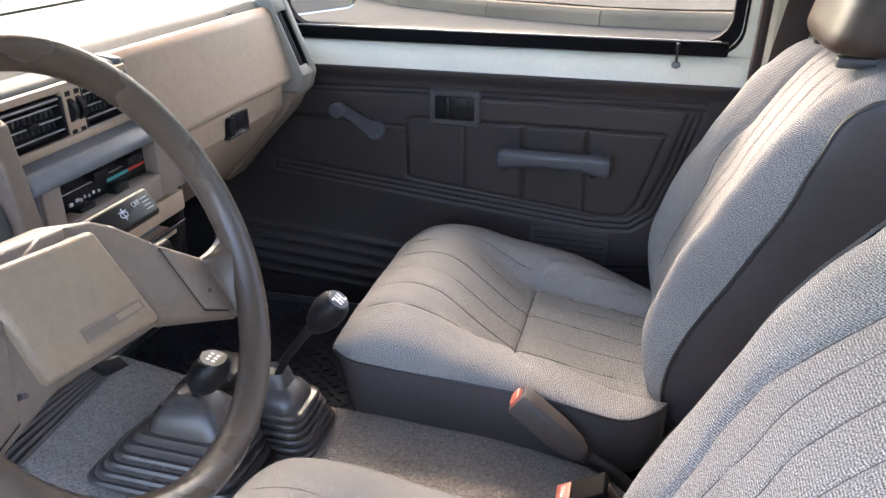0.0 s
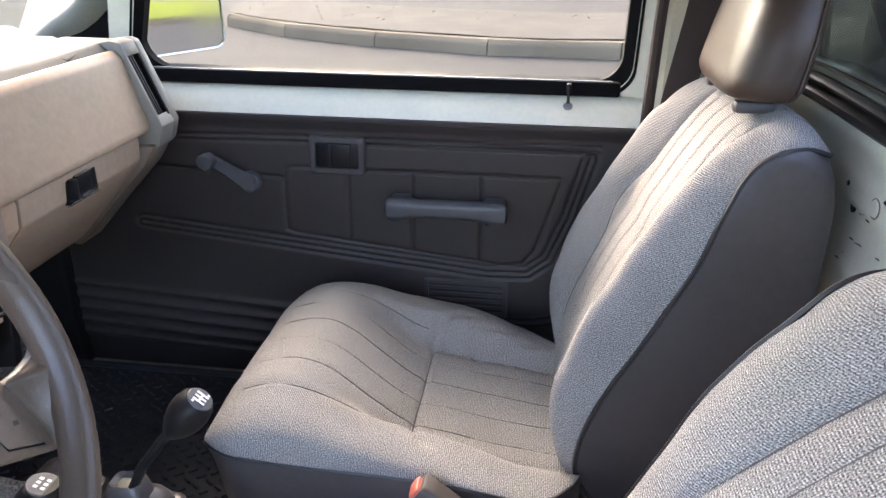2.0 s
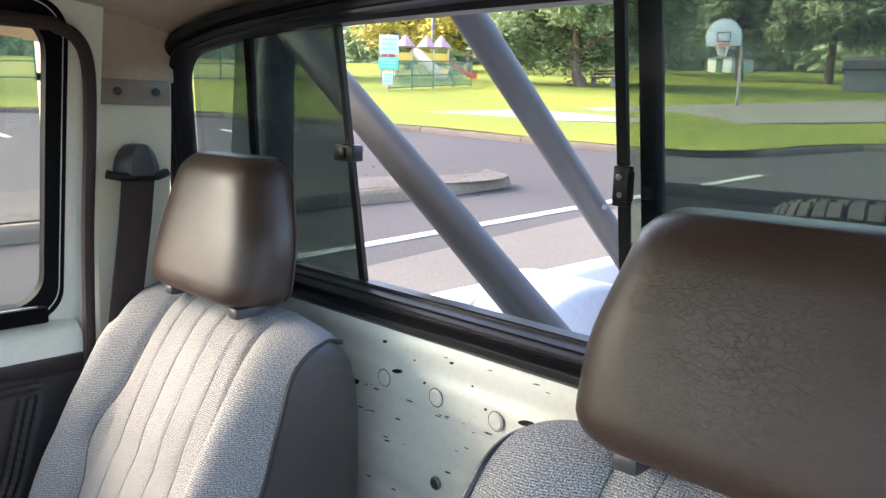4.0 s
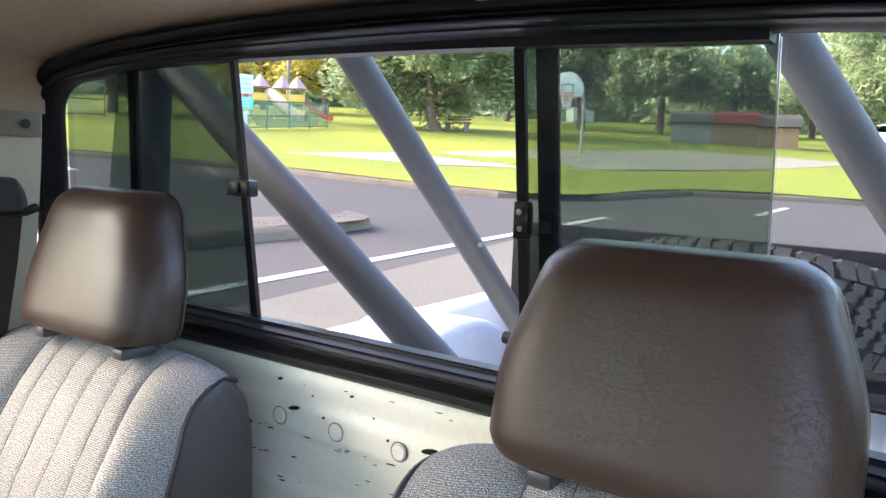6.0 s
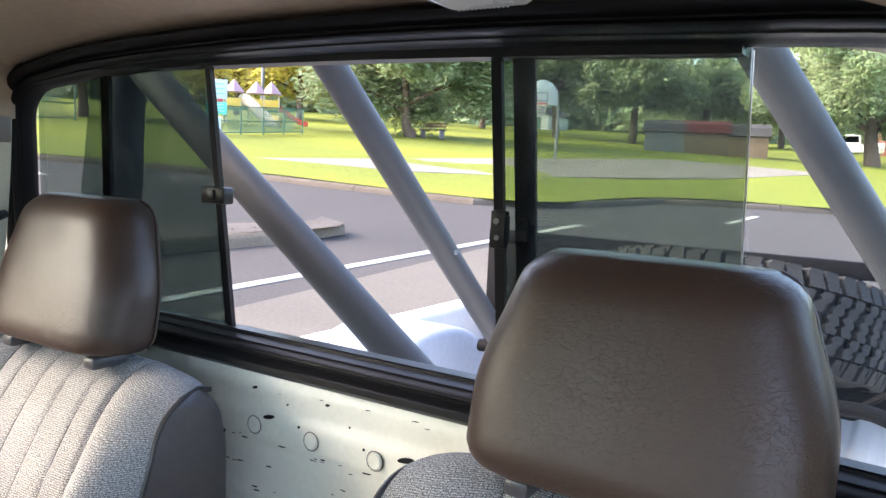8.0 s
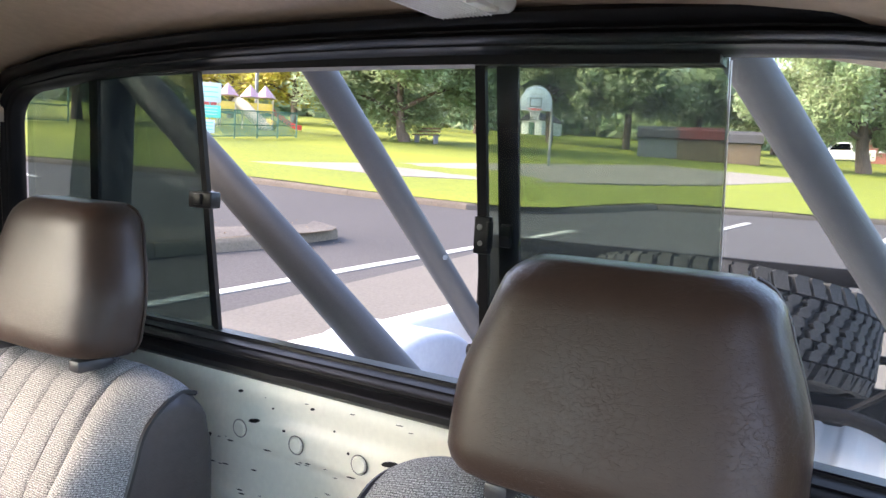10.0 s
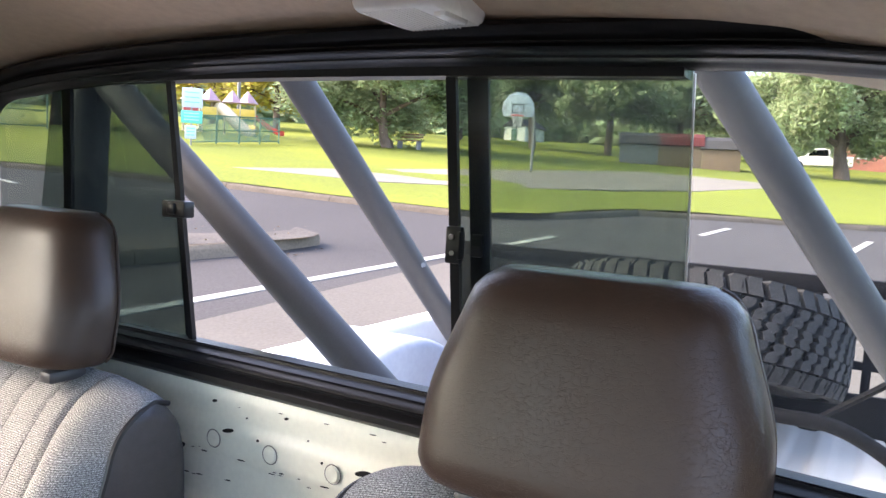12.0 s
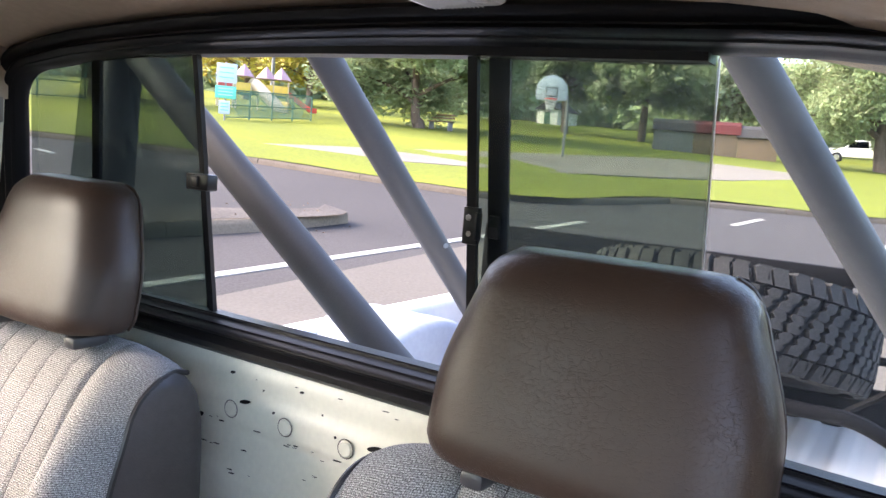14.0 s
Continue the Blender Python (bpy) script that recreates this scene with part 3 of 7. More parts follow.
def rounded_in(p, d):
    cx = sum(a for a, b in p) / len(p)
    cz = sum(b for a, b in p) / len(p)
    w = max(abs(a - cx) for a, b in p)
    h = max(abs(b - cz) for a, b in p)
    return [(cx + (a - cx) * (1 - d / w), cz + (b - cz) * (1 - d / h)) for a, b in p]


rel = part("release_bezel", join(ring_plate(rounded(-0.052, 0.058, 1.098, 1.174, 0.008), rounded(-0.040, 0.046, 1.110, 1.162, 0.006), YD + 0.004, YD - 0.008, 0.022),
           ), BEZEL, door, "dark plastic bezel round the inside release")
part("release_lever", join(box(-0.012, 0.03, YD - 0.004, YD + 0.010, 1.113, 1.159, 0.003), box(-0.018, -0.008, YD - 0.007, YD + 0.012, 1.112, 1.160, 0.003)), DARK, rel, "black pull lever")
part("release_well", box(-0.042, 0.048, YD - 0.001, YD + 0.003, 1.108, 1.164, 0.001), DARK, rel, "dark well behind the lever")
# window crank: arm and knob
crank = part("window_crank", join(disc((-0.173, YD - 0.001, 1.077), (0, -1, 0), 0.021, 0.022, 20, 0.004),
             loft([[(-0.173 + (-0.073) * t + math.sin(0.62) * w * s, YD - 0.020 - 0.014 * t - dy, 1.077 + 0.052 * t + math.cos(0.62) * w * s) for s, dy in ((-1, 0), (-0.7, 0.008), (0.7, 0.008), (1, 0), (0.7, -0.006), (-0.7, -0.006))]
                   for t, w in ((-0.12, 0.010), (0.0, 0.018), (0.5, 0.0135), (0.95, 0.0115), (1.08, 0.007))])), PLASTIC, door, "blue-grey plastic window crank")
part("knob", loft([[(-0.243 + r * math.cos(a), YD - y, 1.127 + r * math.sin(a)) for a in lin(0, 2 * math.pi, 17)[:-1]] for r, y in ((0.008, 0.030), (0.0135, 0.036), (0.0155, 0.048), (0.0165, 0.060), (0.0145, 0.064), (0.006, 0.065))]), PLASTIC, crank)
# armrest pull
bar_rings = []
for x, z0, z1, k in ((0.104, 1.034, 1.060, 0.5), (0.107, 1.029, 1.066, 0.85), (0.115, 1.026, 1.070, 1.0), (0.135, 1.027, 1.070, 1.0), (0.150, 1.031, 1.070, 1.0), (0.170, 1.034, 1.069, 1.0), (0.26, 1.034, 1.069, 1.0), (0.288, 1.031, 1.070, 1.0), (0.305, 1.027, 1.070, 1.0), (0.325, 1.026, 1.070, 1.0), (0.334, 1.029, 1.066, 0.85), (0.337, 1.034, 1.060, 0.5)):
    yc = YD - 0.044
    bar_rings.append([(x, yc + a * k, b) for a, b in rounded(-0.014, 0.014, z0, z1, 0.0125)])
arm = part("armrest", loft(bar_rings), PLASTIC, door, "blue-grey moulded pull handle")
for x0, x1 in ((0.110, 0.150), (0.290, 0.332)):
    part("mount", box(x0, x1, YD - 0.045, YD + 0.002, 1.027, 1.066, 0.008, 3), PLASTIC, arm)
for x in (0.120, 0.302):
    part("screw_cover", disc((x, YD - 0.036, 1.0245), (0, 0, -1), 0.007, 0.003, 12), DARK, arm)
# louvred speaker grille low on the door
gr = part("speaker_grille", ring_plate(rounded(0.172, 0.345, 0.770, 0.886, 0.006), rounded(0.182, 0.335, 0.779, 0.877, 0.004), YD + 0.004, YD - 0.006, 0.016), BEZEL, door, "dark plastic speaker grille")
for k in range(7):
    z = 0.786 + 0.0135 * k
    part("slat", box(0.181, 0.336, YD - 0.004, YD, z - 0.0032, z + 0.0032, 0.0012, 1), BEZEL, gr)
part("grille_back", box(0.18, 0.337, YD + 0.014, YD + 0.018, 0.777, 0.879, 0), BLACKM, gr)

# ---- side mirror outside ----
MIRROR = material("silvered_glass", (0.9, 0.9, 0.9), 0.03, metal=1.0, vary=0.01, bump=0)
mir = root("side_mirror", (-0.43, 0.80, 1.28), "black door mirror on the passenger side showing the car park", "wing mirror")
MM = Matrix.Translation((-0.405, 0.865, 1.372)) @ Matrix.Rotation(radians(-27), 4, "Z") @ Matrix.Rotation(radians(-3.5), 4, "Y")
OUT = rounded(-0.118, 0.118, -0.092, 0.092, 0.028)
part("housing", moved(loft([[(dx, y * k, z * k) for y, z in OUT] for k, dx in ((0.55, -0.06), (0.9, -0.045), (1.0, -0.01), (1.0, 0.004), (0.96, 0.006))], True, True), MM), RUBBER, mir, "black mirror housing")
part("mirror_glass", moved(loft([[(dx, y * 0.93, z * 0.92) for y, z in OUT] for dx in (0.005, 0.008)]), MM), MIRROR, mir, "mirror glass")
part("mirror_rim", moved(tube([(0.007, y * 0.965, z * 0.96) for y, z in OUT], 0.004, 6, ring=True), MM), CHROME, mir, "bright rim")
part("bracket", tube([(-0.44, 0.81, 1.29), (-0.44, 0.75, 1.27), (-0.41, 0.705, 1.262)], 0.014, 10), RUBBER, mir)

# ---- rear window ----
def glass_x(z):
    return 0.806 - 0.17 * (z - 1.367)


def bow(y):
    return -0.022 * smoothstep(0.36, 0.62, abs(y + 0.02))


def rear_loop(grow, off):
    """Outline of the rear window: crowned top, rounded ends."""
    w, zb = 0.588 + grow * 0.85, 1.367 - grow
    r = 0.055 + grow * 0.5
    pts = []
    for y in lin(-(w - r), w - r, 25):
        pts.append((y, zb))
    for k in range(1, 8):
        a = radians(-90 + 90 * k / 8)
        pts.append((w - r + r * math.cos(a), zb + r + r * math.sin(a)))

    def top(y):
        return 1.718 + grow * 0.80 - 0.028 * (abs(y) / 0.6) ** 2.2
    zt = top(w)
    for k in range(9):
        a = radians(90 * k / 8)
        pts.append((w - r + r * math.cos(a), zt - r * 0.9 + r * math.sin(a) * 0.9))
    for y in lin(w - r, -(w - r), 25)[1:-1]:
        pts.append((y, top(y) - (top(w - r) - zt) * smoothstep(w - 3 * r, w - r, abs(y))))
    for k in range(9):
        a = radians(90 + 90 * k / 8)
        pts.append((-(w - r) + r * math.cos(a), zt - r * 0.9 + r * math.sin(a) * 0.9))
    for k in range(1, 8):
        a = radians(180 + 90 * k / 8)
        pts.append((-(w - r) + r * math.cos(a), zb + r + r * math.sin(a)))
    pts = [(y - 0.03 + 0.085 * min(1.0, max(0.0, (1.718 - z) / 0.35)) * smoothstep(0.25, 0.5, y) if y > 0 else y * 1.16 - 0.03, z) for y, z in pts]
    return [(glass_x(z) + bow(y) + (off if off > -0.012 else off * (1 - 0.40 * smoothstep(0.42, 0.56, y))), y, z) for y, z in pts]


win = root("window_1", (0.80, 0, 1.34), "sliding rear window in black rubber with both sliders pushed open", "sliding window", "", "structure")
SEAL = ((0.046, 0.004), (0.046, -0.030), (0.043, -0.039), (0.037, -0.044), (0.030, -0.042), (0.026, -0.035), (0.0235, -0.029), (0.021, -0.029), (0.019, -0.034), (0.0155, -0.036), (0.0125, -0.034), (0.0105, -0.028), (0.0085, -0.024), (0.006, -0.024), (0.0045, -0.020), (0.003, -0.011), (0.0, -0.009), (0.0, 0.012), (0.046, 0.014), (0.046, 0.004))
part("window_seal", loft([rear_loop(g, o) for g, o in SEAL], True, False), RUBBER, win, "thick ribbed black rubber surround", angle=50)
part("outer_panel", loft([rear_loop(0.045, 0.014), rear_loop(0.16, 0.014), rear_loop(0.16, 0.03), rear_loop(0.045, 0.018), rear_loop(0.045, 0.014)], True, False), WHITE, win, "white body round the window")


def rail(y0, y1, z0, z1, off0, off1, n=16, crown=False):
    """A bar along the window between two heights."""
    rings = []
    for y in lin(y0, y1, n):
        c = (0.008 * y - 0.010 * (abs(y) / 0.6) ** 2.2) if crown else 0.0
        rings.append([(glass_x(z) + bow(y) + o, y, z + c) for z, o in ((z0, off0), (z1, off0), (z1, off1), (z0, off1))])
    return loft(rings)


part("track", rail(-0.70, 0.56, 1.356, 1.369, -0.008, 0.012), DARK, win, "black lower slider track")
part("track", rail(-0.455, 0.50, 1.7105, 1.722, -0.006, 0.022, crown=True), DARK, win, "black upper slider track")


def leant(y, z, lean):
    """The uprights lean outwards towards the sill."""
    return y + lean * (1.713 - z) / 0.343


def post(y0, y1, z0, z1, off0, off1, lean=0.0):
    return loft([[(glass_x(z) + bow((y0 + y1) / 2) + o, leant(y, z, lean), z) for y, o in ((y0, off0), (y1, off0), (y1, off1), (y0, off1))] for z in lin(z0, z1, 6)])


def pane_at(y0, y1, off, name, mat, label, lean0=0.0, lean1=0.0):
    def at(u, z, o):
        y = leant(y0, z, lean0) * (1 - u) + leant(y1, z, lean1) * u
        return (glass_x(z) + bow(y) + off + o, y, z)
    g = slab(lin(0, 1, 12), lin(1.362, 1.712, 8), lambda u, z: at(u, z, 0.0), lambda u, z: at(u, z, 0.004))
    ob = part(name, g, mat, win, label)
    ob.visible_shadow = False


part("post", post(0.1805, 0.1895, 1.366, 1.713, -0.003, 0.004, 0.015), DARK, win, "black slider edge frame")
part("post", post(0.1905, 0.1985, 1.366, 1.713, 0.006, 0.013, 0.021), DARK, win, "black fixed divider")
part("post", post(0.390, 0.409, 1.366, 1.713, 0.002, 0.008, 0.075), DARK, win, "black slider rear edge")
part("post", post(-0.2295, -0.2185, 1.366, 1.713, 0.001, 0.007, 0.004), DARK, win, "black slider edge frame")
part("post", post(-0.261, -0.2375, 1.366, 1.713, 0.011, 0.015, 0.003), DARK, win, "wide black fixed divider")
pane_at(0.186, 0.425, 0.002, "sliding_pane", TINT, "tinted slider pushed behind the fixed pane", 0.015, 0.12)
pane_at(0.195, 0.548, 0.009, "fixed_pane", TINT, "tinted fixed pane", 0.02, 0.085)
pane_at(-0.46, -0.222, 0.004, "sliding_pane", SMOKE, "smoked slider pushed behind the fixed pane")
pane_at(-0.708, -0.25, 0.013, "fixed_pane", CLEAR, "lightly tinted fixed pane")
part("slider_edge", post(-0.4618, -0.4606, 1.372, 1.705, 0.004, 0.008), BLADE, win, "pale ground edge of the slider")
LX = glass_x(1.548)
part("latch", join(box(LX - 0.014, LX + 0.004, 0.170, 0.214, 1.538, 1.560, 0.003), box(LX - 0.018, LX - 0.010, 0.186, 0.200, 1.542, 1.557, 0.002)), DARK, win, "black plastic slider latch")
KX = glass_x(1.539)
part("latch", join(box(KX - 0.006, KX + 0.002, -0.2335, -0.2155, 1.519, 1.558, 0.0015), box(KX - 0.010, KX + 0.002, -0.2345, -0.2315, 1.524, 1.553, 0.001), box(KX + 0.004, KX + 0.011, -0.2525, -0.2400, 1.527, 1.551, 0.002)), DARK, win, "black latch keeper with two screws")
for z in (1.530, 1.547):
    part("screw", disc((glass_x(z) - 0.006, -0.2235, z), (-1, 0, 0), 0.0034, 0.002, 10, 0.0008), STEEL, win)

# ---- quarter pillar fittings ----
br = root("trim_bracket", (0.62, 0.52, 1.61), "tan plastic trim retainer with two screws on the pillar", "trim clip")
py = pillar_y(1.625) - 0.004
part("plate", box(0.592, 0.712, py - 0.004, py + 0.012, 1.606, 1.645, 0.003), SURROUND, br)
for x in (0.626, 0.687):
    part("screw", disc((x, py - 0.003, 1.626), (0, -1, 0), 0.0065, 0.005, 12, 0.001), BEZEL, br)
bl = root("seat_belt", (0.63, 0.50, 1.0), "dark brown seat belt hanging from a black pillar guide", "seat belt")
gy = pillar_y(1.52) - 0.01
part("guide_cover", loft([[(0.651 + w * a, gy - d, z) for a, d in ((-1, 0), (-0.9, 0.018), (-0.5, 0.030), (0.5, 0.030), (0.9, 0.018), (1, 0))] for w, z in ((0.034, 1.497), (0.035, 1.508), (0.031, 1.524), (0.024, 1.536), (0.016, 1.544), (0.006, 1.546))]), BEZEL, bl, "dark grey domed belt guide cover")
part("guide_bar", tube([(0.602, gy - 0.01, 1.500), (0.62, gy - 0.022, 1.496), (0.677, gy - 0.022, 1.495), (0.698, gy - 0.01, 1.499)], 0.007, 10), DARK, bl)
part("webbing", loft([[(0.648 + dx + w * s, gy - 0.016 - d - e, z) for s, e in ((-1, 0), (1, 0), (1, 0.002), (-1, 0.002))] for dx, d, w, z in
     ((0, 0.004, 0.026, 1.502), (-0.010, 0.004, 0.026, 1.42), (-0.028, 0.0, 0.026, 1.30), (-0.052, -0.01, 0.026, 1.10), (-0.08, -0.03, 0.026, 0.75))]), BELT, bl)

# ---- dome lamp ----
lamp = root("dome_lamp", (0.66, -0.24, 1.75), "clear ribbed dome lamp switched off on the headliner", "ceiling lamp")
part("housing", loft([[(0.658 + x * k, -0.243 + y * k, z) for x, y in rounded(-0.048, 0.048, -0.043, 0.043, 0.010)] for k, z in ((1.0, 1.790), (1.0, 1.752), (0.97, 1.747), (0.90, 1.744))]), LENS, lamp, "pale frosted lens housing")
for k in range(12):
    part("rib", box(0.618, 0.700, -0.262 + 0.0046 * k, -0.2606 + 0.0046 * k, 1.7428, 1.746, 0.0005, 1), LENS, lamp)
part("switch", box(0.636, 0.676, -0.282, -0.270, 1.740, 1.747, 0.002), LENS, lamp)

# ---- seats ----


def back_w(s):
    return table([(-0.14, 0.19), (0, 0.202), (0.15, 0.224), (0.4, 0.234), (0.62, 0.236), (0.74, 0.236), (0.86, 0.232), (0.95, 0.21), (1, 0.20)], s)


# side profiles of the backrest by height: the middle, the crest of the bolsters, the piped edge
MID_X = [(0.70, 0.47), (0.76, 0.449), (0.80, 0.440), (0.88, 0.452), (0.96, 0.473), (1.05, 0.507), (1.13, 0.543), (1.20, 0.578), (1.26, 0.612), (1.30, 0.64)]
CREST_X = [(0.70, 0.52), (0.76, 0.467), (0.80, 0.448), (0.85, 0.434), (0.91, 0.425), (0.95, 0.427), (1.00, 0.441), (1.05, 0.457), (1.10, 0.480), (1.15, 0.507), (1.20, 0.535), (1.24, 0.558), (1.27, 0.580), (1.30, 0.61)]
EDGE_X = [(0.70, 0.57), (0.76, 0.500), (0.79, 0.477), (0.82, 0.467), (0.86, 0.466), (0.90, 0.472), (0.95, 0.487), (1.00, 0.509), (1.035, 0.527), (1.09, 0.554), (1.15, 0.581), (1.20, 0.599), (1.24, 0.612), (1.28, 0.628), (1.31, 0.645)]


RIBS = (-0.155, -0.093, -0.031, 0.031, 0.093, 0.155)
SEAT = {"back": 0.354, "cushion": 0.295, "head": 0.376, "forward": 0.0, "slide": 0.0, "worn": 0.0}


def back_point(s, r, y):
    """A point of the backrest front: s up the back, r the share of the half width, y across."""
    z = 0.80 + 0.545 * s
    return (back_front(s, r, y, z), SEAT["back"] + y, z)


CHANNELS = (-0.084, -0.028, 0.028, 0.084)


def channel_y(q, s):
    return q * (1.05 - 0.12 * s)


def bolster_y(s):
    return 0.142 - 0.020 * s + 0.018 * bell(s - 0.60, 0.09)


def bezier(p, t):
    q = 1 - t
    return [q ** 3 * a + 3 * q * q * t * b + 3 * q * t * t * c + t ** 3 * d for a, b, c, d in zip(*p)]


def back_front(s, r, y, z):
    """Where the cloth stands at the share r of the half width: flat middle, bolster, turned-under edge."""
    a = abs(r)
    mid, crest, edge = table(MID_X, z), table(CREST_X, z), table(EDGE_X, z)
    # the driver's bolsters are sat flat
    crest += (edge - 0.008 - crest) * SEAT["worn"]
    mid += 0.022 * SEAT["worn"]
    x = mid + (crest - mid) * smoothstep(0.50, 0.80, a) + (edge - crest) * max(0.0, (a - 0.79) / 0.21) ** 2.0
    x -= SEAT["forward"] * smoothstep(1.34, 1.16, z)
    x += 0.004 * bell(s - 0.60, 0.05) * smoothstep(0.75, 0.5, a)
    for q in CHANNELS:
        x += 0.0024 * bell(y - channel_y(q, s), 0.0036)
    x += 0.007 * bell(abs(y) - bolster_y(s), 0.0065)
    # soft puckers where the bolster seam pulls
    x += 0.004 * bell(s - 0.60, 0.035) * bell(abs(y) - bolster_y(s) - 0.02, 0.03)
    return x + 0.0016 * noise.noise((y * 14, s * 9, 3.1)) + 0.0007 * noise.noise((y * 50, s * 30, 7.3))


# heights along the cushion: its piped edge, the insert, and the rolls either side
CUSHION_EDGE = [(-0.07, 0.866), (-0.03, 0.868), (0.05, 0.867), (0.2, 0.864), (0.29, 0.857), (0.37, 0.836), (0.42, 0.822), (0.48, 0.822)]
CUSHION_MID = [(-0.07, 0.868), (-0.058, 0.892), (-0.035, 0.918), (0.0, 0.936), (0.04, 0.944), (0.09, 0.930), (0.15, 0.886), (0.19, 0.855), (0.222, 0.838), (0.26, 0.830), (0.33, 0.818), (0.40, 0.810), (0.48, 0.80)]
CUSHION_SIDE = [(-0.07, 0.867), (-0.058, 0.889), (-0.035, 0.913), (0.0, 0.931), (0.04, 0.938), (0.10, 0.930), (0.15, 0.914), (0.2, 0.902), (0.27, 0.884), (0.34, 0.858), (0.40, 0.838), (0.48, 0.826)]


FOLDS = [((0.215, 0.145), (0.275, 0.205)), ((0.245, 0.140), (0.345, 0.195)), ((0.30, 0.140), (0.40, 0.180)), ((0.215, -0.145), (0.25, -0.195))]


def build_seat(label):
    SY = SEAT["back"]
    CY, HY = SEAT["cushion"], SEAT["head"]
    seat = root("bucket_seat", (0.25, CY, FLOOR), label, "car seat", "bucket seats")
    S = lin(-0.11, -0.02, 5) + lin(0.0, 0.86, 66)
    R = [-math.cos(a) * 0.30 + (a / (math.pi / 2) - 1) * 0.70 for a in lin(0, math.pi, 221)]
    front, rear = [], []
    for s in S:
        w = back_w(s)
        front.append([back_point(s, r, r * w) for r in R])
        rear.append((0.70 + 0.037 * smoothstep(0, 0.65, s), 0.745 + 0.505 * s / 0.86))
    # over the top: from the last front row to the upper rear edge
    low, w9 = front[-1], back_w(0.86)
    for t in lin(0, 1, 17)[1:]:
        w = w9 - 0.008 * t - 0.022 * smoothstep(0.45, 1.0, t)
        row = []
        for j, r in enumerate(R):
            ex, ez = bezier(((low[0][0], low[0][2]), (low[0][0] + 0.016, 1.312), (0.680, 1.326), (0.726, 1.306)), t)
            mx, mz = bezier(((low[j][0], low[j][2]), (low[j][0] + 0.044, low[j][2] + 0.074), (0.722, 1.352), (0.740, 1.300)), t)
            g = math.sqrt(max(0.0, 1 - (max(0.0, abs(r) - 0.5) / 0.5) ** 2.4))
            y = r * w
            pin = sum(bell(y - channel_y(q, 1), 0.0036) * 0.002 for q in CHANNELS) + 0.005 * bell(abs(y) - bolster_y(1), 0.0055)
            row.append((ex + (mx - ex) * g, SY + y, ez + (mz - ez) * g - pin * (1 - t)))
        front.append(row)
        rear.append((0.737 - 0.009 * t, 1.25 + 0.058 * t))
    part("backrest_cover", loft(front, False, False), CLOTH, seat, "grey ribbed tweed with stitched channels", uv=grid_uv(front), angle=80)
    panels, lines = [], []
    for k, sg in ((0, -1), (-1, 1)):
        pan = []
        for row, (rx, rz) in zip(front, rear):
            e = Vector(row[k])
            q = Vector((rx, e.y - sg * 0.016, rz))
            span = min(1.0, (q - e).length / 0.05)
            pan.append([e + (q - e) * f + Vector((0, sg * b * span, 0)) for f, b in ((0, 0), (0.06, 0.004), (0.3, 0.006), (0.6, 0.008), (0.82, 0.010), (0.93, 0.010), (1, 0.004))])
        panels.append(loft(pan, False, False))
        lines.append([row[k] for row in front[2:]])
    backs = [[(rx, SY + y, rz) for y in lin(-back_w(min(1, i / 70)) + 0.014, back_w(min(1, i / 70)) - 0.014, 8)] for i, (rx, rz) in enumerate(rear)]
    part("back_shell", join(panels[0], panels[1], loft(backs, False, False)), VINYL, seat, "dark grey vinyl seat side and back", angle=60)
    for line in lines:
        part("piping", tube(curve_pts(line[::3] + [line[-1]], 3), 0.0036, 6), PIPING, seat, "grey piping along the seam")

    def stitch(rows, ys):
        """A line of thread lying in a channel: y per row."""
        pts = []
        for row, y in zip(rows, ys):
            j = max(1, min(range(len(row)), key=lambda n: abs(row[n][1] - y)))
            a, b = Vector(row[j - 1]), Vector(row[j])
            p = a + (b - a) * max(0, min(1.5, (y - a.y) / max(1e-6, b.y - a.y)))
            pts.append((p.x + 0.0002, p.y, p.z))
        return tube(pts[::2] + [pts[-1]], 0.0010, 5)
    ss = S[4:] + [0.87 + 0.008 * i for i in range(16)]
    for q in CHANNELS:
        part("seam", stitch(front[4:], [SY + channel_y(q, min(1, s)) for s in ss]), THREAD, seat)
    for sg in (-1, 1):
        part("seam", stitch(front[4:], [SY + sg * bolster_y(min(1, s)) for s in ss]), THREAD, seat)
    # cushion: rows along x, arcs across
    X = [-0.062, -0.061, -0.056, -0.048, -0.036] + lin(-0.02, 0.19, 28) + lin(0.194, 0.246, 26) + lin(0.254, 0.43, 22) + [0.44, 0.452, 0.462, 0.469, 0.474, 0.477]
    A = lin(0, math.pi, 161)
    slide = SEAT["slide"]
    rows, skirt_l, skirt_r = [], [], []
    for x in X:
        nose = max(0.0, (-0.0 - x) / 0.062)
        tail = max(0.0, (x - 0.370) / 0.108)
        zp = table(CUSHION_EDGE, x)
        w = 0.246 + 0.006 * smoothstep(-0.06, 0.12, x) - 0.03 * nose ** 2 - 0.02 * smoothstep(0.25, 0.47, x) - 0.095 * (1 - math.sqrt(max(0.0, 1 - tail ** 2)))
        top, side = table(CUSHION_MID, x), table(CUSHION_SIDE, x)
        row = []
        for a in A:
            c = -math.cos(a)
            y = w * math.copysign(abs(c) ** 0.62, c)
            h = abs(math.sin(a)) ** 0.55
            r = abs(y)
            bol = smoothstep(0.128, 0.178, r)
            z = (top + (side - top) * bol - zp) * h + 0.0035 * noise.noise((x * 12, y * 12, 1.7)) * h + 0.001 * noise.noise((x * 40, y * 40, 5.7)) * h
            ins = smoothstep(0.150, 0.135, r)
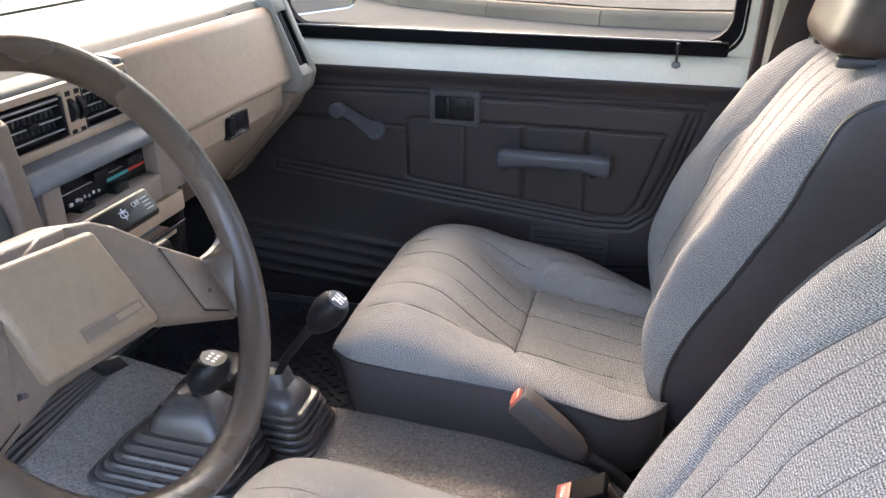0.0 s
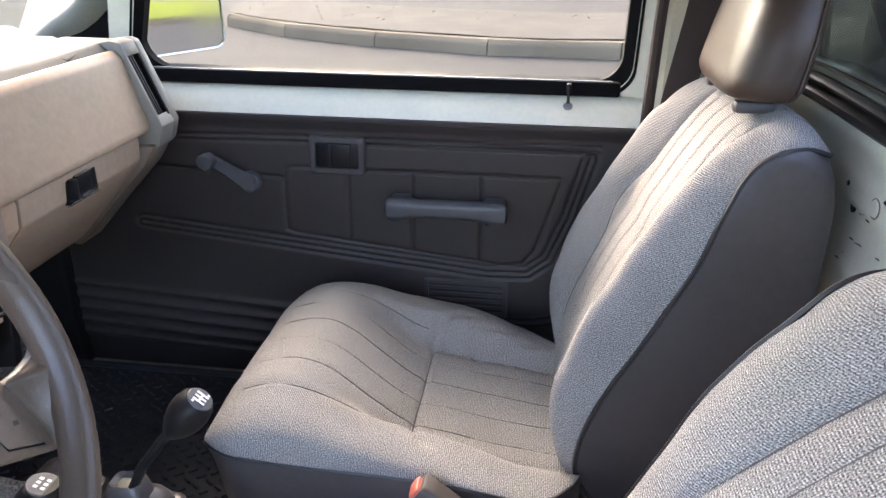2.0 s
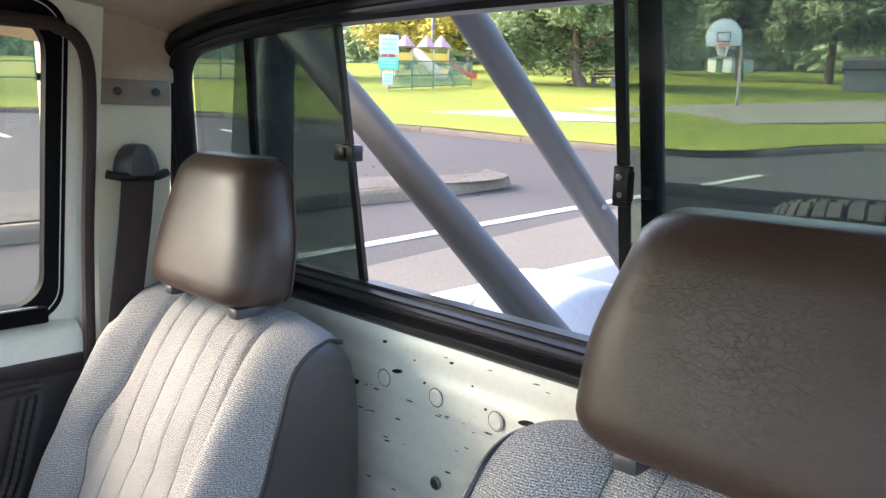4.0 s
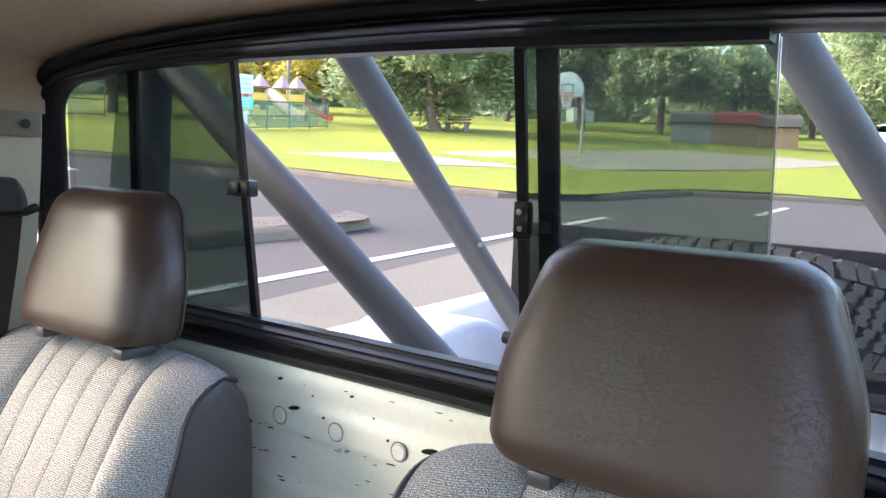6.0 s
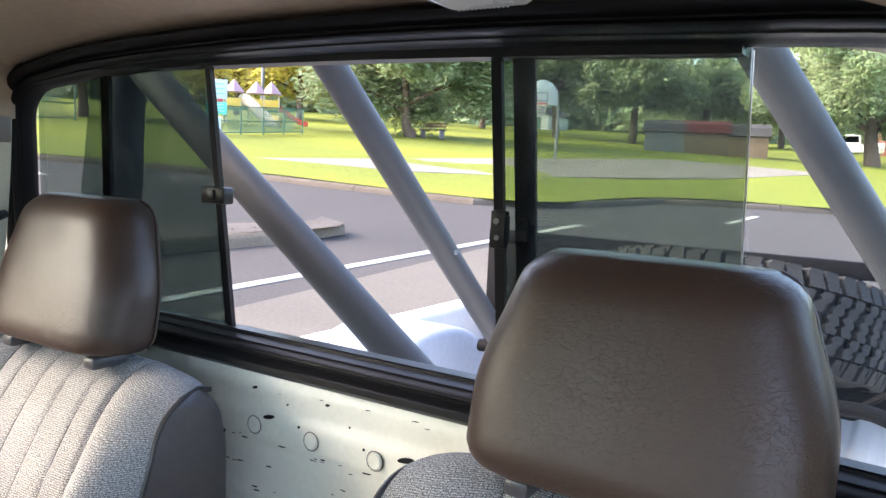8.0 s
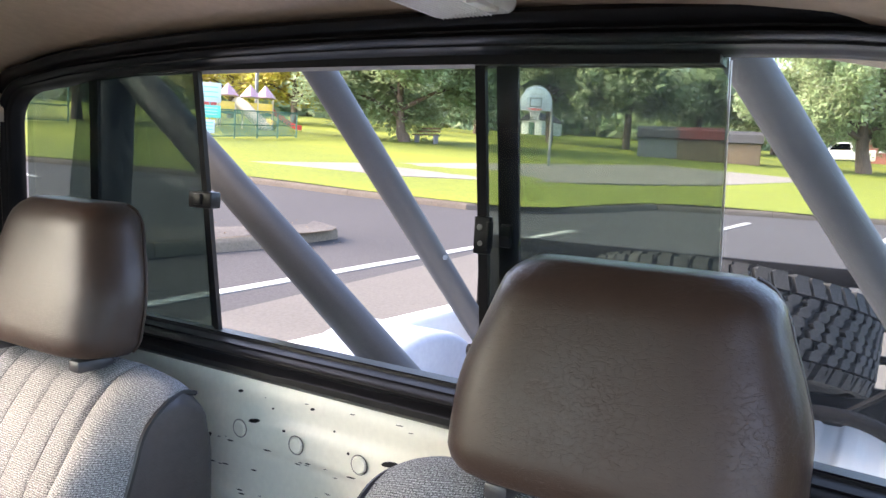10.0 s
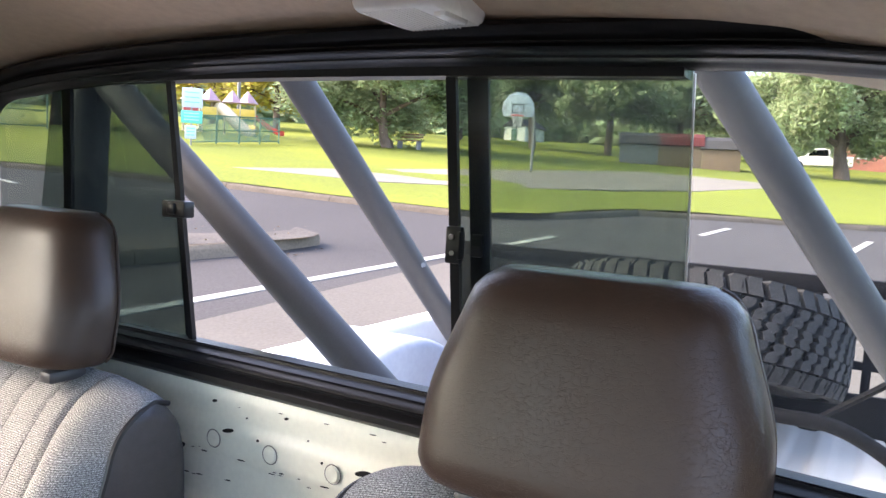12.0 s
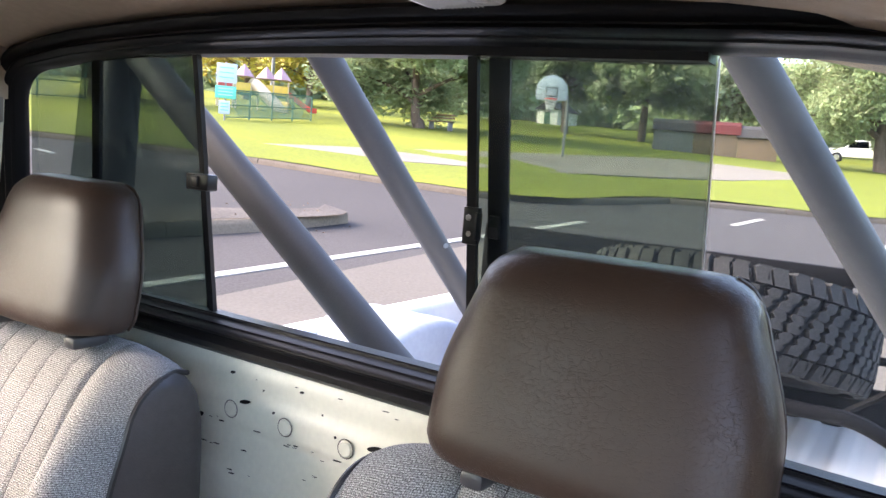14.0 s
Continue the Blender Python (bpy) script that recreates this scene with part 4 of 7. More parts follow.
            z -= 0.006 * bell(x - 0.222, 0.0055) * ins
            z -= 0.005 * bell(r - 0.135, 0.006) * smoothstep(0.20, 0.23, x)
            z -= 0.006 * bell(x - 0.19, 0.03) * bell(r - 0.15, 0.03)
            for p, q in FOLDS:
                z -= 0.010 * bell(seg_dist(x, y, p, q), 0.0085) * h
            for q in RIBS:
                if abs(q) < 0.12 or x < 0.21:
                    z -= 0.0022 * bell(y - q, 0.0036) * h * smoothstep(-0.05, 0.02, x)
            row.append((x + slide, CY + y, zp + z))
        rows.append(row)
        for sk, sg in ((skirt_l, -1), (skirt_r, 1)):
            yb = CY + sg * w
            zb = 0.705 + 0.03 * nose
            sk.append([(x + slide + dx * nose, yb + sg * dy, z) for dx, dy, z in ((0, 0, zp), (0.012, 0.003, zp - 0.02), (0.02, 0.001, zb + 0.06), (0.03, -0.02, zb))])
    part("cushion_cover", loft(rows, False, False), CLOTH, seat, "grey ribbed tweed seat cushion", uv=grid_uv(rows), angle=80)
    for q in RIBS:
        use = [r for r, x in zip(rows, X) if x > -0.03 and x < (0.46 if abs(q) < 0.12 else 0.21)]
        part("seam", stitch(use, [CY + q] * len(use)), THREAD, seat)
    i5 = min(range(len(X)), key=lambda i: abs(X[i] - 0.222))
    part("seam", tube([(p[0], p[1], p[2] + 0.0004) for p in rows[i5] if abs(p[1] - CY) < 0.134][::3], 0.0010, 5), THREAD, seat)
    for sg in (-1, 1):
        part("seam", stitch([r for r, x in zip(rows, X) if 0.222 <= x < 0.46], [CY + sg * 0.135] * 60), THREAD, seat)
    frontv = [[rows[0][j], (rows[0][j][0] + 0.004, rows[0][j][1], 0.85), (-0.03 + slide, CY + (rows[0][j][1] - CY) * 0.96, 0.74), (-0.02 + slide, CY + (rows[0][j][1] - CY) * 0.92, 0.705)] for j in range(0, len(A), 6)]
    part("cushion_skirt", join(loft(skirt_l, False, False), loft(skirt_r, False, False), loft(frontv, False, False)), VINYL, seat, "dark vinyl cushion side", angle=60)
    edge = [r[0] for r in reversed(rows[:-3])] + [r[-1] for r in rows[:-3]]
    part("piping", tube([(p[0], p[1], p[2] + 0.001) for p in edge[::2]], 0.0028, 6), PIPING, seat, "grey piping along the seam")
    # runners to the floor
    for y in (CY - 0.15, CY + 0.15):
        part("seat_rail", box(-0.02, 0.46, y - 0.02, y + 0.02, FLOOR - 0.01, 0.72, 0.004), DARK, seat, "black steel seat runner")
    part("recliner_handle", tube([(0.44, CY + 0.235, 0.86), (0.40, CY + 0.243, 0.848), (0.34, CY + 0.245, 0.842)], 0.009, 8), BLACKM, seat)
    # head restraint
    rings = []
    N = 56
    for s in [0, 0.01, 0.035, 0.08] + lin(0.14, 0.84, 14) + [0.9, 0.945, 0.975, 0.992, 1.0]:
        z = 1.347 + (0.191 if HY > 0 else 0.185) * s
        e = 1 - (max(0, 0.12 - s) / 0.12) ** 2.2 * 0.16 - (max(0, s - 0.80) / 0.2) ** 2.4 * 0.42
        w = (0.148 - 0.034 * smoothstep(0.30, 1.05, s)) * (1 - (max(0, s - 0.86) / 0.14) ** 2.6 * 0.22 - (max(0, 0.10 - s) / 0.10) ** 2 * 0.06)
        t = (0.052 - 0.012 * s) * e
        cx = 0.672 + 0.035 * s
        ring = []
        for k in range(N):
            a = 2 * math.pi * k / N
            c, q = math.cos(a), math.sin(a)
            ring.append((cx + t * math.copysign(abs(c) ** 0.62, c) * (1.0 if c > 0 else 1.05) + 0.012 * (abs(q) ** 4) * (1 if c < 0 else 0.3), HY + w * math.copysign(abs(q) ** 0.5, q), z))
        rings.append(ring)
    hd = part("head_restraint", loft(rings), BROWN, seat, "brown-grey grained vinyl head restraint", angle=70)
    for sg in (1, -1):
        seam = []
        for r in rings[1:-1]:
            best = max(r, key=lambda p: sg * (p[1] - HY) + 0.6 * p[0])
            seam.append((best[0] + 0.001, best[1] + sg * 0.001, best[2]))
        part("seam", tube(curve_pts(seam[::2], 3), 0.0022, 6), BROWN, hd)
    for y in (HY - 0.102, HY + 0.084):
        part("post", tube([(0.684, y, 1.30), (0.688, y, 1.38)], 0.006, 10), CHROME, hd)
        part("post_guide", box(0.638, 0.690, y - 0.012, y + 0.012, 1.326, 1.342, 0.005), BEZEL, hd, "dark plastic post guide")
    return seat


build_seat("grey tweed passenger bucket seat with dark vinyl sides")
SEAT.update(back=-0.424, cushion=-0.455, head=-0.408, forward=0.055, slide=0.02, worn=0.85)
build_seat("grey tweed driver bucket seat with dark vinyl sides")

# ---- steering wheel ----
WC = Vector((-0.013, -0.436, 1.267))
WN = Vector((math.cos(0.42) * math.cos(0.1), math.cos(0.42) * math.sin(0.1), math.sin(0.42)))
WU = Vector((-math.sin(0.1), math.cos(0.1), 0))
WV = WN.cross(WU)


def on_wheel(a, b, c):
    return tuple(WC + WU * a + WV * b + WN * c)


wheel = root("steering_wheel", tuple(WC - WN * 0.05), "two-spoke grey plastic steering wheel with a broad hub pad", "steering wheel")
rim = []
for k in range(72):
    a = 2 * math.pi * k / 72
    c = Vector((math.cos(a), math.sin(a)))
    ring = []
    for j in range(14):
        b = 2 * math.pi * j / 14
        r = 0.1935 + (0.0120 if math.cos(b) > 0 else 0.0175) * math.cos(b)
        ring.append(on_wheel(c.x * r, c.y * r, 0.0150 * math.sin(b) * (1 - 0.12 * math.cos(b)) - 0.003 * max(0.0, -math.cos(b))))
    rim.append(ring)
part("rim", loft(rim + [rim[0]], True, False), RIMV, wheel, "dark grey moulded rim")


def wheel_plate(poly, c0, c1, inset, bevel=0.006):
    cx = sum(p[0] for p in poly) / len(poly)
    cy = sum(p[1] for p in poly) / len(poly)
    return prism(poly, lambda a, b, t: on_wheel(a if not t else cx + (a - cx) * inset, b if not t else cy + (b - cy) * inset, c1 if t else c0), bevel)


TURN = radians(-11)


def mirrored(poly):
    """The other side of the wheel, across its turned upright."""
    out = []
    for a, b in poly:
        x = a * math.cos(-TURN) - b * math.sin(-TURN)
        y = a * math.sin(-TURN) + b * math.cos(-TURN)
        out.append((-x * math.cos(TURN) - y * math.sin(TURN), -x * math.sin(TURN) + y * math.cos(TURN)))
    return out[::-1]


def wheel_block(front, cf, cb, grow, bevel=0.004):
    """A plate of the wheel whose front outline is given; its foot is grown outwards."""
    cx = sum(p[0] for p in front) / len(front)
    cy = sum(p[1] for p in front) / len(front)

    def place(a, b, t):
        k = 0.0 if t else grow / max(1e-6, math.hypot(a - cx, b - cy))
        return on_wheel(a + (a - cx) * k, b + (b - cy) * k, cf if t else cb)
    return prism(front, place, bevel)


PAD = [(-0.094, 0.0535), (0.0244, 0.0351), (0.0368, -0.0606), (-0.0964, -0.0369)]
HOUSING = [(-0.104, 0.066), (0.0126, 0.0493), (0.0374, 0.0420), (0.0500, -0.0690), (-0.106, -0.044)]
SPOKE = [(0.010, 0.0490), (0.0374, 0.0420), (0.0582, 0.0280), (0.097, -0.0106), (0.1496, -0.0537), (0.1640, -0.0800), (0.1568, -0.1268), (0.0541, -0.0710), (0.0450, -0.0648)]
def web_low(f):
    """Depth of the web's inner edge, rising to the rim above the spoke."""
    return -0.019 + 0.017 * smoothstep(-20, -11, f)


WEB_IN = [(-9, 0.183), (-13, 0.1815), (-15.5, 0.178), (-17.3, 0.168), (-18.6, 0.157), (-20, 0.149), (-24, 0.157), (-30, 0.168), (-36, 0.181), (-40, 0.189)]
part("hub_pad", wheel_block(PAD, -0.012, -0.034, 0.006, 0.004), HUB, wheel, "tan-grey padded hub cover")
part("hub_back", wheel_block(HOUSING, -0.0235, -0.060, 0.010, 0.005), WHEEL, wheel, "grey hub back")
for poly, side in ((SPOKE, "right"), (mirrored(SPOKE), "left")):
    part("spoke", wheel_block(poly, -0.020, -0.038, 0.004, 0.004), WHEEL, wheel, "grained grey %s spoke" % side)
for side in (1, -1):
    def web_at(f, u, c):
        """From the end of the spoke (u = 0) up to the inner side of the rim (u = 1)."""
        r0 = table(WEB_IN[::-1], f)
        r = r0 + (0.1915 - r0) * u
        a, b = r * math.cos(radians(f)), r * math.sin(radians(f))
        if side < 0:
            a, b = mirrored([(a, b)])[0]
        return on_wheel(a, b, c)
    part("web", slab(lin(-40, -9, 34), lin(0, 1, 9), lambda f, u: web_at(f, u, web_low(f) + (0.009 - web_low(f)) * smoothstep(-0.1, 1.1, u)), lambda f, u: web_at(f, u, web_low(f) - 0.009 + 0.010 * u)), RIMV, wheel, "moulded web between spoke and rim", angle=60)
BTN = [(0.094, -0.0154), (0.1051, -0.0234), (0.1278, -0.0506), (0.1357, -0.1084), (0.1047, -0.0898)]
for poly in (BTN, mirrored(BTN)):
    part("horn_button", wheel_block(poly, -0.0165, -0.03, 0.001, 0.0018), WHEEL, wheel, "horn button set in the spoke")
    part("button_gap", wheel_plate(poly, -0.03, -0.0193, 1.06, 0.0), RUBBER, wheel)
    cbx, cby = sum(p[0] for p in poly) / 5, sum(p[1] for p in poly) / 5
    part("horn_mark", wheel_plate([(cbx + 0.006, cby - 0.022), (cbx + 0.012, cby - 0.024), (cbx + 0.012, cby - 0.020), (cbx + 0.008, cby - 0.018)], -0.02, -0.0161, 1.0, 0.0), BEZEL, wheel)
BADGE = [(-0.0487, -0.0330), (0.0271, -0.0445), (0.0252, -0.0345), (-0.0489, -0.0216)]
# no real recess: darker plate as its shade, paler edge as its lit border
part("badge_recess", wheel_plate(BADGE, -0.03, -0.0117, 1.0, 0.0), WHEEL, wheel, "plain badge bar, a darker plate for its shaded recess")
part("badge_bar", wheel_plate([(-0.0080, -0.0365), (0.0240, -0.0418), (0.0232, -0.0362), (-0.0085, -0.0312)], -0.03, -0.0112, 1.0, 0.0), HUB, wheel)
part("badge_edge", tube([on_wheel(a, b, -0.0117) for a, b in BADGE], 0.0009, 6, ring=True), HUB, wheel)
part("column", loft([[on_wheel(x * k, y * k - 0.012, c) for x, y in rounded(-0.06, 0.06, -0.055, 0.05, 0.02)] for k, c in ((0.75, -0.045), (0.85, -0.06), (1.0, -0.10), (1.05, -0.30))]), WHEEL, wheel, "brown-grey column shroud")
part("rib_panel", prism([(-0.150, -0.046), (0.010, -0.072), (0.027, -0.091), (-0.160, -0.092)], lambda a, b, t: on_wheel(a, b, -0.083 - 0.012 * t), 0.001), BEZEL, wheel, "dark ribbed lower shroud")
for k in range(6):
    f = (k + 0.5) / 6
    p, q = (-0.150 - 0.010 * f, -0.046 - 0.046 * f), (0.010 + 0.016 * f, -0.072 - 0.018 * f)
    part("column_rib", tube([on_wheel(*p, -0.081), on_wheel(*q, -0.081)], 0.0026, 6), GRIP, wheel, "worn rib on the lower shroud")
part("shroud_cap", prism([(0.002, -0.070), (0.031, -0.079), (0.036, -0.094), (0.012, -0.088)], lambda a, b, t: on_wheel(a, b, -0.070 - 0.02 * t), 0.002), DARK, wheel, "black end cap of the shroud")
part("stalk", tube([on_wheel(0.05, -0.02, -0.10), on_wheel(0.12, -0.03, -0.095), on_wheel(0.19, -0.035, -0.085)], [0.007, 0.006, 0.009], 10), DARK, wheel, "black column stalk")

# ---- levers on the tunnel ----
def bellows(cx, cy, z0, z1, ax, ay, tx, ty, steps, lean):
    """A rubber gaiter of stacked folds, from a broad base to a narrow neck."""
    rings = []
    out = (-0.005, 0.0045, 0.0070, 0.0070, 0.0035)
    up = (0.0, 0.05, 0.20, 0.70, 0.90)
    for i in range(steps * 5 + 1):
        k = i % 5
        t = min(1.0, (i // 5 + up[k]) / steps)
        u = min(1.0, (i // 5 + 0.3 * up[k]) / steps)
        fold = out[k] * (1 - u * 0.35)
        a = ax + (tx - ax) * u ** 0.9 + fold
        b = ay + (ty - ay) * u ** 0.9 + fold
        z = z0 + (z1 - z0) * t
        rings.append([(cx + lean[0] * t + x, cy + lean[1] * t + y, z) for x, y in rounded(-a, a, -b, b, min(a, b) * 0.42, 6)])
    return loft(rings)


gear = root("gear_lever", (-0.075, -0.075, 0.77), "gear lever with round black knob in a rubber gaiter", "gear lever")
part("gaiter", bellows(-0.104, -0.030, 0.772, 0.876, 0.062, 0.060, 0.046, 0.037, 6, (0.020, -0.046)), BOOT, gear, "grey-black rubber gaiter", angle=35)
part("gaiter_collar", loft([[(-0.086 + x * k, -0.076 + y * k, z) for x, y in rounded(-0.046, 0.046, -0.037, 0.037, 0.02, 6)] for k, z in ((1.02, 0.868), (0.98, 0.884), (0.80, 0.897), (0.56, 0.904), (0.46, 0.922), (0.40, 0.926), (0.26, 0.920))]), BOOT, gear)
part("stick", tube([(-0.084, -0.078, 0.905), (-0.058, -0.084, 0.955), (-0.005, -0.088, 1.025)], 0.0062, 12), DARK, gear, "black worn steel stick")
part("knob", loft([[tuple(Vector((-0.012, -0.0885, 1.012)) + Vector((0.63, -0.03, 0.77)).normalized() * h + (Vector((0.77, 0, -0.63)) * math.cos(a) + Vector((0, 1, 0)) * math.sin(a)) * r) for a in lin(0, 2 * math.pi, 25)[:-1]]
     for r, h in ((0.008, -0.002), (0.013, 0.006), (0.0185, 0.018), (0.0228, 0.034), (0.0232, 0.048), (0.0208, 0.059), (0.0165, 0.066))]), DARK, gear, "egg-shaped black knob")
KN = Vector((0.63, -0.03, 0.77)).normalized()
part("knob_badge", disc(tuple(Vector((-0.012, -0.0885, 1.012)) + KN * 0.065), tuple(KN), 0.0152, 0.003, 24, 0.001), PLASTIC, gear, "grey shift pattern disc")

KA = Vector((0, 1, 0))
KB = KN.cross(KA)
for a, b, w, h in ((-0.006, 0.0, 0.0014, 0.0075), (0.0, 0.0, 0.0014, 0.0075), (0.006, 0.0, 0.0014, 0.0075), (0.0, 0.0, 0.007, 0.0013), (-0.010, 0.006, 0.0016, 0.0014), (0.010, -0.006, 0.0016, 0.0014)):
    part("shift_mark", prism([(a - w, b - h), (a + w, b - h), (a + w, b + h), (a - w, b + h)], lambda u, v, t: tuple(Vector((-0.012, -0.0885, 1.012)) + KN * (0.0688 + 0.0005 * t) + KA * u + KB * v)), LENS, gear)

trans = root("transfer_lever", (-0.19, -0.19, 0.77), "four-wheel-drive lever with black ball knob in a rubber gaiter", "gear lever")
part("gaiter", bellows(-0.215, -0.150, 0.772, 0.900, 0.122, 0.066, 0.060, 0.042, 6, (0.066, -0.030)), BOOT, trans, "broad grey-black rubber gaiter", angle=35)
part("gaiter", bellows(-0.235, -0.070, 0.772, 0.902, 0.085, 0.062, 0.026, 0.024, 5, (0.045, 0.022)), BOOT, trans, "rounded rear stack of the gaiter", angle=50)
part("gaiter_collar", loft([[(-0.148 + x * k, -0.18 + y * k, z) for x, y in rounded(-0.060, 0.055, -0.042, 0.042, 0.02, 6)] for k, z in ((0.98, 0.898), (0.84, 0.920), (0.5, 0.942), (0.3, 0.948), (0.22, 0.945))]), BOOT, trans)
part("stick", tube([(-0.145, -0.18, 0.935), (-0.125, -0.187, 0.972)], 0.008, 10), DARK, trans)
part("knob", loft([[(-0.112 + r * math.cos(a) + (z - 1.0) * 0.4, -0.190 + r * math.sin(a), z) for a in lin(0, 2 * math.pi, 25)[:-1]] for r, z in
     ((0.009, 0.965), (0.018, 0.973), (0.0255, 0.988), (0.0265, 1.0), (0.0245, 1.012), (0.018, 1.021))]), DARK, trans, "black ball knob")
part("knob_badge", disc((-0.104, -0.190, 1.0205), (0.3, 0, 1), 0.0165, 0.003, 24, 0.001), PLASTIC, trans, "grey shift pattern disc")

TN = Vector((0.3, 0, 1)).normalized()
TB = TN.cross(KA)
for a, b in ((-0.006, 0.004), (0, 0.004), (0.006, 0.004), (-0.006, -0.004), (0, -0.004), (0.006, -0.004)):
    part("shift_mark", prism([(a - 0.0018, b - 0.0022), (a + 0.0018, b - 0.0022), (a + 0.0018, b + 0.0022), (a - 0.0018, b + 0.0022)], lambda u, v, t: tuple(Vector((-0.104, -0.190, 1.0205)) + TN * (0.0028 + 0.0005 * t) + KA * u + TB * v)), LENS, trans)

# ---- hand brake and buckle ----
hb = root("hand_brake", (0.43, 0.0, 0.74), "hand brake lever with grey grip and faded red button", "hand brake")
HA, HB_ = Vector((0.256, 0.018, 0.872)), Vector((0.352, 0.006, 0.806))
hd_ = (HB_ - HA).normalized()
hs_ = Vector((0, 1, 0))
hu_ = hs_.cross(hd_) * -1
part("grip", loft([[tuple(HA + hd_ * d + hs_ * a * k * 0.9 + hu_ * b * k) for a, b in rounded(-0.021, 0.021, -0.021, 0.021, 0.008)] for k, d in ((0.86, 0.0), (0.95, 0.003), (1.0, 0.03), (0.98, 0.075), (0.8, 0.11), (0.5, 0.125))]), GRIP, hb, "worn grey grip")
part("button", loft([[tuple(HA + hd_ * d + hs_ * a * k + hu_ * b * k) for a, b in rounded(-0.014, 0.014, -0.010, 0.010, 0.004)] for k, d in ((1, 0.004), (1, -0.004), (0.8, -0.006))]), RED, hb, "faded red release button")
part("lever", tube(curve_pts([tuple(HB_ + hd_ * 0.02), (0.41, 0.0, 0.775), (0.46, -0.005, 0.735), (0.50, -0.005, 0.68)], 5), 0.011, 10), DARK, hb, "dark steel lever")
bk = root("belt_buckle", (0.36, -0.09, 0.74), "black belt buckle with faded red press button", "belt buckle")
BM = Matrix.Translation((0.352, -0.085, 0.80)) @ Matrix.Rotation(radians(-32), 4, "Y") @ Matrix.Diagonal((0.8, 0.8, 0.8, 1))
part("body", moved(box(-0.02, 0.07, -0.028, 0.028, -0.012, 0.012, 0.006), BM), BLACKM, bk)
part("press_button", moved(box(-0.022, 0.006, -0.021, 0.021, 0.006, 0.0145, 0.002), BM), RED, bk, "faded red button")
part("stalk", tube([tuple(BM @ Vector((0.065, 0, 0))), (0.45, -0.085, 0.74), (0.48, -0.085, 0.68)], 0.014, 8, flat=0.4), BELT, bk)
tx = bpy.data.curves.new("press_text", "FONT")
tx.body, tx.size, tx.extrude, tx.align_x, tx.align_y = "PRESS", 0.011, 0.0004, "CENTER", "CENTER"
to = new("press_text", tx)
to.parent = bk
to.matrix_parent_inverse = Matrix.Translation(-Vector(bk.location))
to.matrix_basis = BM @ Matrix.Translation((-0.008, 0, 0.0146)) @ Matrix.Rotation(radians(90), 4, "Z")
tx.materials.append(LENS)
for ob in trans.children:
    if ob.name.split(".")[0] not in ("gaiter", "gaiter_collar", "stick"):
        ob.location.z -= 0.009

# ---- dashboard ----
dash = root("dashboard", (-0.55, 0.0, 0.9), "tan and grey vinyl dashboard with air vents, heater panel and glovebox", "dashboard")


def along_y(y0, y1):
    return lambda a, b, t: (a, y1 if t else y0, b)


def top_z(x, y):
    return 1.362 - 0.02 * smoothstep(-0.36, -0.325, x) + 0.016 * smoothstep(-0.50, -0.55, x) - 0.03 * smoothstep(-0.7, -0.86, x) - 0.004 * bell(x + 0.46, 0.006) - 0.004 * bell(x + 0.595, 0.018)


part("top_pad", slab(lin(-0.88, -0.322, 110), lin(-0.66, 0.515, 40), lambda x, y: (x, y, top_z(x, y)), lambda x, y: (x, y, 1.30)), DASHTOP, dash, "pale grey padded dash top with a defroster slot")
part("defroster_slot", box(-0.606, -0.584, -0.55, 0.50, 1.352, 1.3805, 0.003), RUBBER, dash)
part("demister_slot", prism([(-0.386, 0.318), (-0.390, 0.345), (-0.378, 0.366), (-0.346, 0.380), (-0.340, 0.350), (-0.358, 0.320)], lambda a, b, t: (a, b, top_z(a, b) - 0.01 + 0.0115 * t), 0.001), RUBBER, dash, "small dark demister slot")
part("face_panel", prism([(-0.328, 1.352), (-0.316, 1.340), (-0.282, 1.222), (-0.286, 1.212), (-0.36, 1.205), (-0.40, 1.33)], along_y(-0.012, 0.462), 0.005), DASH, dash, "tan padded face panel")
part("face_panel", prism([(-0.330, 1.352), (-0.300, 1.330), (-0.262, 1.222), (-0.262, 1.165), (-0.40, 1.150), (-0.40, 1.33)], along_y(-0.66, -0.285), 0.006), DASHTOP, dash, "grey instrument hood")
part("glovebox_door", prism([(-0.303, 1.211), (-0.298, 1.204), (-0.301, 1.166), (-0.366, 1.089), (-0.440, 1.010), (-0.46, 1.03), (-0.37, 1.205)], along_y(0.118, 0.446), 0.004), DASH, dash, "tan glovebox door")
part("lower_panel", prism([(-0.303, 1.210), (-0.299, 1.202), (-0.303, 1.165), (-0.367, 1.088), (-0.440, 1.008), (-0.50, 1.03), (-0.50, 1.20)], along_y(0.012, 0.116), 0.004), DASH, dash, "tan lower panel")
part("lower_end", prism([(-0.275, 1.190), (-0.300, 1.150), (-0.372, 1.075), (-0.450, 0.990), (-0.52, 1.0), (-0.42, 1.19)], along_y(0.451, 0.522), 0.006), WHEEL, dash, "grey-brown lower end of the dash")
part("under_panel", prism([(-0.345, 1.20), (-0.375, 1.11), (-0.50, 0.985), (-0.80, 0.96), (-0.80, 1.30), (-0.40, 1.30)], along_y(-0.65, 0.60), 0.006), DARK, dash, "black underside of the dash")
gl = part("glovebox_latch", box(-0.309, -0.2985, 0.222, 0.304, 1.160, 1.203, 0.002), DARK, dash, "black latch recess")
part("latch_paddle", join(box(-0.301, -0.288, 0.226, 0.240, 1.166, 1.199, 0.003), box(-0.303, -0.292, 0.242, 0.282, 1.172, 1.200, 0.003)), DARK, gl, "black latch paddle")
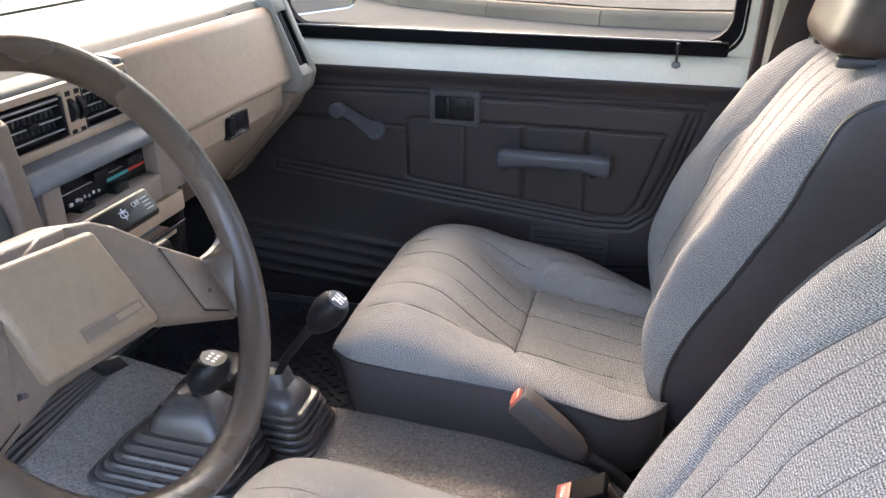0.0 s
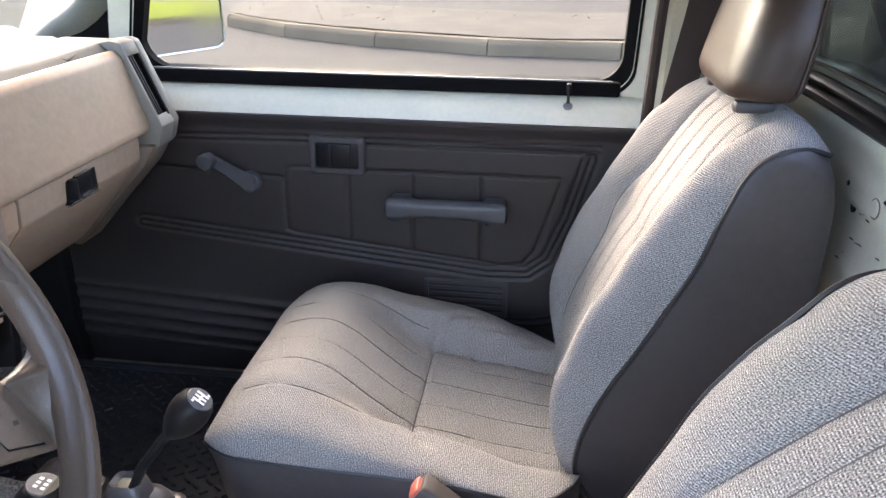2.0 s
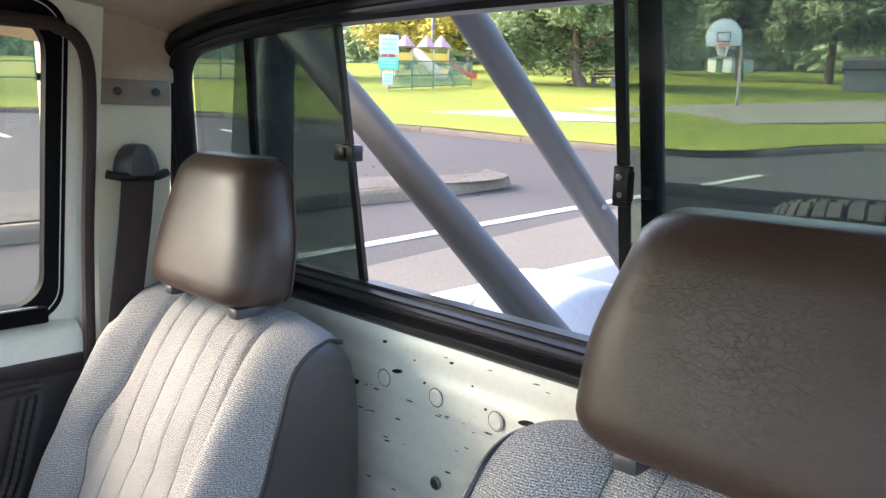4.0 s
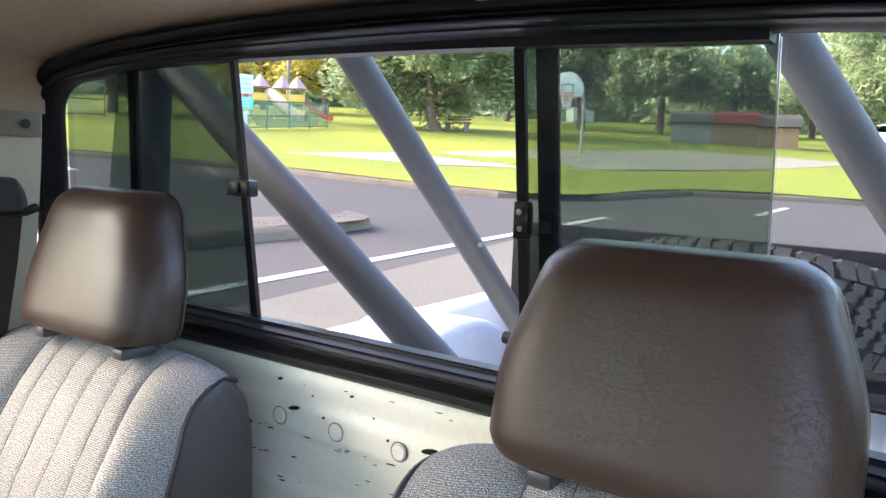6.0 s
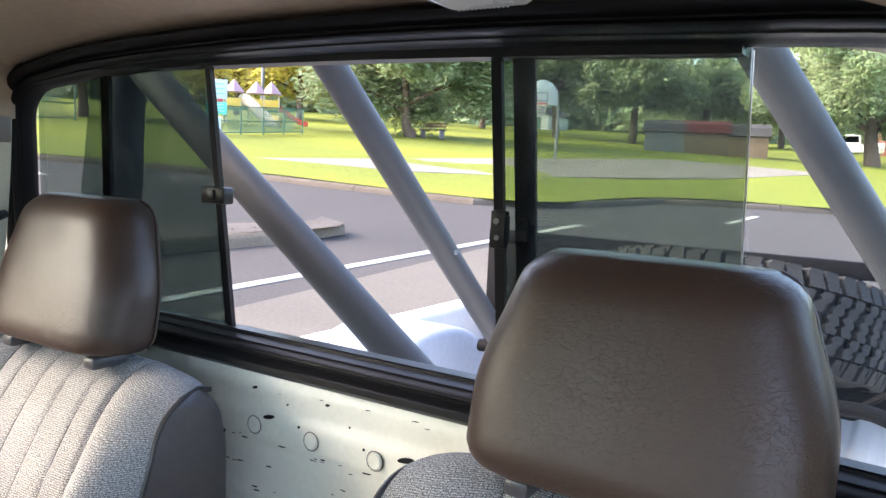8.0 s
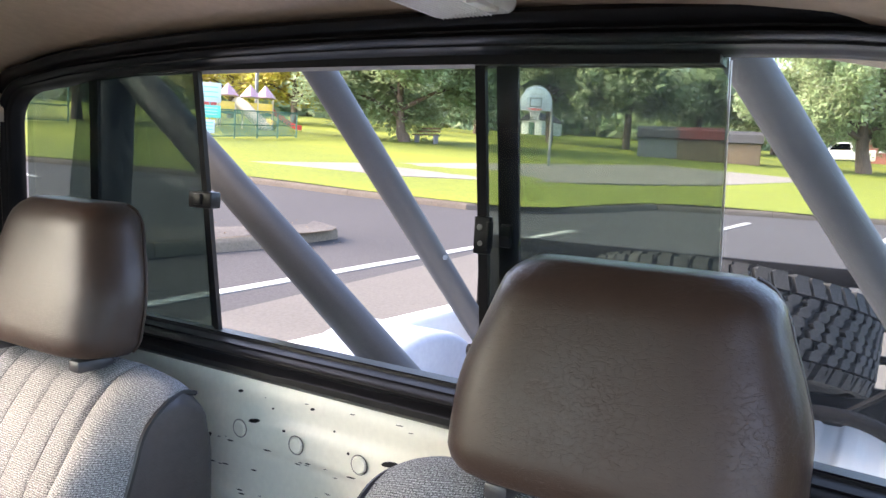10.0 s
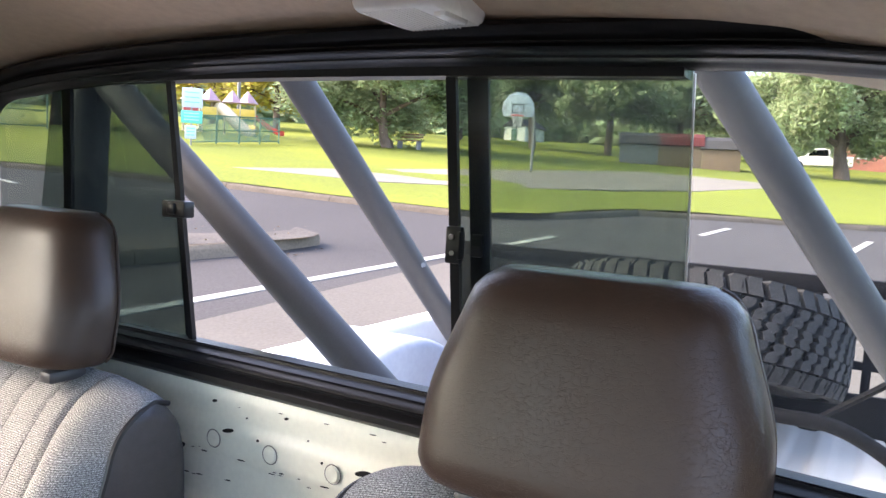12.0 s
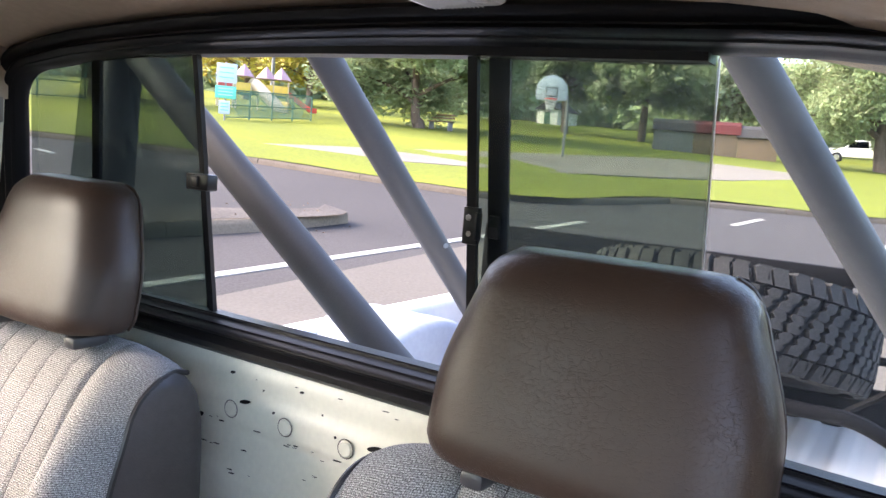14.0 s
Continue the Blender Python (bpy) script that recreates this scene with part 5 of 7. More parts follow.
part("latch_trim", join(box(-0.3, -0.294, 0.218, 0.300, 1.1600, 1.1630, 0.001), box(-0.2935, -0.2905, 0.240, 0.282, 1.1995, 1.2012, 0.0005)), CHROME, gl, "bright edge")
# end bezel with the upright vent
end_prof = [(-0.335, 1.366), (-0.318, 1.362), (-0.262, 1.222), (-0.272, 1.188), (-0.300, 1.165), (-0.40, 1.165), (-0.42, 1.35)]
part("end_bezel", prism(end_prof, along_y(0.462, 0.4685), 0.002), ENDGREY, dash, "grey end bezel")
part("end_bezel", prism(end_prof, along_y(0.5085, 0.534), 0.007), ENDGREY, dash)
part("end_bezel", prism([(-0.335, 1.366), (-0.318, 1.362), (-0.309, 1.340), (-0.34, 1.335)], along_y(0.4665, 0.5105), 0.002), ENDGREY, dash)
part("end_bezel", prism([(-0.272, 1.240), (-0.262, 1.222), (-0.272, 1.188), (-0.300, 1.165), (-0.33, 1.20)], along_y(0.4665, 0.5105), 0.002), ENDGREY, dash)
part("vent_well", prism([(-0.326, 1.352), (-0.276, 1.226), (-0.33, 1.20), (-0.37, 1.33)], along_y(0.4690, 0.5080)), BLACKM, dash)
for y in (0.4760, 0.4835, 0.4910):
    part("vane", prism([(-0.317, 1.345), (-0.270, 1.232), (-0.278, 1.230), (-0.325, 1.343)], along_y(y - 0.0010, y + 0.0010)), DARK, dash, "upright vent vane")
part("vent_liner", prism([(-0.330, 1.358), (-0.3175, 1.357), (-0.264, 1.222), (-0.30, 1.19), (-0.36, 1.33)], along_y(0.5030, 0.5088)), BLACKM, dash, "black vent liner")
# centre stack: hood, pair of vents, ledge, heater panel, tray
part("stack_hood", prism([(-0.330, 1.352), (-0.304, 1.346), (-0.298, 1.338), (-0.305, 1.336), (-0.36, 1.34)], along_y(-0.285, -0.024), 0.003), DASHTOP, dash, "grey hood over the vents")
part("stack_cheek", prism([(-0.335, 1.352), (-0.300, 1.348), (-0.262, 1.262), (-0.262, 1.245), (-0.40, 1.245)], along_y(-0.022, -0.010), 0.003), BEZEL, dash, "dark notch beside the vent surround")
part("stack_body", prism([(-0.315, 1.34), (-0.300, 1.26), (-0.310, 1.10), (-0.45, 1.08), (-0.45, 1.33)], along_y(-0.29, 0.012)), DARK, dash, "black stack body")
# solid black wedge painted in for the shadow between vents and face panel
part("panel_gap", prism([(-0.325, 1.3495), (-0.310, 1.335), (-0.296, 1.285), (-0.34, 1.285)], along_y(-0.034, -0.0125), 0.001), BLACKM, dash, "black wedge standing in for the shaded gap beside the vents")
part("ledge", prism([(-0.300, 1.268), (-0.262, 1.262), (-0.252, 1.250), (-0.255, 1.238), (-0.31, 1.236)], along_y(-0.255, 0.03), 0.004), LEDGE, dash, "blue-grey ledge under the vents")


def face_x(z):
    return -0.302 + 0.10 * (1.335 - z)


def vent_unit(y0, y1, z0, z1):
    """An air outlet: frame, level blades and upright vanes behind."""
    v = part("vent", join(box(face_x(z0) - 0.012, face_x(z0) + 0.006, y0, y1, z0, z0 + 0.005, 0.0015), box(face_x(z1) - 0.012, face_x(z1) + 0.006, y0, y1, z1 - 0.005, z1, 0.0015),
             box(face_x(z0) - 0.012, face_x(z0) + 0.005, y0, y0 + 0.004, z0, z1, 0.0015), box(face_x(z0) - 0.012, face_x(z0) + 0.005, y1 - 0.004, y1, z0, z1, 0.0015)), DARK, dash, "black air vent")
    n = 3
    for k in range(n):
        z = z0 + (z1 - z0) * (k + 0.9) / (n + 0.6)
        bl = part("blade", box(face_x(z) - 0.010, face_x(z) + 0.003, y0 + 0.004, y1 - 0.004, z - 0.0012, z + 0.0012, 0.0006, 1), DARK, v)
        part("blade_edge", box(face_x(z) + 0.003, face_x(z) + 0.0048, y0 + 0.004, y1 - 0.004, z - 0.0010, z + 0.0010, 0.0004, 1), BLADE, bl, "silver front edge")
    for k in range(11):
        y = y0 + (y1 - y0) * (k + 0.7) / 11.4
        part("vane", box(face_x(z0) - 0.022, face_x(z0) - 0.009, y - 0.0009, y + 0.0009, z0 + 0.004, z1 - 0.004, 0), PLASTIC, v)
    for z in (z0 + 0.0025, z1 - 0.0025):
        part("frame_edge", box(face_x(z) + 0.0055, face_x(z) + 0.0070, y0 + 0.001, y1 - 0.001, z - 0.0012, z + 0.0012, 0.0004, 1), BLADE, v, "silver frame edge")
    part("tilt_tab", box(face_x(z0) - 0.004, face_x(z0) + 0.006, (y0 + y1) / 2 - 0.010, (y0 + y1) / 2 + 0.006, (z0 + z1) / 2 - 0.002, (z0 + z1) / 2 + 0.006, 0.001), DARK, v)


vent_unit(-0.244, -0.141, 1.273, 1.326)
vent_unit(-0.109, -0.012, 1.274, 1.328)
part("vent_surround", join(box(-0.303, -0.292, -0.288, -0.014, 1.330, 1.340, 0.002), box(-0.300, -0.286, -0.288, -0.014, 1.266, 1.277, 0.002), box(-0.302, -0.290, -0.141, -0.109, 1.27, 1.335, 0.002)), DASH, dash, "tan vent surround")
for y in (-0.132, -0.117):
    part("thumb_wheel", disc((-0.296, y - 0.004, 1.306), (0, 1, 0), 0.016, 0.008, 20, 0.001), DARK, dash, "black ribbed vent wheel")
for y in (-0.133, -0.117):
    for z in (1.327, 1.279):
        part("vent_mark", box(-0.2905, -0.2892, y - 0.004, y + 0.004, z - 0.003, z + 0.003, 0), DARK, dash)
part("post", prism([(-0.290, 1.345), (-0.262, 1.325), (-0.246, 1.20), (-0.246, 1.12), (-0.30, 1.12)], along_y(-0.284, -0.257), 0.003), WHEEL, dash, "tan upright beside the vents")
hp = part("heater_panel", box(-0.298, -0.288, -0.214, 0.000, 1.170, 1.243, 0.003), DARK, dash, "black heater control panel")
part("heater_bezel", join(box(-0.31, -0.262, -0.236, -0.205, 1.150, 1.244, 0.004), box(-0.31, -0.264, -0.205, -0.016, 1.150, 1.187, 0.004), box(-0.31, -0.266, -0.016, 0.045, 1.150, 1.244, 0.004), box(-0.31, -0.262, -0.205, -0.016, 1.235, 1.246, 0.003)), SURROUND, dash, "tan-grey heater surround")
# tan surround's side in shade, put in as a blue-grey plate
part("bezel_side", box(-0.315, -0.266, -0.2405, -0.2365, 1.150, 1.244, 0.001), LEDGE, dash, "blue-grey plate as the shaded side of the surround")
part("print_mark", box(-0.2622, -0.2612, -0.202, -0.192, 1.2365, 1.2435, 0), BLADE, dash)
for y0, y1, z in ((-0.175, -0.03, 1.221), (-0.14, -0.02, 1.193), (-0.17, -0.09, 1.186)):
    part("slider_slot", box(-0.2885, -0.2865, y0, y1, z - 0.0016, z + 0.0016, 0), RUBBER, hp)
for y, z in ((-0.125, 1.222), (-0.058, 1.220), (-0.091, 1.192), (-0.159, 1.187)):
    part("slider_knob", join(box(-0.289, -0.270, y - 0.014, y + 0.014, z - 0.006, z + 0.006, 0.002), box(-0.2705, -0.2695, y - 0.010, y + 0.010, z + 0.001, z + 0.003, 0)), DARK, hp, "black slider knob")
for y0, y1, z in ((-0.20, -0.02, 1.211), (-0.20, -0.02, 1.182)):
    part("slider_rail", box(-0.2885, -0.2868, y0, y1, z - 0.0006, z + 0.0006, 0), BLADE, hp, "thin silver slider rail")
BLUE = material("teal_print", (0.03, 0.30, 0.30), 0.5, bump=0)
REDP = material("red_print", (0.55, 0.05, 0.04), 0.5, bump=0)
WHT = material("white_print", (0.7, 0.7, 0.68), 0.5, bump=0)
part("temperature_strip", box(-0.2885, -0.2865, -0.098, -0.054, 1.2005, 1.2045, 0), BLUE, hp, "teal print")
part("temperature_strip", box(-0.2885, -0.2865, -0.054, -0.018, 1.2005, 1.2045, 0), REDP, hp, "red print")
for k, y in enumerate((-0.172, -0.160, -0.152, -0.145, -0.137, -0.128, -0.118, -0.07, -0.055, -0.045)):
    part("print_mark", box(-0.2885, -0.2865, y, y + (0.006 if k in (0, 1, 7) else 0.003), 1.193 + 0.002 * (k % 2) + (0.018 if k > 6 else 0), 1.197 + 0.002 * (k % 2) + (0.018 if k > 6 else 0), 0), WHT, hp)
part("tray", join(box(-0.42, -0.275, -0.19, 0.015, 1.080, 1.088, 0.002), box(-0.31, -0.272, -0.19, 0.042, 1.110, 1.142, 0.004)), DASH, dash, "tan open tray below the heater")
part("tray_edge", box(-0.276, -0.270, -0.185, 0.035, 1.090, 1.096, 0.002), CHROME, dash, "bright tray edge")
part("stack_leg", prism([(-0.285, 1.150), (-0.300, 0.99), (-0.45, 0.97), (-0.45, 1.15)], along_y(0.046, 0.062), 0.003), DARK, dash)
part("radio_blank", prism([(-0.300, 1.098), (-0.315, 1.00), (-0.40, 0.99), (-0.40, 1.098)], along_y(-0.17, 0.012), 0.004), DASHTOP, dash, "grey lower console")
# washer switch pod beside the hood
pod = part("switch_pod", prism([(-0.124, 1.264), (-0.116, 1.264), (-0.113, 1.261), (-0.112, 1.236), (-0.116, 1.232), (-0.124, 1.232)], along_y(-0.340, -0.238), 0.002), DARK, dash, "dark rear washer switch pod")
for k in range(4):
    part("print_mark", box(-0.1125, -0.1112, -0.256, -0.245, 1.2545 - 0.0042 * k, 1.2553 - 0.0042 * k, 0), WHT, pod)
txo = bpy.data.curves.new("off_text", "FONT")
txo.body, txo.size, txo.extrude = "OFF", 0.0075, 0.0003
oo = new("off_text", txo)
oo.parent = pod
oo.matrix_basis = Matrix.Translation((-0.1115, -0.272, 1.251)) @ Matrix(((0, 0, 1, 0), (1, 0, 0, 0), (0, 1, 0, 0), (0, 0, 0, 1)))
txo.materials.append(WHT)
part("washer_icon", join(tube([(-0.1115, -0.288 + 0.0055 * math.cos(a), 1.249 + 0.003 * math.sin(a)) for a in lin(0, 2 * math.pi, 13)[:-1]], 0.0006, 5, ring=True), box(-0.112, -0.111, -0.2885, -0.2875, 1.243, 1.256, 0), box(-0.112, -0.111, -0.294, -0.282, 1.2525, 1.2533, 0)), WHT, pod)

PIV = Matrix.Translation((-0.112, 0, 1.248))
pod.matrix_basis = PIV @ Matrix.Rotation(radians(-32), 4, "Y") @ PIV.inverted()

# ---- rubber mat with raised tread ----
mat_ob = root("floor_mat", (-0.3, 0.38, FLOOR), "black rubber floor mat with raised tread bars", "floor mat")
part("sheet", slab(lin(-0.66, -0.055, 40), lin(0.17, 0.60, 34), lambda x, y: (x, y, FLOOR + 0.010 + 0.010 * smoothstep(0.025, 0.0, min(x + 0.66, -0.055 - x, y - 0.17, 0.60 - y))), lambda x, y: (x, y, FLOOR + 0.001)), MATR, mat_ob)
bars = []
for i in range(26):
    for j in range(15):
        x, y = -0.62 + 0.021 * i, 0.205 + 0.026 * j + (0.013 if i % 2 else 0)
        a = radians(40 if (i + j) % 2 else -40)
        bars.append(moved(box(-0.0085, 0.0085, -0.0028, 0.0028, 0, 0.0045, 0.0012, 1), Matrix.Translation((x, y, FLOOR + 0.0105)) @ Matrix.Rotation(a, 4, "Z")))
tagged(part("tread_bar", join(*bars), MATR, mat_ob, "raised rubber tread bars"), kind="stuff")
part("border_bead", tube([(x, y, FLOOR + 0.018) for x, y in rounded(-0.645, -0.07, 0.185, 0.585, 0.04, 6)], 0.005, 6, ring=True), MATR, mat_ob)
part("kick_panel", box(-0.88, -0.60, 0.60, 0.66, 0.55, 1.2, 0.01), DARK, dash, "black footwell side panel")
mat_b = root("floor_mat", (-0.45, -0.42, FLOOR), "black ribbed rubber mat in the driver footwell", "floor mat")
part("sheet", slab(lin(-0.86, -0.50, 90), lin(-0.60, 0.165, 130), lambda x, y: (x, y, tunnel_z(x, y) + 0.012 - 0.004 * bell(((math.hypot(x + 0.25, y - 0.25) / 0.055) % 1.0) - 0.5, 0.10)), lambda x, y: (x, y, tunnel_z(x, y) + 0.002)), MATR, mat_b)

# ---- load bed and what stands in it ----
bed = root("truck_bed", (1.7, 0, 0.85), "white painted steel load bed with a ribbed floor", "truck bed")
part("bed_floor", slab(lin(0.90, 2.45, 8), lin(-0.72, 0.72, 180), lambda x, y: (x, y, 0.950 + 0.010 * smoothstep(-0.35, 0.35, math.sin(y * 2 * math.pi / 0.11))), lambda x, y: (x, y, 0.86)), WHITE, bed, "white ribbed bed floor", angle=70)
part("bed_front", box(0.885, 0.915, -0.74, 0.74, 0.86, 1.20, 0.008), WHITE, bed)
for s in (1, -1):
    part("bed_side", box(0.89, 2.5, min(s * 0.70, s * 0.79), max(s * 0.70, s * 0.79), 0.70, 1.135, 0.02, 3), WHITE, bed, "white bed side")
    q = 0.50 if s > 0 else 0.67
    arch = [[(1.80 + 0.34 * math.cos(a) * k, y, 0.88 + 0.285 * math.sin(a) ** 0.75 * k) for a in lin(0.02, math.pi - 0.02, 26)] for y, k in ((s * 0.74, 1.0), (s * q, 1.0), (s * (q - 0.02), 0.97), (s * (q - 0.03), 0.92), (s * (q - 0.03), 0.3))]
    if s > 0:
        part("wheel_arch", loft(arch, False, False), SHADEDWHITE, bed, "white inner wheel arch with blue-grey shade in its colour")
def gate_geo():
    gs = [box(2.45, 2.47, -0.74, 0.70, 1.345, 1.395, 0.008), box(2.45, 2.47, -0.74, 0.70, 0.86, 1.075, 0.006), box(2.452, 2.468, -0.46, 0.70, 1.07, 1.35, 0.004)]
    for i in range(5):
        gs.append(box(2.451, 2.469, -0.745 + 0.068 * i, -0.722 + 0.068 * i, 1.07, 1.35, 0.006))
    for z in (1.155, 1.245):
        gs.append(box(2.4525, 2.4675, -0.74, -0.45, z - 0.012, z + 0.012, 0.005))
    return join(*gs)


part("tailgate", gate_geo(), BLACKM, bed, "black slotted tailgate panel")

bar = root("roll_bar", (1.0, 0, 0.95), "grey painted tubular roll bar braced into the bed", "roll bar")
part("hoop", tube(curve_pts([(0.985, 0.71, 0.95), (0.985, 0.70, 1.5), (0.985, 0.665, 1.80), (0.985, 0.50, 1.93), (0.985, -0.50, 1.93), (0.985, -0.675, 1.80), (0.985, -0.73, 1.5), (0.985, -0.74, 0.95)], 8), 0.036, 18), TUBE, bar, "grey main hoop")
part("diagonal", tube([(0.985, 0.735, 1.824), (0.985, -0.31, 1.064)], 0.0298, 18), TUBE, bar, "grey diagonal brace")
part("rear_stay", tube([(1.0, 0.365, 1.94), (1.694, 0.305, 1.264), (1.99, 0.28, 0.98)], 0.030, 16), TUBE, bar, "grey rear stay")
part("rear_stay", tube([(1.2, -0.27, 1.95), (1.588, -0.615, 1.382), (1.67, -0.688, 1.262), (1.72, -0.72, 1.15)], 0.034, 16), TUBE, bar, "grey rear stay")
part("bolt", disc((1.545, 0.29, 1.41), (-0.7, -0.7, 0.2), 0.006, 0.008, 8), STEEL, bar)

# spare tyre lying flat on a carrier
TC, TR, TH = Vector((2.14, -0.194, 1.117)), 0.385, 0.262
tyre = root("spare_tyre", tuple(TC), "black off-road spare tyre with chunky tread lying in the bed", "tyre")
prof = [(0.20, 0.05), (0.24, 0.02), (0.31, 0.012), (0.352, 0.03), (0.365, 0.05), (0.370, 0.08), (0.370, 0.182), (0.365, 0.212), (0.352, 0.232), (0.31, 0.250), (0.24, 0.242), (0.20, 0.212)]
part("carcass", loft([[tuple(TC + Vector((r * math.cos(a), r * math.sin(a), z))) for a in lin(0, 2 * math.pi, 73)[:-1]] for r, z in prof + [prof[0]]], True, False), TYRE, tyre, "black tyre carcass")


def lug(dz0, dz1, wid, r0, r1, skew):
    """One tread block on the crown, at angle 0."""
    v = []
    for r, k in ((r0, 1.0), (r1, 0.86)):
        for z, s in ((dz0, -1), (dz1, 1)):
            for e in (-1, 1):
                zz = (dz0 + dz1) / 2 + (z - (dz0 + dz1) / 2) * k
                a = (e * wid * k + skew * s) / r
                rr = r - 0.012 * smoothstep(0.075, 0.125, abs(zz - 0.131))
                v.append((rr * math.cos(a), rr * math.sin(a), zz))
    f = [(4, 5, 7, 6), (0, 4, 6, 2), (1, 3, 7, 5), (0, 1, 5, 4), (2, 6, 7, 3)]
    return v, f


def hook(z, h, wid, r0, r1, s):
    """A bent, interlocking tread block on the crown, at angle 0."""
    shape = [(-1, -1), (0.25, -1), (0.60, -0.60), (0.28, -0.20), (1.0, 0.18), (1.0, 0.82), (0.7, 1), (-0.25, 1), (-0.60, 0.60), (-0.28, 0.20), (-1.0, -0.18), (-1.0, -0.82)]
    flat = [(wid * a + s * b, h * b) for a, b in shape]
    n = len(flat)
    v = [(r * math.cos(a * k / r), r * math.sin(a * k / r), z + b * k) for r, k in ((r0, 1.0), (r1, 0.93)) for a, b in flat]
    return v, [tuple(range(n, 2 * n))] + [(i, (i + 1) % n, n + (i + 1) % n, n + i) for i in range(n)]


def hook_mesh(*a):
    me = bpy.data.meshes.new("tread_block")
    v, f = hook(*a)
    me.from_pydata(v, [], f)
    me.materials.append(TREAD)
    return me


def lug_mesh(name, *a):
    me = bpy.data.meshes.new(name)
    me.from_pydata(*[list(q) if i != 1 else [] for i, q in enumerate((lug(*a)[0], [], lug(*a)[1]))])
    me.materials.append(TREAD)
    return me


LUGS = [lug_mesh("tread_block", 0.012, 0.056, 0.0203, 0.360, 0.386, 0.004), hook_mesh(0.0830, 0.0262, 0.0208, 0.362, 0.387, 0.006),
        hook_mesh(0.131, 0.0248, 0.0208, 0.362, 0.388, -0.006), hook_mesh(0.1790, 0.0262, 0.0208, 0.362, 0.387, 0.006), lug_mesh("tread_block", 0.206, 0.250, 0.0203, 0.360, 0.386, -0.004)]
SIPE = lug_mesh("sipe", 0.03, 0.24, 0.0012, 0.3862, 0.3866, 0.006)
SIPE.materials[0] = BLACKM
NB = 52
for k in range(NB):
    for row, me in enumerate(LUGS):
        ob = new("tread_block", me)
        ob.parent = tyre
        ob.matrix_basis = Matrix.Rotation(2 * math.pi * (k + (0, 0.5, 0.12, 0.58, 0.08)[row] + 0.06 * math.sin(k * 2.7 + row * 1.3)) / NB, 4, "Z")
for k in range(NB):
    ob = new("sipe", SIPE)
    ob.parent = tyre
    ob.matrix_basis = Matrix.Rotation(2 * math.pi * (k + 0.35 + 0.1 * math.sin(k * 1.9)) / NB, 4, "Z")
CROWN = lug_mesh("shoulder_block", 0.238, 0.258, 0.018, 0.332, 0.379, 0.003)
for k in range(NB):
    ob = new("shoulder_block", CROWN)
    ob.parent = tyre
    ob.matrix_basis = Matrix.Rotation(2 * math.pi * (k + 0.1 + 0.08 * math.sin(k * 3.1)) / NB, 4, "Z")
part("rim", loft([[tuple(TC + Vector((r * math.cos(a), r * math.sin(a), z))) for a in lin(0, 2 * math.pi, 41)[:-1]] for r, z in ((0.205, 0.05), (0.205, 0.21), (0.19, 0.20), (0.17, 0.12), (0.05, 0.11))]), STEEL, tyre, "steel wheel rim")
tyre.rotation_euler = (radians(1.9), radians(16.3), 0)
tyre.scale = (0.961, 0.961, 0.92)
car = root("tyre_carrier", (2.1, -0.3, 0.92), "black steel tyre carrier with slotted side plates", "tyre carrier")
part("tube_frame", tube(curve_pts([(1.79, 0.35, 1.145), (1.80, -0.30, 1.150), (1.80, -0.45, 1.150), (1.81, -0.555, 1.145), (1.82, -0.65, 1.101), (1.80, -0.70, 1.06)], 6), 0.016, 10), BLACKM, car, "black tube")
part("support", join(box(1.95, 2.42, -0.30, -0.26, 1.00, 1.05, 0.004), box(1.95, 2.42, 0.06, 0.10, 1.00, 1.05, 0.004)), BLACKM, car)
for x, y in ((2.05, -0.28), (2.35, -0.28), (2.05, 0.08), (2.35, 0.08)):
    part("foot", box(x - 0.02, x + 0.02, y - 0.02, y + 0.02, 0.905, 1.01, 0.003), BLACKM, car)
part("strap", tube([(1.905, -0.50, 1.118), (1.90, -0.524, 1.137), (1.90, -0.66, 1.245), (1.90, -0.70, 1.27)], [0.006, 0.013, 0.016, 0.016], 8, flat=0.5), BLACKM, car, "black diagonal strap")
# ---- outside: ground, kerbs, lawn ----
GX = GY = 0.054


def ground_z(x, y):
    return GX * max(-60, min(160, x)) + GY * max(-60, min(160, y))


def far_axis(n, reach):
    return [math.copysign(abs(t) ** 3, t) * reach for t in lin(-1, 1, n)]


alone("ground", slab(far_axis(71, 1500), far_axis(71, 1500), lambda x, y: (x, y, ground_z(x, y)), lambda x, y: (x, y, -30)), ASPHALT, "grey worn asphalt car park", "ground", "structure")
# lighter tan sheet just above the asphalt round the truck
TANGROUND = material("tan_ground", (0.105, 0.097, 0.086), 0.9, vary=0.18, scale=0.6, grain=40, bump=0.4, depth=0.005, spec=0.08)
alone("pavement", slab(lin(-4, 8.6, 30), lin(-5, 3.86, 20), lambda x, y: (x, y, ground_z(x, y) + 0.006), lambda x, y: (x, y, ground_z(x, y) - 0.05)), TANGROUND, "lighter tan area of ground the truck stands on", "pavement", "structure")


def stripe(a, b, w, name="road_line"):
    a, b = Vector(a), Vector(b)
    d = (b - a).normalized()
    n = Vector((-d.y, d.x)) * w / 2
    us = lin(0, 1, 12)
    pt = lambda t, s: (a + (b - a) * t + n * s)
    g = slab(us, [-1, 1], lambda t, s: (pt(t, s).x, pt(t, s).y, ground_z(pt(t, s).x, pt(t, s).y) + 0.011), lambda t, s: (pt(t, s).x, pt(t, s).y, ground_z(pt(t, s).x, pt(t, s).y) + 0.002))
    return alone(name, g, STRIPE, "worn white painted parking line on the asphalt", "road marking", "structure", group="parking lines")


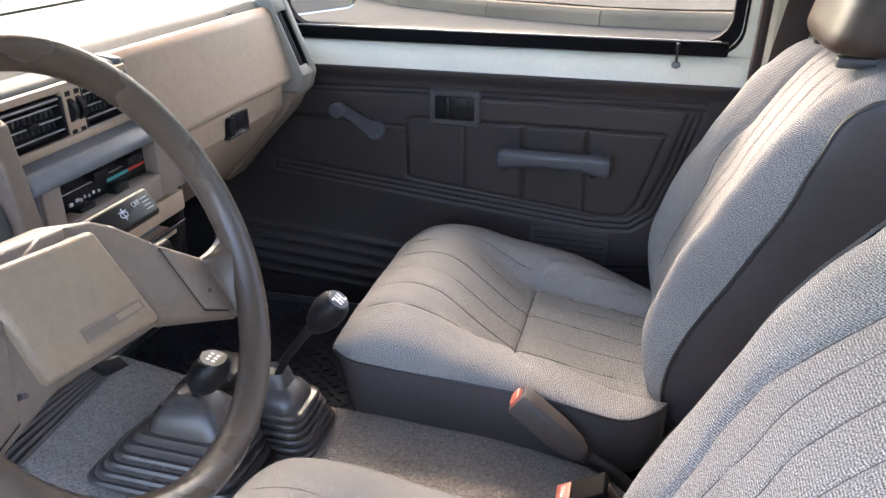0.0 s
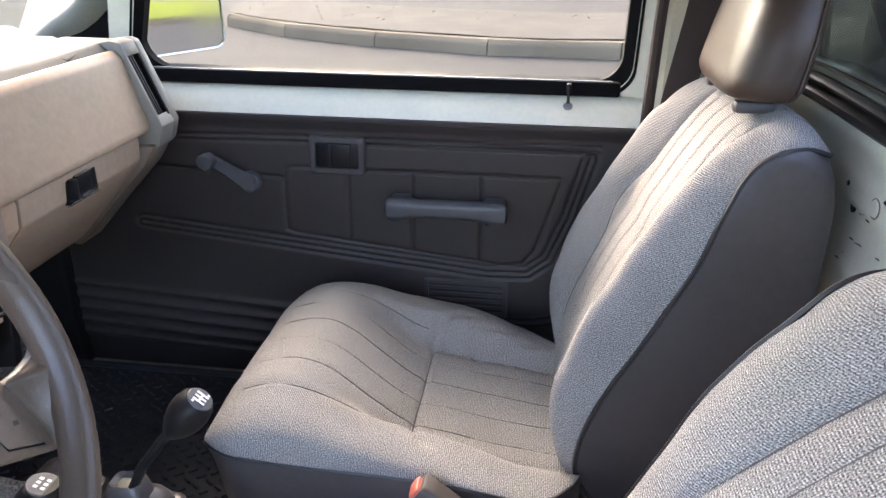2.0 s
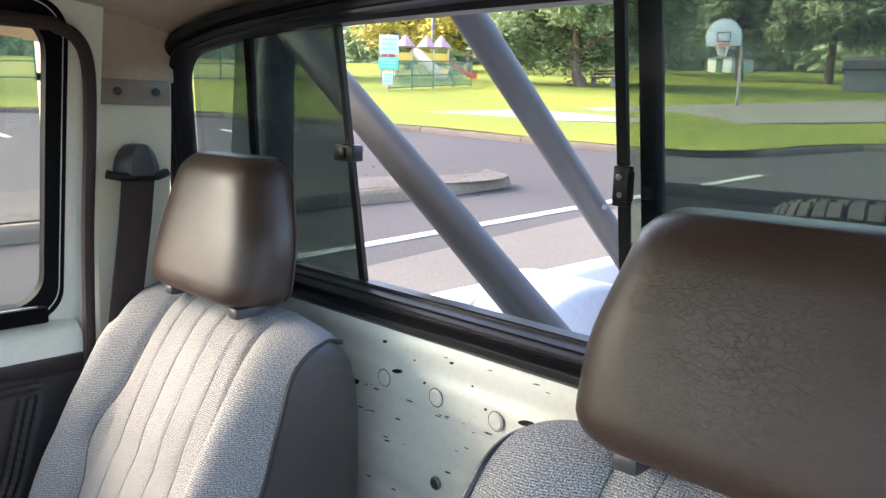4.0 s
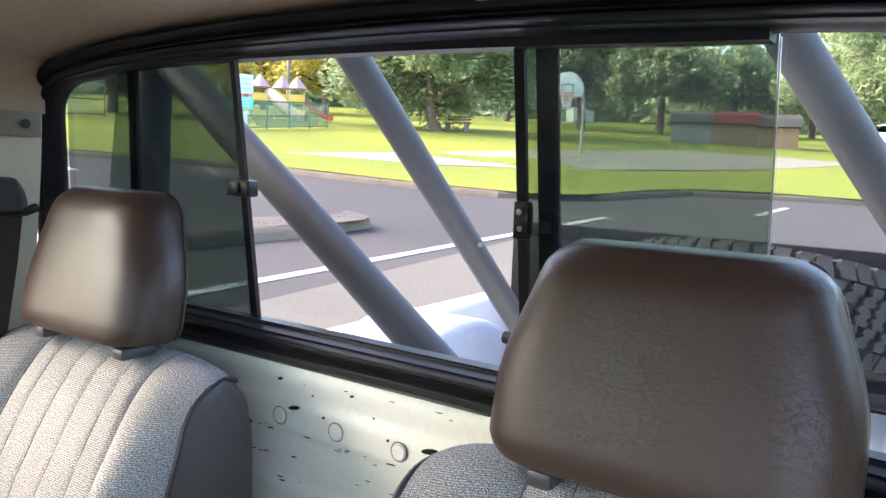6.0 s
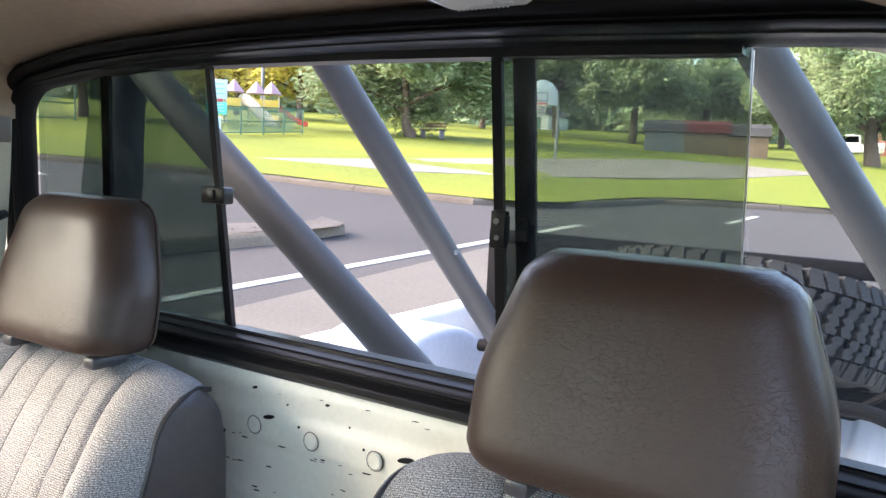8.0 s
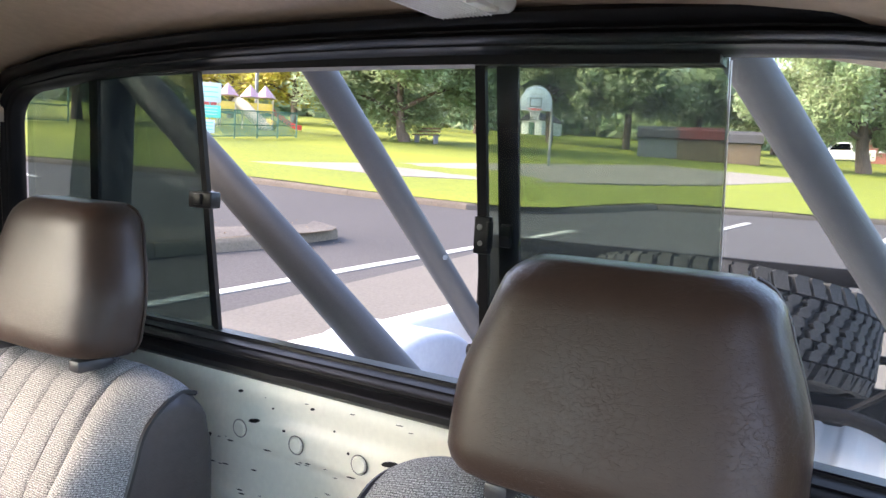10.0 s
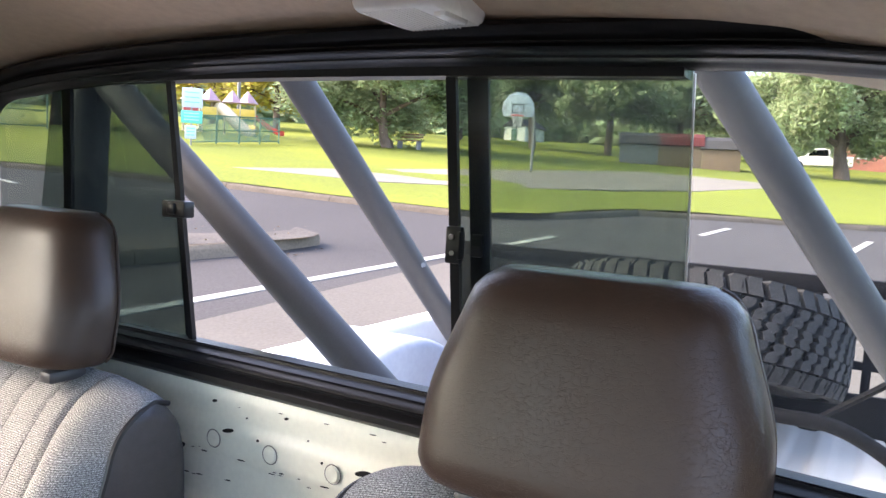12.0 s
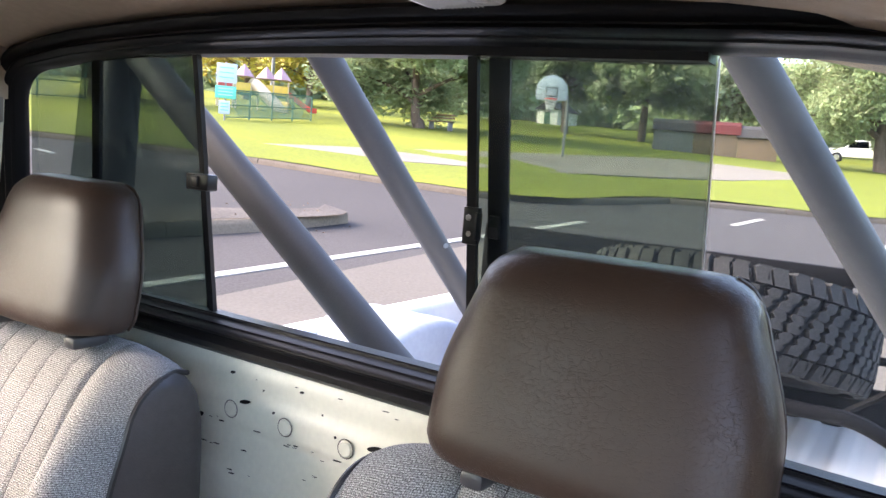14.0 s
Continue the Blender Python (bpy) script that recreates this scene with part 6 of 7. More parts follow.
stripe((2.0, 4.55), (11.2, 3.87), 0.13)
for a, b in (((-0.53, 17.3), (-0.5, 23.2)), ((2.13, 15.5), (2.2, 20.7)), ((4.33, 14.4), (4.55, 19.0)), ((8.0, 13.0), (8.1, 13.7)), ((9.8, 15.4), (9.9, 16.8)), ((-3.2, 18.6), (-3.1, 25.0)),
             ((13.9, 2.2), (15.6, 2.05)), ((13.6, -0.05), (16.4, -0.35)), ((6.6, 14.0), (6.9, 17.2))):
    stripe(a, b, 0.12)


def resample(pts, step):
    p = curve_pts([(a, b, 0) for a, b in pts], 12)
    out, acc = [p[0]], 0.0
    for a, b in zip(p, p[1:]):
        acc += (b - a).length
        if acc >= step:
            out.append(b)
            acc = 0.0
    return [(q.x, q.y) for q in out]


def kerb_stone(a, b, h, w, parent, toward, mat):
    """One kerb stone between two plan points, with a rounded arris and a narrow joint."""
    a, b = Vector(a), Vector(b)
    d = (b - a).normalized()
    n = Vector((-d.y, d.x))
    if n.dot(Vector(toward)) < 0:
        n = -n
    a, b = a + d * 0.006, b - d * 0.006
    prof = [(0.0, -0.1), (0.008, h * 0.6), (0.02, h - 0.03), (0.05, h), (w, h + 0.004), (w, -0.1)]
    rings = []
    for q in (a, b):
        rings.append([(q.x + n.x * o, q.y + n.y * o, ground_z(q.x, q.y) + z) for o, z in prof])
    return part("kerb_stone", loft(rings), mat, parent)


ISLAND = [(-3.6, 10.2), (-3.9, 9.5), (-3.45, 8.75), (-1.9, 7.65), (0.13, 6.68), (1.1, 6.45), (3.2, 6.12), (5.4, 5.80), (7.1, 5.38), (7.55, 5.55), (7.6, 6.0)]
isl = root("traffic_island", (2, 7, 0.4), "raised concrete parking island with a rough kerb and leaf litter", "traffic island", "", "structure")
pts = resample(ISLAND, 1.25)
for a, b in zip(pts, pts[1:]):
    kerb_stone(a, b, 0.15, 0.18, isl, (0.2, 1.0), CONCRETE)
top = resample(ISLAND, 0.3)
LITTER = material("leaf_litter_concrete", (0.085, 0.077, 0.070), 0.95, vary=0.35, scale=2.2, grain=26, bump=0.7, depth=0.012, spec=0.08)
part("top", loft([[(x + dx * k, y + dy * k, ground_z(x + dx * k, y + dy * k) + 0.148 + 0.02 * math.sin(min(1, k) * 3.1) + 0.006 * noise.noise((x * 3, y * 3 + k, 0))) for k in [q * (1 - 0.72 * smoothstep(2.5, 7.3, x)) for q in (0.15, 0.4, 0.8, 1.3, 1.7)]] for x, y in top for dx, dy in ((0.12, 1.0),)], False, False), LITTER, isl, "brown dusty island top")
leaf_geo = []
rs = random.Random(5)
for k in range(240):
    q = top[rs.randrange(len(top))]
    u = rs.uniform(-0.25, 1.6)
    x, y = q[0] + 0.12 * u + rs.uniform(-0.2, 0.2), q[1] + u
    z = ground_z(x, y) + (0.165 if u > 0.12 else 0.008)
    s, a = rs.uniform(0.010, 0.024), rs.uniform(0, 6.3)
    c, w = math.cos(a) * s, math.sin(a) * s
    leaf_geo.append(([(x - c, y - w, z), (x + w * 0.5, y - c * 0.5, z + 0.012), (x + c, y + w, z + 0.004), (x - w * 0.5, y + c * 0.5, z + 0.010)], [(0, 1, 2, 3)]))
LEAFBROWN = material("dry_leaf", (0.12, 0.08, 0.045), 0.9, vary=0.4, scale=8, grain=40, bump=0)
tagged(part("fallen_leaves", join(*leaf_geo), LEAFBROWN, isl, "dry brown leaves"), kind="stuff")

# stretched noise paints sunlit and tree-shaded bands into the grass colour
GRASS = material("lawn", (0.148, 0.160, 0.022), 0.95, shade_tone=(0.078, 0.104, 0.026), vary=0.35, scale=0.14, grain=18, bump=0.8, depth=0.03, stretch=(1, 0.45, 1), spec=0.08)
EDGE = [(-60, 62), (-12, 33), (-2.8, 25.7), (1.7, 22.8), (6, 19.9), (9.2, 16.4), (11.1, 11.4), (11.5, 8.1), (12.0, 5.7), (12.9, 4.85), (15.2, 4.3), (16.8, 3.15), (17.8, 0.95), (19.3, -0.8), (26, -7), (60, -40)]
edge = resample(EDGE, 0.8)
lawn_rows = []
for x, y in edge:
    row = []
    for k in (0.12, 0.4, 1, 2, 3.5, 5.5, 8, 11, 15, 20, 27, 36, 50, 70, 100, 150, 240, 420):
        X, Y = x + 0.76 * k, y + 0.65 * k
        row.append((X, Y, ground_z(X, Y) + 0.125 + 0.05 * noise.noise((X * 0.25, Y * 0.25, 0)) * min(1, k)))
    lawn_rows.append(row)
alone("lawn", loft(lawn_rows, False, False), GRASS, "mown green park lawn with sun and shade bands in its colour", "lawn", "structure")
kl = root("kerb", (12, 8, 1.0), "low weathered concrete kerb along the lawn", "kerb", "", "structure")
kp = [q for q in resample(EDGE, 2.4) if -14 < q[0] < 27]
for a, b in zip(kp, kp[1:]):
    kerb_stone(a, b, 0.115, 0.11, kl, (0.76, 0.65), KERB)
COURT = material("pale_concrete", (0.17, 0.155, 0.135), 0.9, vary=0.15, scale=0.5, grain=30, bump=0.3, depth=0.005, spec=0.08)
cr = [(14.0, 13.9), (17.4, 12.9), (22.5, 12.0), (34, 9.0), (34, 2.5), (24, 4.5), (17.6, 7.6), (15.0, 10.0)]
alone("court", prism(cr, lambda a, b, t: (a, b, ground_z(a, b) + (0.138 if t else 0.02))), COURT, "pale concrete ball court on the lawn", "paved court", "structure", smooth=False)

# ---- trees ----


def leaf_material(name, color):
    m = bpy.data.materials.new(name)
    m.use_nodes = True
    n, l = m.node_tree.nodes, m.node_tree.links
    b = n["Principled BSDF"]
    geo = n.new("ShaderNodeNewGeometry")
    mr = n.new("ShaderNodeMapRange")
    mr.inputs["To Min"].default_value, mr.inputs["To Max"].default_value = 0.72, 1.3
    l.new(geo.outputs["Random Per Island"], mr.inputs["Value"])
    hs = n.new("ShaderNodeHueSaturation")
    hs.inputs["Color"].default_value = (*color, 1)
    l.new(mr.outputs["Result"], hs.inputs["Value"])
    h2 = n.new("ShaderNodeMapRange")
    h2.inputs["To Min"].default_value, h2.inputs["To Max"].default_value = 0.47, 0.52
    l.new(geo.outputs["Random Per Island"], h2.inputs["Value"])
    l.new(h2.outputs["Result"], hs.inputs["Hue"])
    l.new(hs.outputs["Color"], b.inputs["Base Color"])
    b.inputs["Roughness"].default_value = 0.6
    tr = n.new("ShaderNodeBsdfTranslucent")
    l.new(hs.outputs["Color"], tr.inputs["Color"])
    mx = n.new("ShaderNodeMixShader")
    mx.inputs["Fac"].default_value = 0.4
    l.new(b.outputs["BSDF"], mx.inputs[1])
    l.new(tr.outputs["BSDF"], mx.inputs[2])
    l.new(mx.outputs["Shader"], n["Material Output"].inputs["Surface"])
    return m


GREEN = leaf_material("green_leaves", (0.26, 0.33, 0.165))
OLIVE = leaf_material("yellow_green_leaves", (0.36, 0.33, 0.055))
DEEP = leaf_material("dark_green_leaves", (0.21, 0.265, 0.145))


def tree(x, y, height, spread, clear, mat, leaves, size, seed, label, trunk=0.35):
    """Tapered trunk with limbs; a crown of leaf clumps round the limb ends."""
    r = random.Random(seed)
    z0 = ground_z(x, y)
    t = root("tree", (x, y, z0), label, "tree", "park trees")
    lean = (r.uniform(-0.3, 0.3), r.uniform(-0.3, 0.3))
    limbs = [tube(curve_pts([(x, y, z0 - 0.2), (x + lean[0] * 0.2, y + lean[1] * 0.2, z0 + 0.4), (x + lean[0], y + lean[1], z0 + clear * 1.3), (x + lean[0] * 2, y + lean[1] * 2, z0 + height * 0.85)], 4),
                  [trunk * 1.7, trunk * 1.25, trunk * 1.05, trunk, trunk, trunk * 0.95, trunk * 0.9, trunk * 0.8, trunk * 0.7, trunk * 0.5, trunk * 0.3, trunk * 0.15, 0.03], 9)]
    clumps = []
    n = 15
    for i in range(n):
        a = i * 2.4 + r.uniform(-0.4, 0.4)
        f = i / (n - 1)
        zs = z0 + clear + (height * 0.62 - clear) * f
        reach = spread * (0.55 + 0.45 * math.sin(math.pi * (0.15 + 0.75 * f))) * r.uniform(0.75, 1.05)
        tip = (x + lean[0] + math.cos(a) * reach, y + lean[1] + math.sin(a) * reach, zs + height * (0.10 + 0.16 * f) - 0.06 * reach * (1 - f))
        st = (x + lean[0], y + lean[1], zs)
        mid = tuple((p + q) / 2 + (0, 0, 0.06 * height)[j] for j, (p, q) in enumerate(zip(st, tip)))
        limbs.append(tube(curve_pts([st, mid, tip], 3), [trunk * 0.42, trunk * 0.36, trunk * 0.3, trunk * 0.24, trunk * 0.17, trunk * 0.1, 0.03], 6))
        for k in range(5):
            q = 0.45 + 0.14 * k
            c = [st[j] + (tip[j] - st[j]) * q for j in range(3)]
            clumps.append((c[0] + r.gauss(0, spread * 0.12), c[1] + r.gauss(0, spread * 0.12), c[2] + r.uniform(-0.05, 0.16) * height * 0.5, spread * r.uniform(0.16, 0.30)))
    for k in range(10):
        clumps.append((x + r.gauss(0, spread * 0.35), y + r.gauss(0, spread * 0.35), z0 + height * r.uniform(0.7, 0.97), spread * r.uniform(0.18, 0.3)))
    part("trunk", join(*limbs), BARK, t, "brown bark trunk and limbs")
    v, f = [], []
    for i in range(leaves):
        c = clumps[r.randrange(len(clumps))]
        d = Vector((r.gauss(0, 1), r.gauss(0, 1), r.gauss(0, 0.75))).normalized() * c[3] * r.random() ** 0.4
        p = Vector(c[:3]) + d
        a = Vector((r.gauss(0, 1), r.gauss(0, 1), r.gauss(0, 0.7))).normalized()
        b = a.orthogonal().normalized()
        s = size * r.uniform(0.6, 1.3)
        k = len(v)
        v += [tuple(p - a * s), tuple(p + b * s * 0.45), tuple(p + a * s), tuple(p - b * s * 0.45)]
        f.append((k, k + 1, k + 2, k + 3))
    me = bpy.data.meshes.new("crown")
    me.from_pydata(v, [], f)
    me.materials.append(mat)
    cro = new("crown", me)
    cro.parent = t
    cro.matrix_parent_inverse = Matrix.Translation(-Vector(t.location))
    return t


def polar(az, dist):
    """A plan place seen from the cab at that bearing from the rear axis."""
    return 0.09 + dist * math.cos(radians(az)), -0.6 + dist * math.sin(radians(az))


big = tree(*polar(34.8, 41), 10.5, 6.2, 1.0, GREEN, 80000, 0.15, 1, "large spreading green shade tree on the lawn", 0.33)
tree(*polar(2.9, 47), 10.0, 5.6, 1.6, GREEN, 80000, 0.15, 2, "green shade tree with a leaning trunk near the road", 0.42)
tree(*polar(85.7, 33), 9, 4.5, 2.6, GREEN, 6000, 0.25, 3, "green tree on the lawn beyond the stalls", 0.3)
tree(*polar(84.0, 44), 10, 5, 2.4, DEEP, 6000, 0.28, 4, "dark green tree beyond the fence", 0.3)
tree(*polar(57.5, 44), 8, 4.2, 1.2, DEEP, 7000, 0.26, 5, "dense dark green tree beside the fence", 0.3)
tree(*polar(43.0, 62), 11, 5.5, 1.8, OLIVE, 9000, 0.30, 6, "yellow-green tree behind the playground", 0.3)
tree(*polar(47.5, 70), 12, 6, 1.8, OLIVE, 8000, 0.32, 7, "yellow-green tree behind the playground", 0.3)
tree(*polar(24.0, 62), 7.2, 4.8, 3.2, DEEP, 9000, 0.30, 8, "dark green park tree with a bare lower trunk", 0.32)
tree(*polar(18.5, 58), 6.8, 4.6, 3.0, DEEP, 9000, 0.30, 9, "dark green park tree with a bare lower trunk", 0.30)
tree(*polar(29.5, 75), 9, 6, 3.0, GREEN, 8000, 0.32, 10, "green park tree at the back of the lawn", 0.32)
tree(*polar(13.5, 72), 7.4, 5.4, 3.0, DEEP, 8000, 0.32, 11, "dark green park tree behind the sheds", 0.32)
tree(*polar(8.5, 80), 8.0, 6.0, 2.4, GREEN, 8000, 0.34, 12, "green park tree behind the sheds", 0.32)
tree(*polar(-2.0, 60), 12, 6, 2.4, GREEN, 8000, 0.32, 13, "green park tree beside the road", 0.32)
tree(*polar(38.5, 85), 14, 7, 2.0, GREEN, 8000, 0.36, 14, "green park tree at the back of the lawn", 0.34)
# the far wood, one belt of leaf clumps
rw = random.Random(77)
v, f = [], []
for i in range(60000):
    az = rw.uniform(-25, 150)
    d = 105 + 30 * rw.random() + 8 * math.sin(az * 0.35)
    top_h = 8.6 + 3 * noise.noise((az * 0.16, 0, 4.2)) + 2.2 * noise.noise((az * 0.7, 2, 1.2))
    x, y = polar(az, d)
    z = ground_z(x, y) + top_h * rw.random() ** 1.25
    a = Vector((rw.gauss(0, 1), rw.gauss(0, 1), rw.gauss(0, 0.7))).normalized()
    b = a.orthogonal().normalized()
    s = rw.uniform(0.6, 1.3)
    k = len(v)
    p = Vector((x, y, z))
    v += [tuple(p - a * s), tuple(p + b * s * 0.5), tuple(p + a * s), tuple(p - b * s * 0.5)]
    f.append((k, k + 1, k + 2, k + 3))
for i in range(26000):
    # unseen nearer belt in front of the truck and on its driver side, added to block low sky light
    az = rw.uniform(150, 335)
    d = 26 + 10 * rw.random()
    x, y = polar(az, d)
    z = ground_z(x, y) + (4.6 + 1.5 * noise.noise((az * 0.2, 5, 4.2))) * rw.random() ** 0.9
    a = Vector((rw.gauss(0, 1), rw.gauss(0, 1), rw.gauss(0, 0.7))).normalized()
    b = a.orthogonal().normalized()
    s = rw.uniform(0.5, 0.9)
    k = len(v)
    p = Vector((x, y, z))
    v += [tuple(p - a * s), tuple(p + b * s * 0.5), tuple(p + a * s), tuple(p - b * s * 0.5)]
    f.append((k, k + 1, k + 2, k + 3))
me = bpy.data.meshes.new("far_wood")
me.from_pydata(v, [], f)
me.materials.append(GREEN)
tagged(new("far_wood", me), "distant belt of green woodland, plus an unseen nearer belt added to dim the cab", "woodland", "", "stuff")

# ---- things in the park ----
POLE = material("galvanised_pole", (0.22, 0.22, 0.22), 0.4, metal=0.6, vary=0.1, bump=0.1)
GREENP = material("green_fence_paint", (0.045, 0.12, 0.085), 0.6, vary=0.15, bump=0.1)
PURPLE = material("purple_plastic", (0.40, 0.26, 0.33), 0.5, vary=0.1, bump=0.05)
YELLOW = material("yellow_plastic", (0.75, 0.52, 0.08), 0.4, vary=0.1, bump=0.05)
REDPL = material("red_plastic", (0.55, 0.06, 0.05), 0.4, vary=0.1, bump=0.05)
BEIGE = material("beige_plastic", (0.62, 0.52, 0.38), 0.5, vary=0.1, bump=0.05)
TEAL = material("teal_sign", (0.08, 0.45, 0.36), 0.5, vary=0.05, bump=0)
WOODP = material("shed_boards", (0.15, 0.105, 0.065), 0.85, vary=0.25, scale=4, grain=40, bump=0.4, depth=0.006)
GREYW = material("grey_shed_boards", (0.16, 0.16, 0.16), 0.85, vary=0.2, scale=4, grain=40, bump=0.4, depth=0.006)
ROOFR = material("red_roof", (0.10, 0.030, 0.030), 0.95, vary=0.2, bump=0.2, spec=0.05)
ROOFG = material("grey_roof", (0.060, 0.060, 0.064), 0.95, vary=0.2, bump=0.2, spec=0.05)
BRICK = material("brick_wall", (0.30, 0.12, 0.085), 0.9, vary=0.25, scale=1.2, grain=20, bump=0.4, depth=0.01)
SIGNW = material("pale_notice", (0.40, 0.46, 0.52), 0.5, vary=0.06, bump=0)
SCREEN = glass("dark_car_glass", (0.05, 0.06, 0.06), 0.05)


def at_el(az, el, dist):
    return 1.605 + dist * math.tan(radians(el))


# sign post with three boards
sx, sy = polar(48.9, 30)
sg = root("sign_post", (sx, sy, ground_z(sx, sy)), "park notice post with white and teal boards", "sign")
part("pole", tube([(sx, sy, ground_z(sx, sy) - 0.2), (sx, sy, at_el(0, 5.5, 30))], 0.03, 8), POLE, sg)
for a0, a1, e0, e1, m, lb in ((-0.75, 0.65, 4.15, 5.5, SIGNW, "white notice board"), (-0.75, 0.70, 3.05, 3.93, TEAL, "teal notice board"), (-0.35, 0.42, 1.96, 2.9, SIGNW, "small white notice board")):
    tx_, ty_ = -math.sin(radians(48.9)), math.cos(radians(48.9))
    w0, w1 = a0 * 30 * 0.01745, a1 * 30 * 0.01745
    z0_, z1_ = at_el(0, e0, 30), at_el(0, e1, 30)
    bd = part("board", prism([(w0, z0_), (w1, z0_), (w1, z1_), (w0, z1_)], lambda a, b, t: (sx + tx_ * a - 0.03 - 0.02 * t, sy + ty_ * a - 0.03 - 0.02 * t, b), 0.005), m, sg, lb)
    for k in range(3):
        zz = z1_ - (z1_ - z0_) * (0.25 + 0.25 * k)
        part("print_bar", prism([(w0 * 0.7, zz), (w1 * 0.7, zz), (w1 * 0.7, zz + 0.03), (w0 * 0.7, zz + 0.03)], lambda a, b, t: (sx + tx_ * a - 0.053 - 0.004 * t, sy + ty_ * a - 0.053 - 0.004 * t, b)), TEAL if m is SIGNW else SIGNW, bd)

# playground
px_, py_ = polar(46.5, 46)
pg = root("playground_tower", (px_, py_, ground_z(px_, py_)), "playground climbing frame with purple roofs and two slides", "playground")
tdir = Vector((-math.sin(radians(46.5)), math.cos(radians(46.5)), 0))
fdir = Vector((math.cos(radians(46.5)), math.sin(radians(46.5)), 0))
gz = ground_z(px_, py_)
PB = Vector((px_, py_, gz))
for off, roof in ((1.95, True), (0.95, True), (-0.30, True), (-1.15, True)):
    c = PB + tdir * off
    for sa in (-0.42, 0.42):
        for sb in (-0.42, 0.42):
            q = c + tdir * sa + fdir * sb
            part("post", tube([tuple(q), tuple(q + Vector((0, 0, 1.8)))], 0.05, 6), BEIGE, pg)
    part("deck", moved(box(-0.45, 0.45, -0.45, 0.45, 0.9, 1.0, 0.01), Matrix.Translation(c)), GREENP, pg)
    part("rail_panel", moved(box(-0.04, 0.0, -0.4, 0.4, 1.0, 1.55, 0.01), Matrix.Translation(c - fdir * 0.42) @ Matrix.Rotation(radians(46.5), 4, "Z")), REDPL if off > 1 else YELLOW, pg)
    rz = 1.80 + 0.12 * (off % 1)
    part("roof", loft([[tuple(c + tdir * (0.62 * k * math.cos(a)) + fdir * (0.62 * k * math.sin(a)) + Vector((0, 0, rz + (1 - k) * 0.75))) for a in lin(0, 2 * math.pi, 9)[:-1]] for k in (1.0, 0.72, 0.35, 0.03)]), PURPLE, pg, "purple hipped plastic roof", smooth=False)
sl = [PB + tdir * 0.45 + Vector((0, 0, 1.55)), PB + tdir * 0.1 - fdir * 0.5 + Vector((0, 0, 1.35)), PB - tdir * 0.5 - fdir * 1.0 + Vector((0, 0, 0.75)), PB - tdir * 1.15 - fdir * 1.3 + Vector((0, 0, 0.25)), PB - tdir * 1.6 - fdir * 1.4 + Vector((0, 0, 0.2))]
part("tube_slide", tube(curve_pts(sl, 6), 0.34, 12), BEIGE, pg, "cream tube slide")
part("slide_exit", tube([sl[3] + Vector((0.1, 0.1, 0.06)), sl[4]], 0.37, 12), YELLOW, pg, "yellow slide mouth")
rl = [PB - tdir * 1.5 + Vector((0, 0, 1.15)), PB - tdir * 2.1 - fdir * 0.4 + Vector((0, 0, 0.7)), PB - tdir * 2.8 - fdir * 0.8 + Vector((0, 0, 0.25)), PB - tdir * 3.2 - fdir * 0.9 + Vector((0, 0, 0.2))]
part("open_slide", loft([[tuple(p + fdir * a + Vector((0, 0, b))) for a, b in ((-0.3, 0.22), (-0.27, 0.0), (0.27, 0.0), (0.3, 0.22), (0.33, 0.22), (0.30, -0.05), (-0.30, -0.05), (-0.33, 0.22))] for p in curve_pts(rl, 5)]), REDPL, pg, "red open slide")
lp = polar(45.7, 52)
alone("lamp_post", tube([(lp[0], lp[1], ground_z(*lp) - 0.2), (lp[0], lp[1], ground_z(*lp) + 8)], 0.11, 8), POLE, "grey lamp post behind the playground", "lamp post")

# green mesh fence
def fence_run(a0, d0, a1, d1, h, panels, label):
    A, B = Vector((*polar(a0, d0), 0)), Vector((*polar(a1, d1), 0))
    fr = root("fence", (A.x, A.y, ground_z(A.x, A.y)), label, "fence", "park fences")
    base = lambda t: Vector(((A + (B - A) * t).x, (A + (B - A) * t).y, ground_z((A + (B - A) * t).x, (A + (B - A) * t).y) + 0.12))
    for i in range(panels + 1):
        p = base(i / panels)
        part("post", tube([tuple(p - Vector((0, 0, 0.2))), tuple(p + Vector((0, 0, h)))], 0.035, 6), GREENP, fr)
    for z in (0.12, h * 0.5, h):
        part("rail", tube([tuple(base(t) + Vector((0, 0, z))) for t in lin(0, 1, panels + 1)], 0.025, 6), GREENP, fr)
    wires = []
    n = panels * 22
    for i in range(n):
        for s in (1, -1):
            t0 = i / n
            t1 = t0 + s * h / (B - A).length * 0.8
            if 0 <= t1 <= 1:
                wires.append(tube([tuple(base(t0) + Vector((0, 0, 0.1))), tuple(base(t1) + Vector((0, 0, h)))], 0.008, 3))
    tagged(part("wire_mesh", join(*wires), GREENP, fr, "green chain-link mesh"), kind="stuff")


fence_run(48.9, 30.5, 42.8, 36, 1.15, 4, "low green chain-link fence before the playground")
fence_run(92, 40, 58, 38, 1.6, 12, "green chain-link fence along the far lawn")

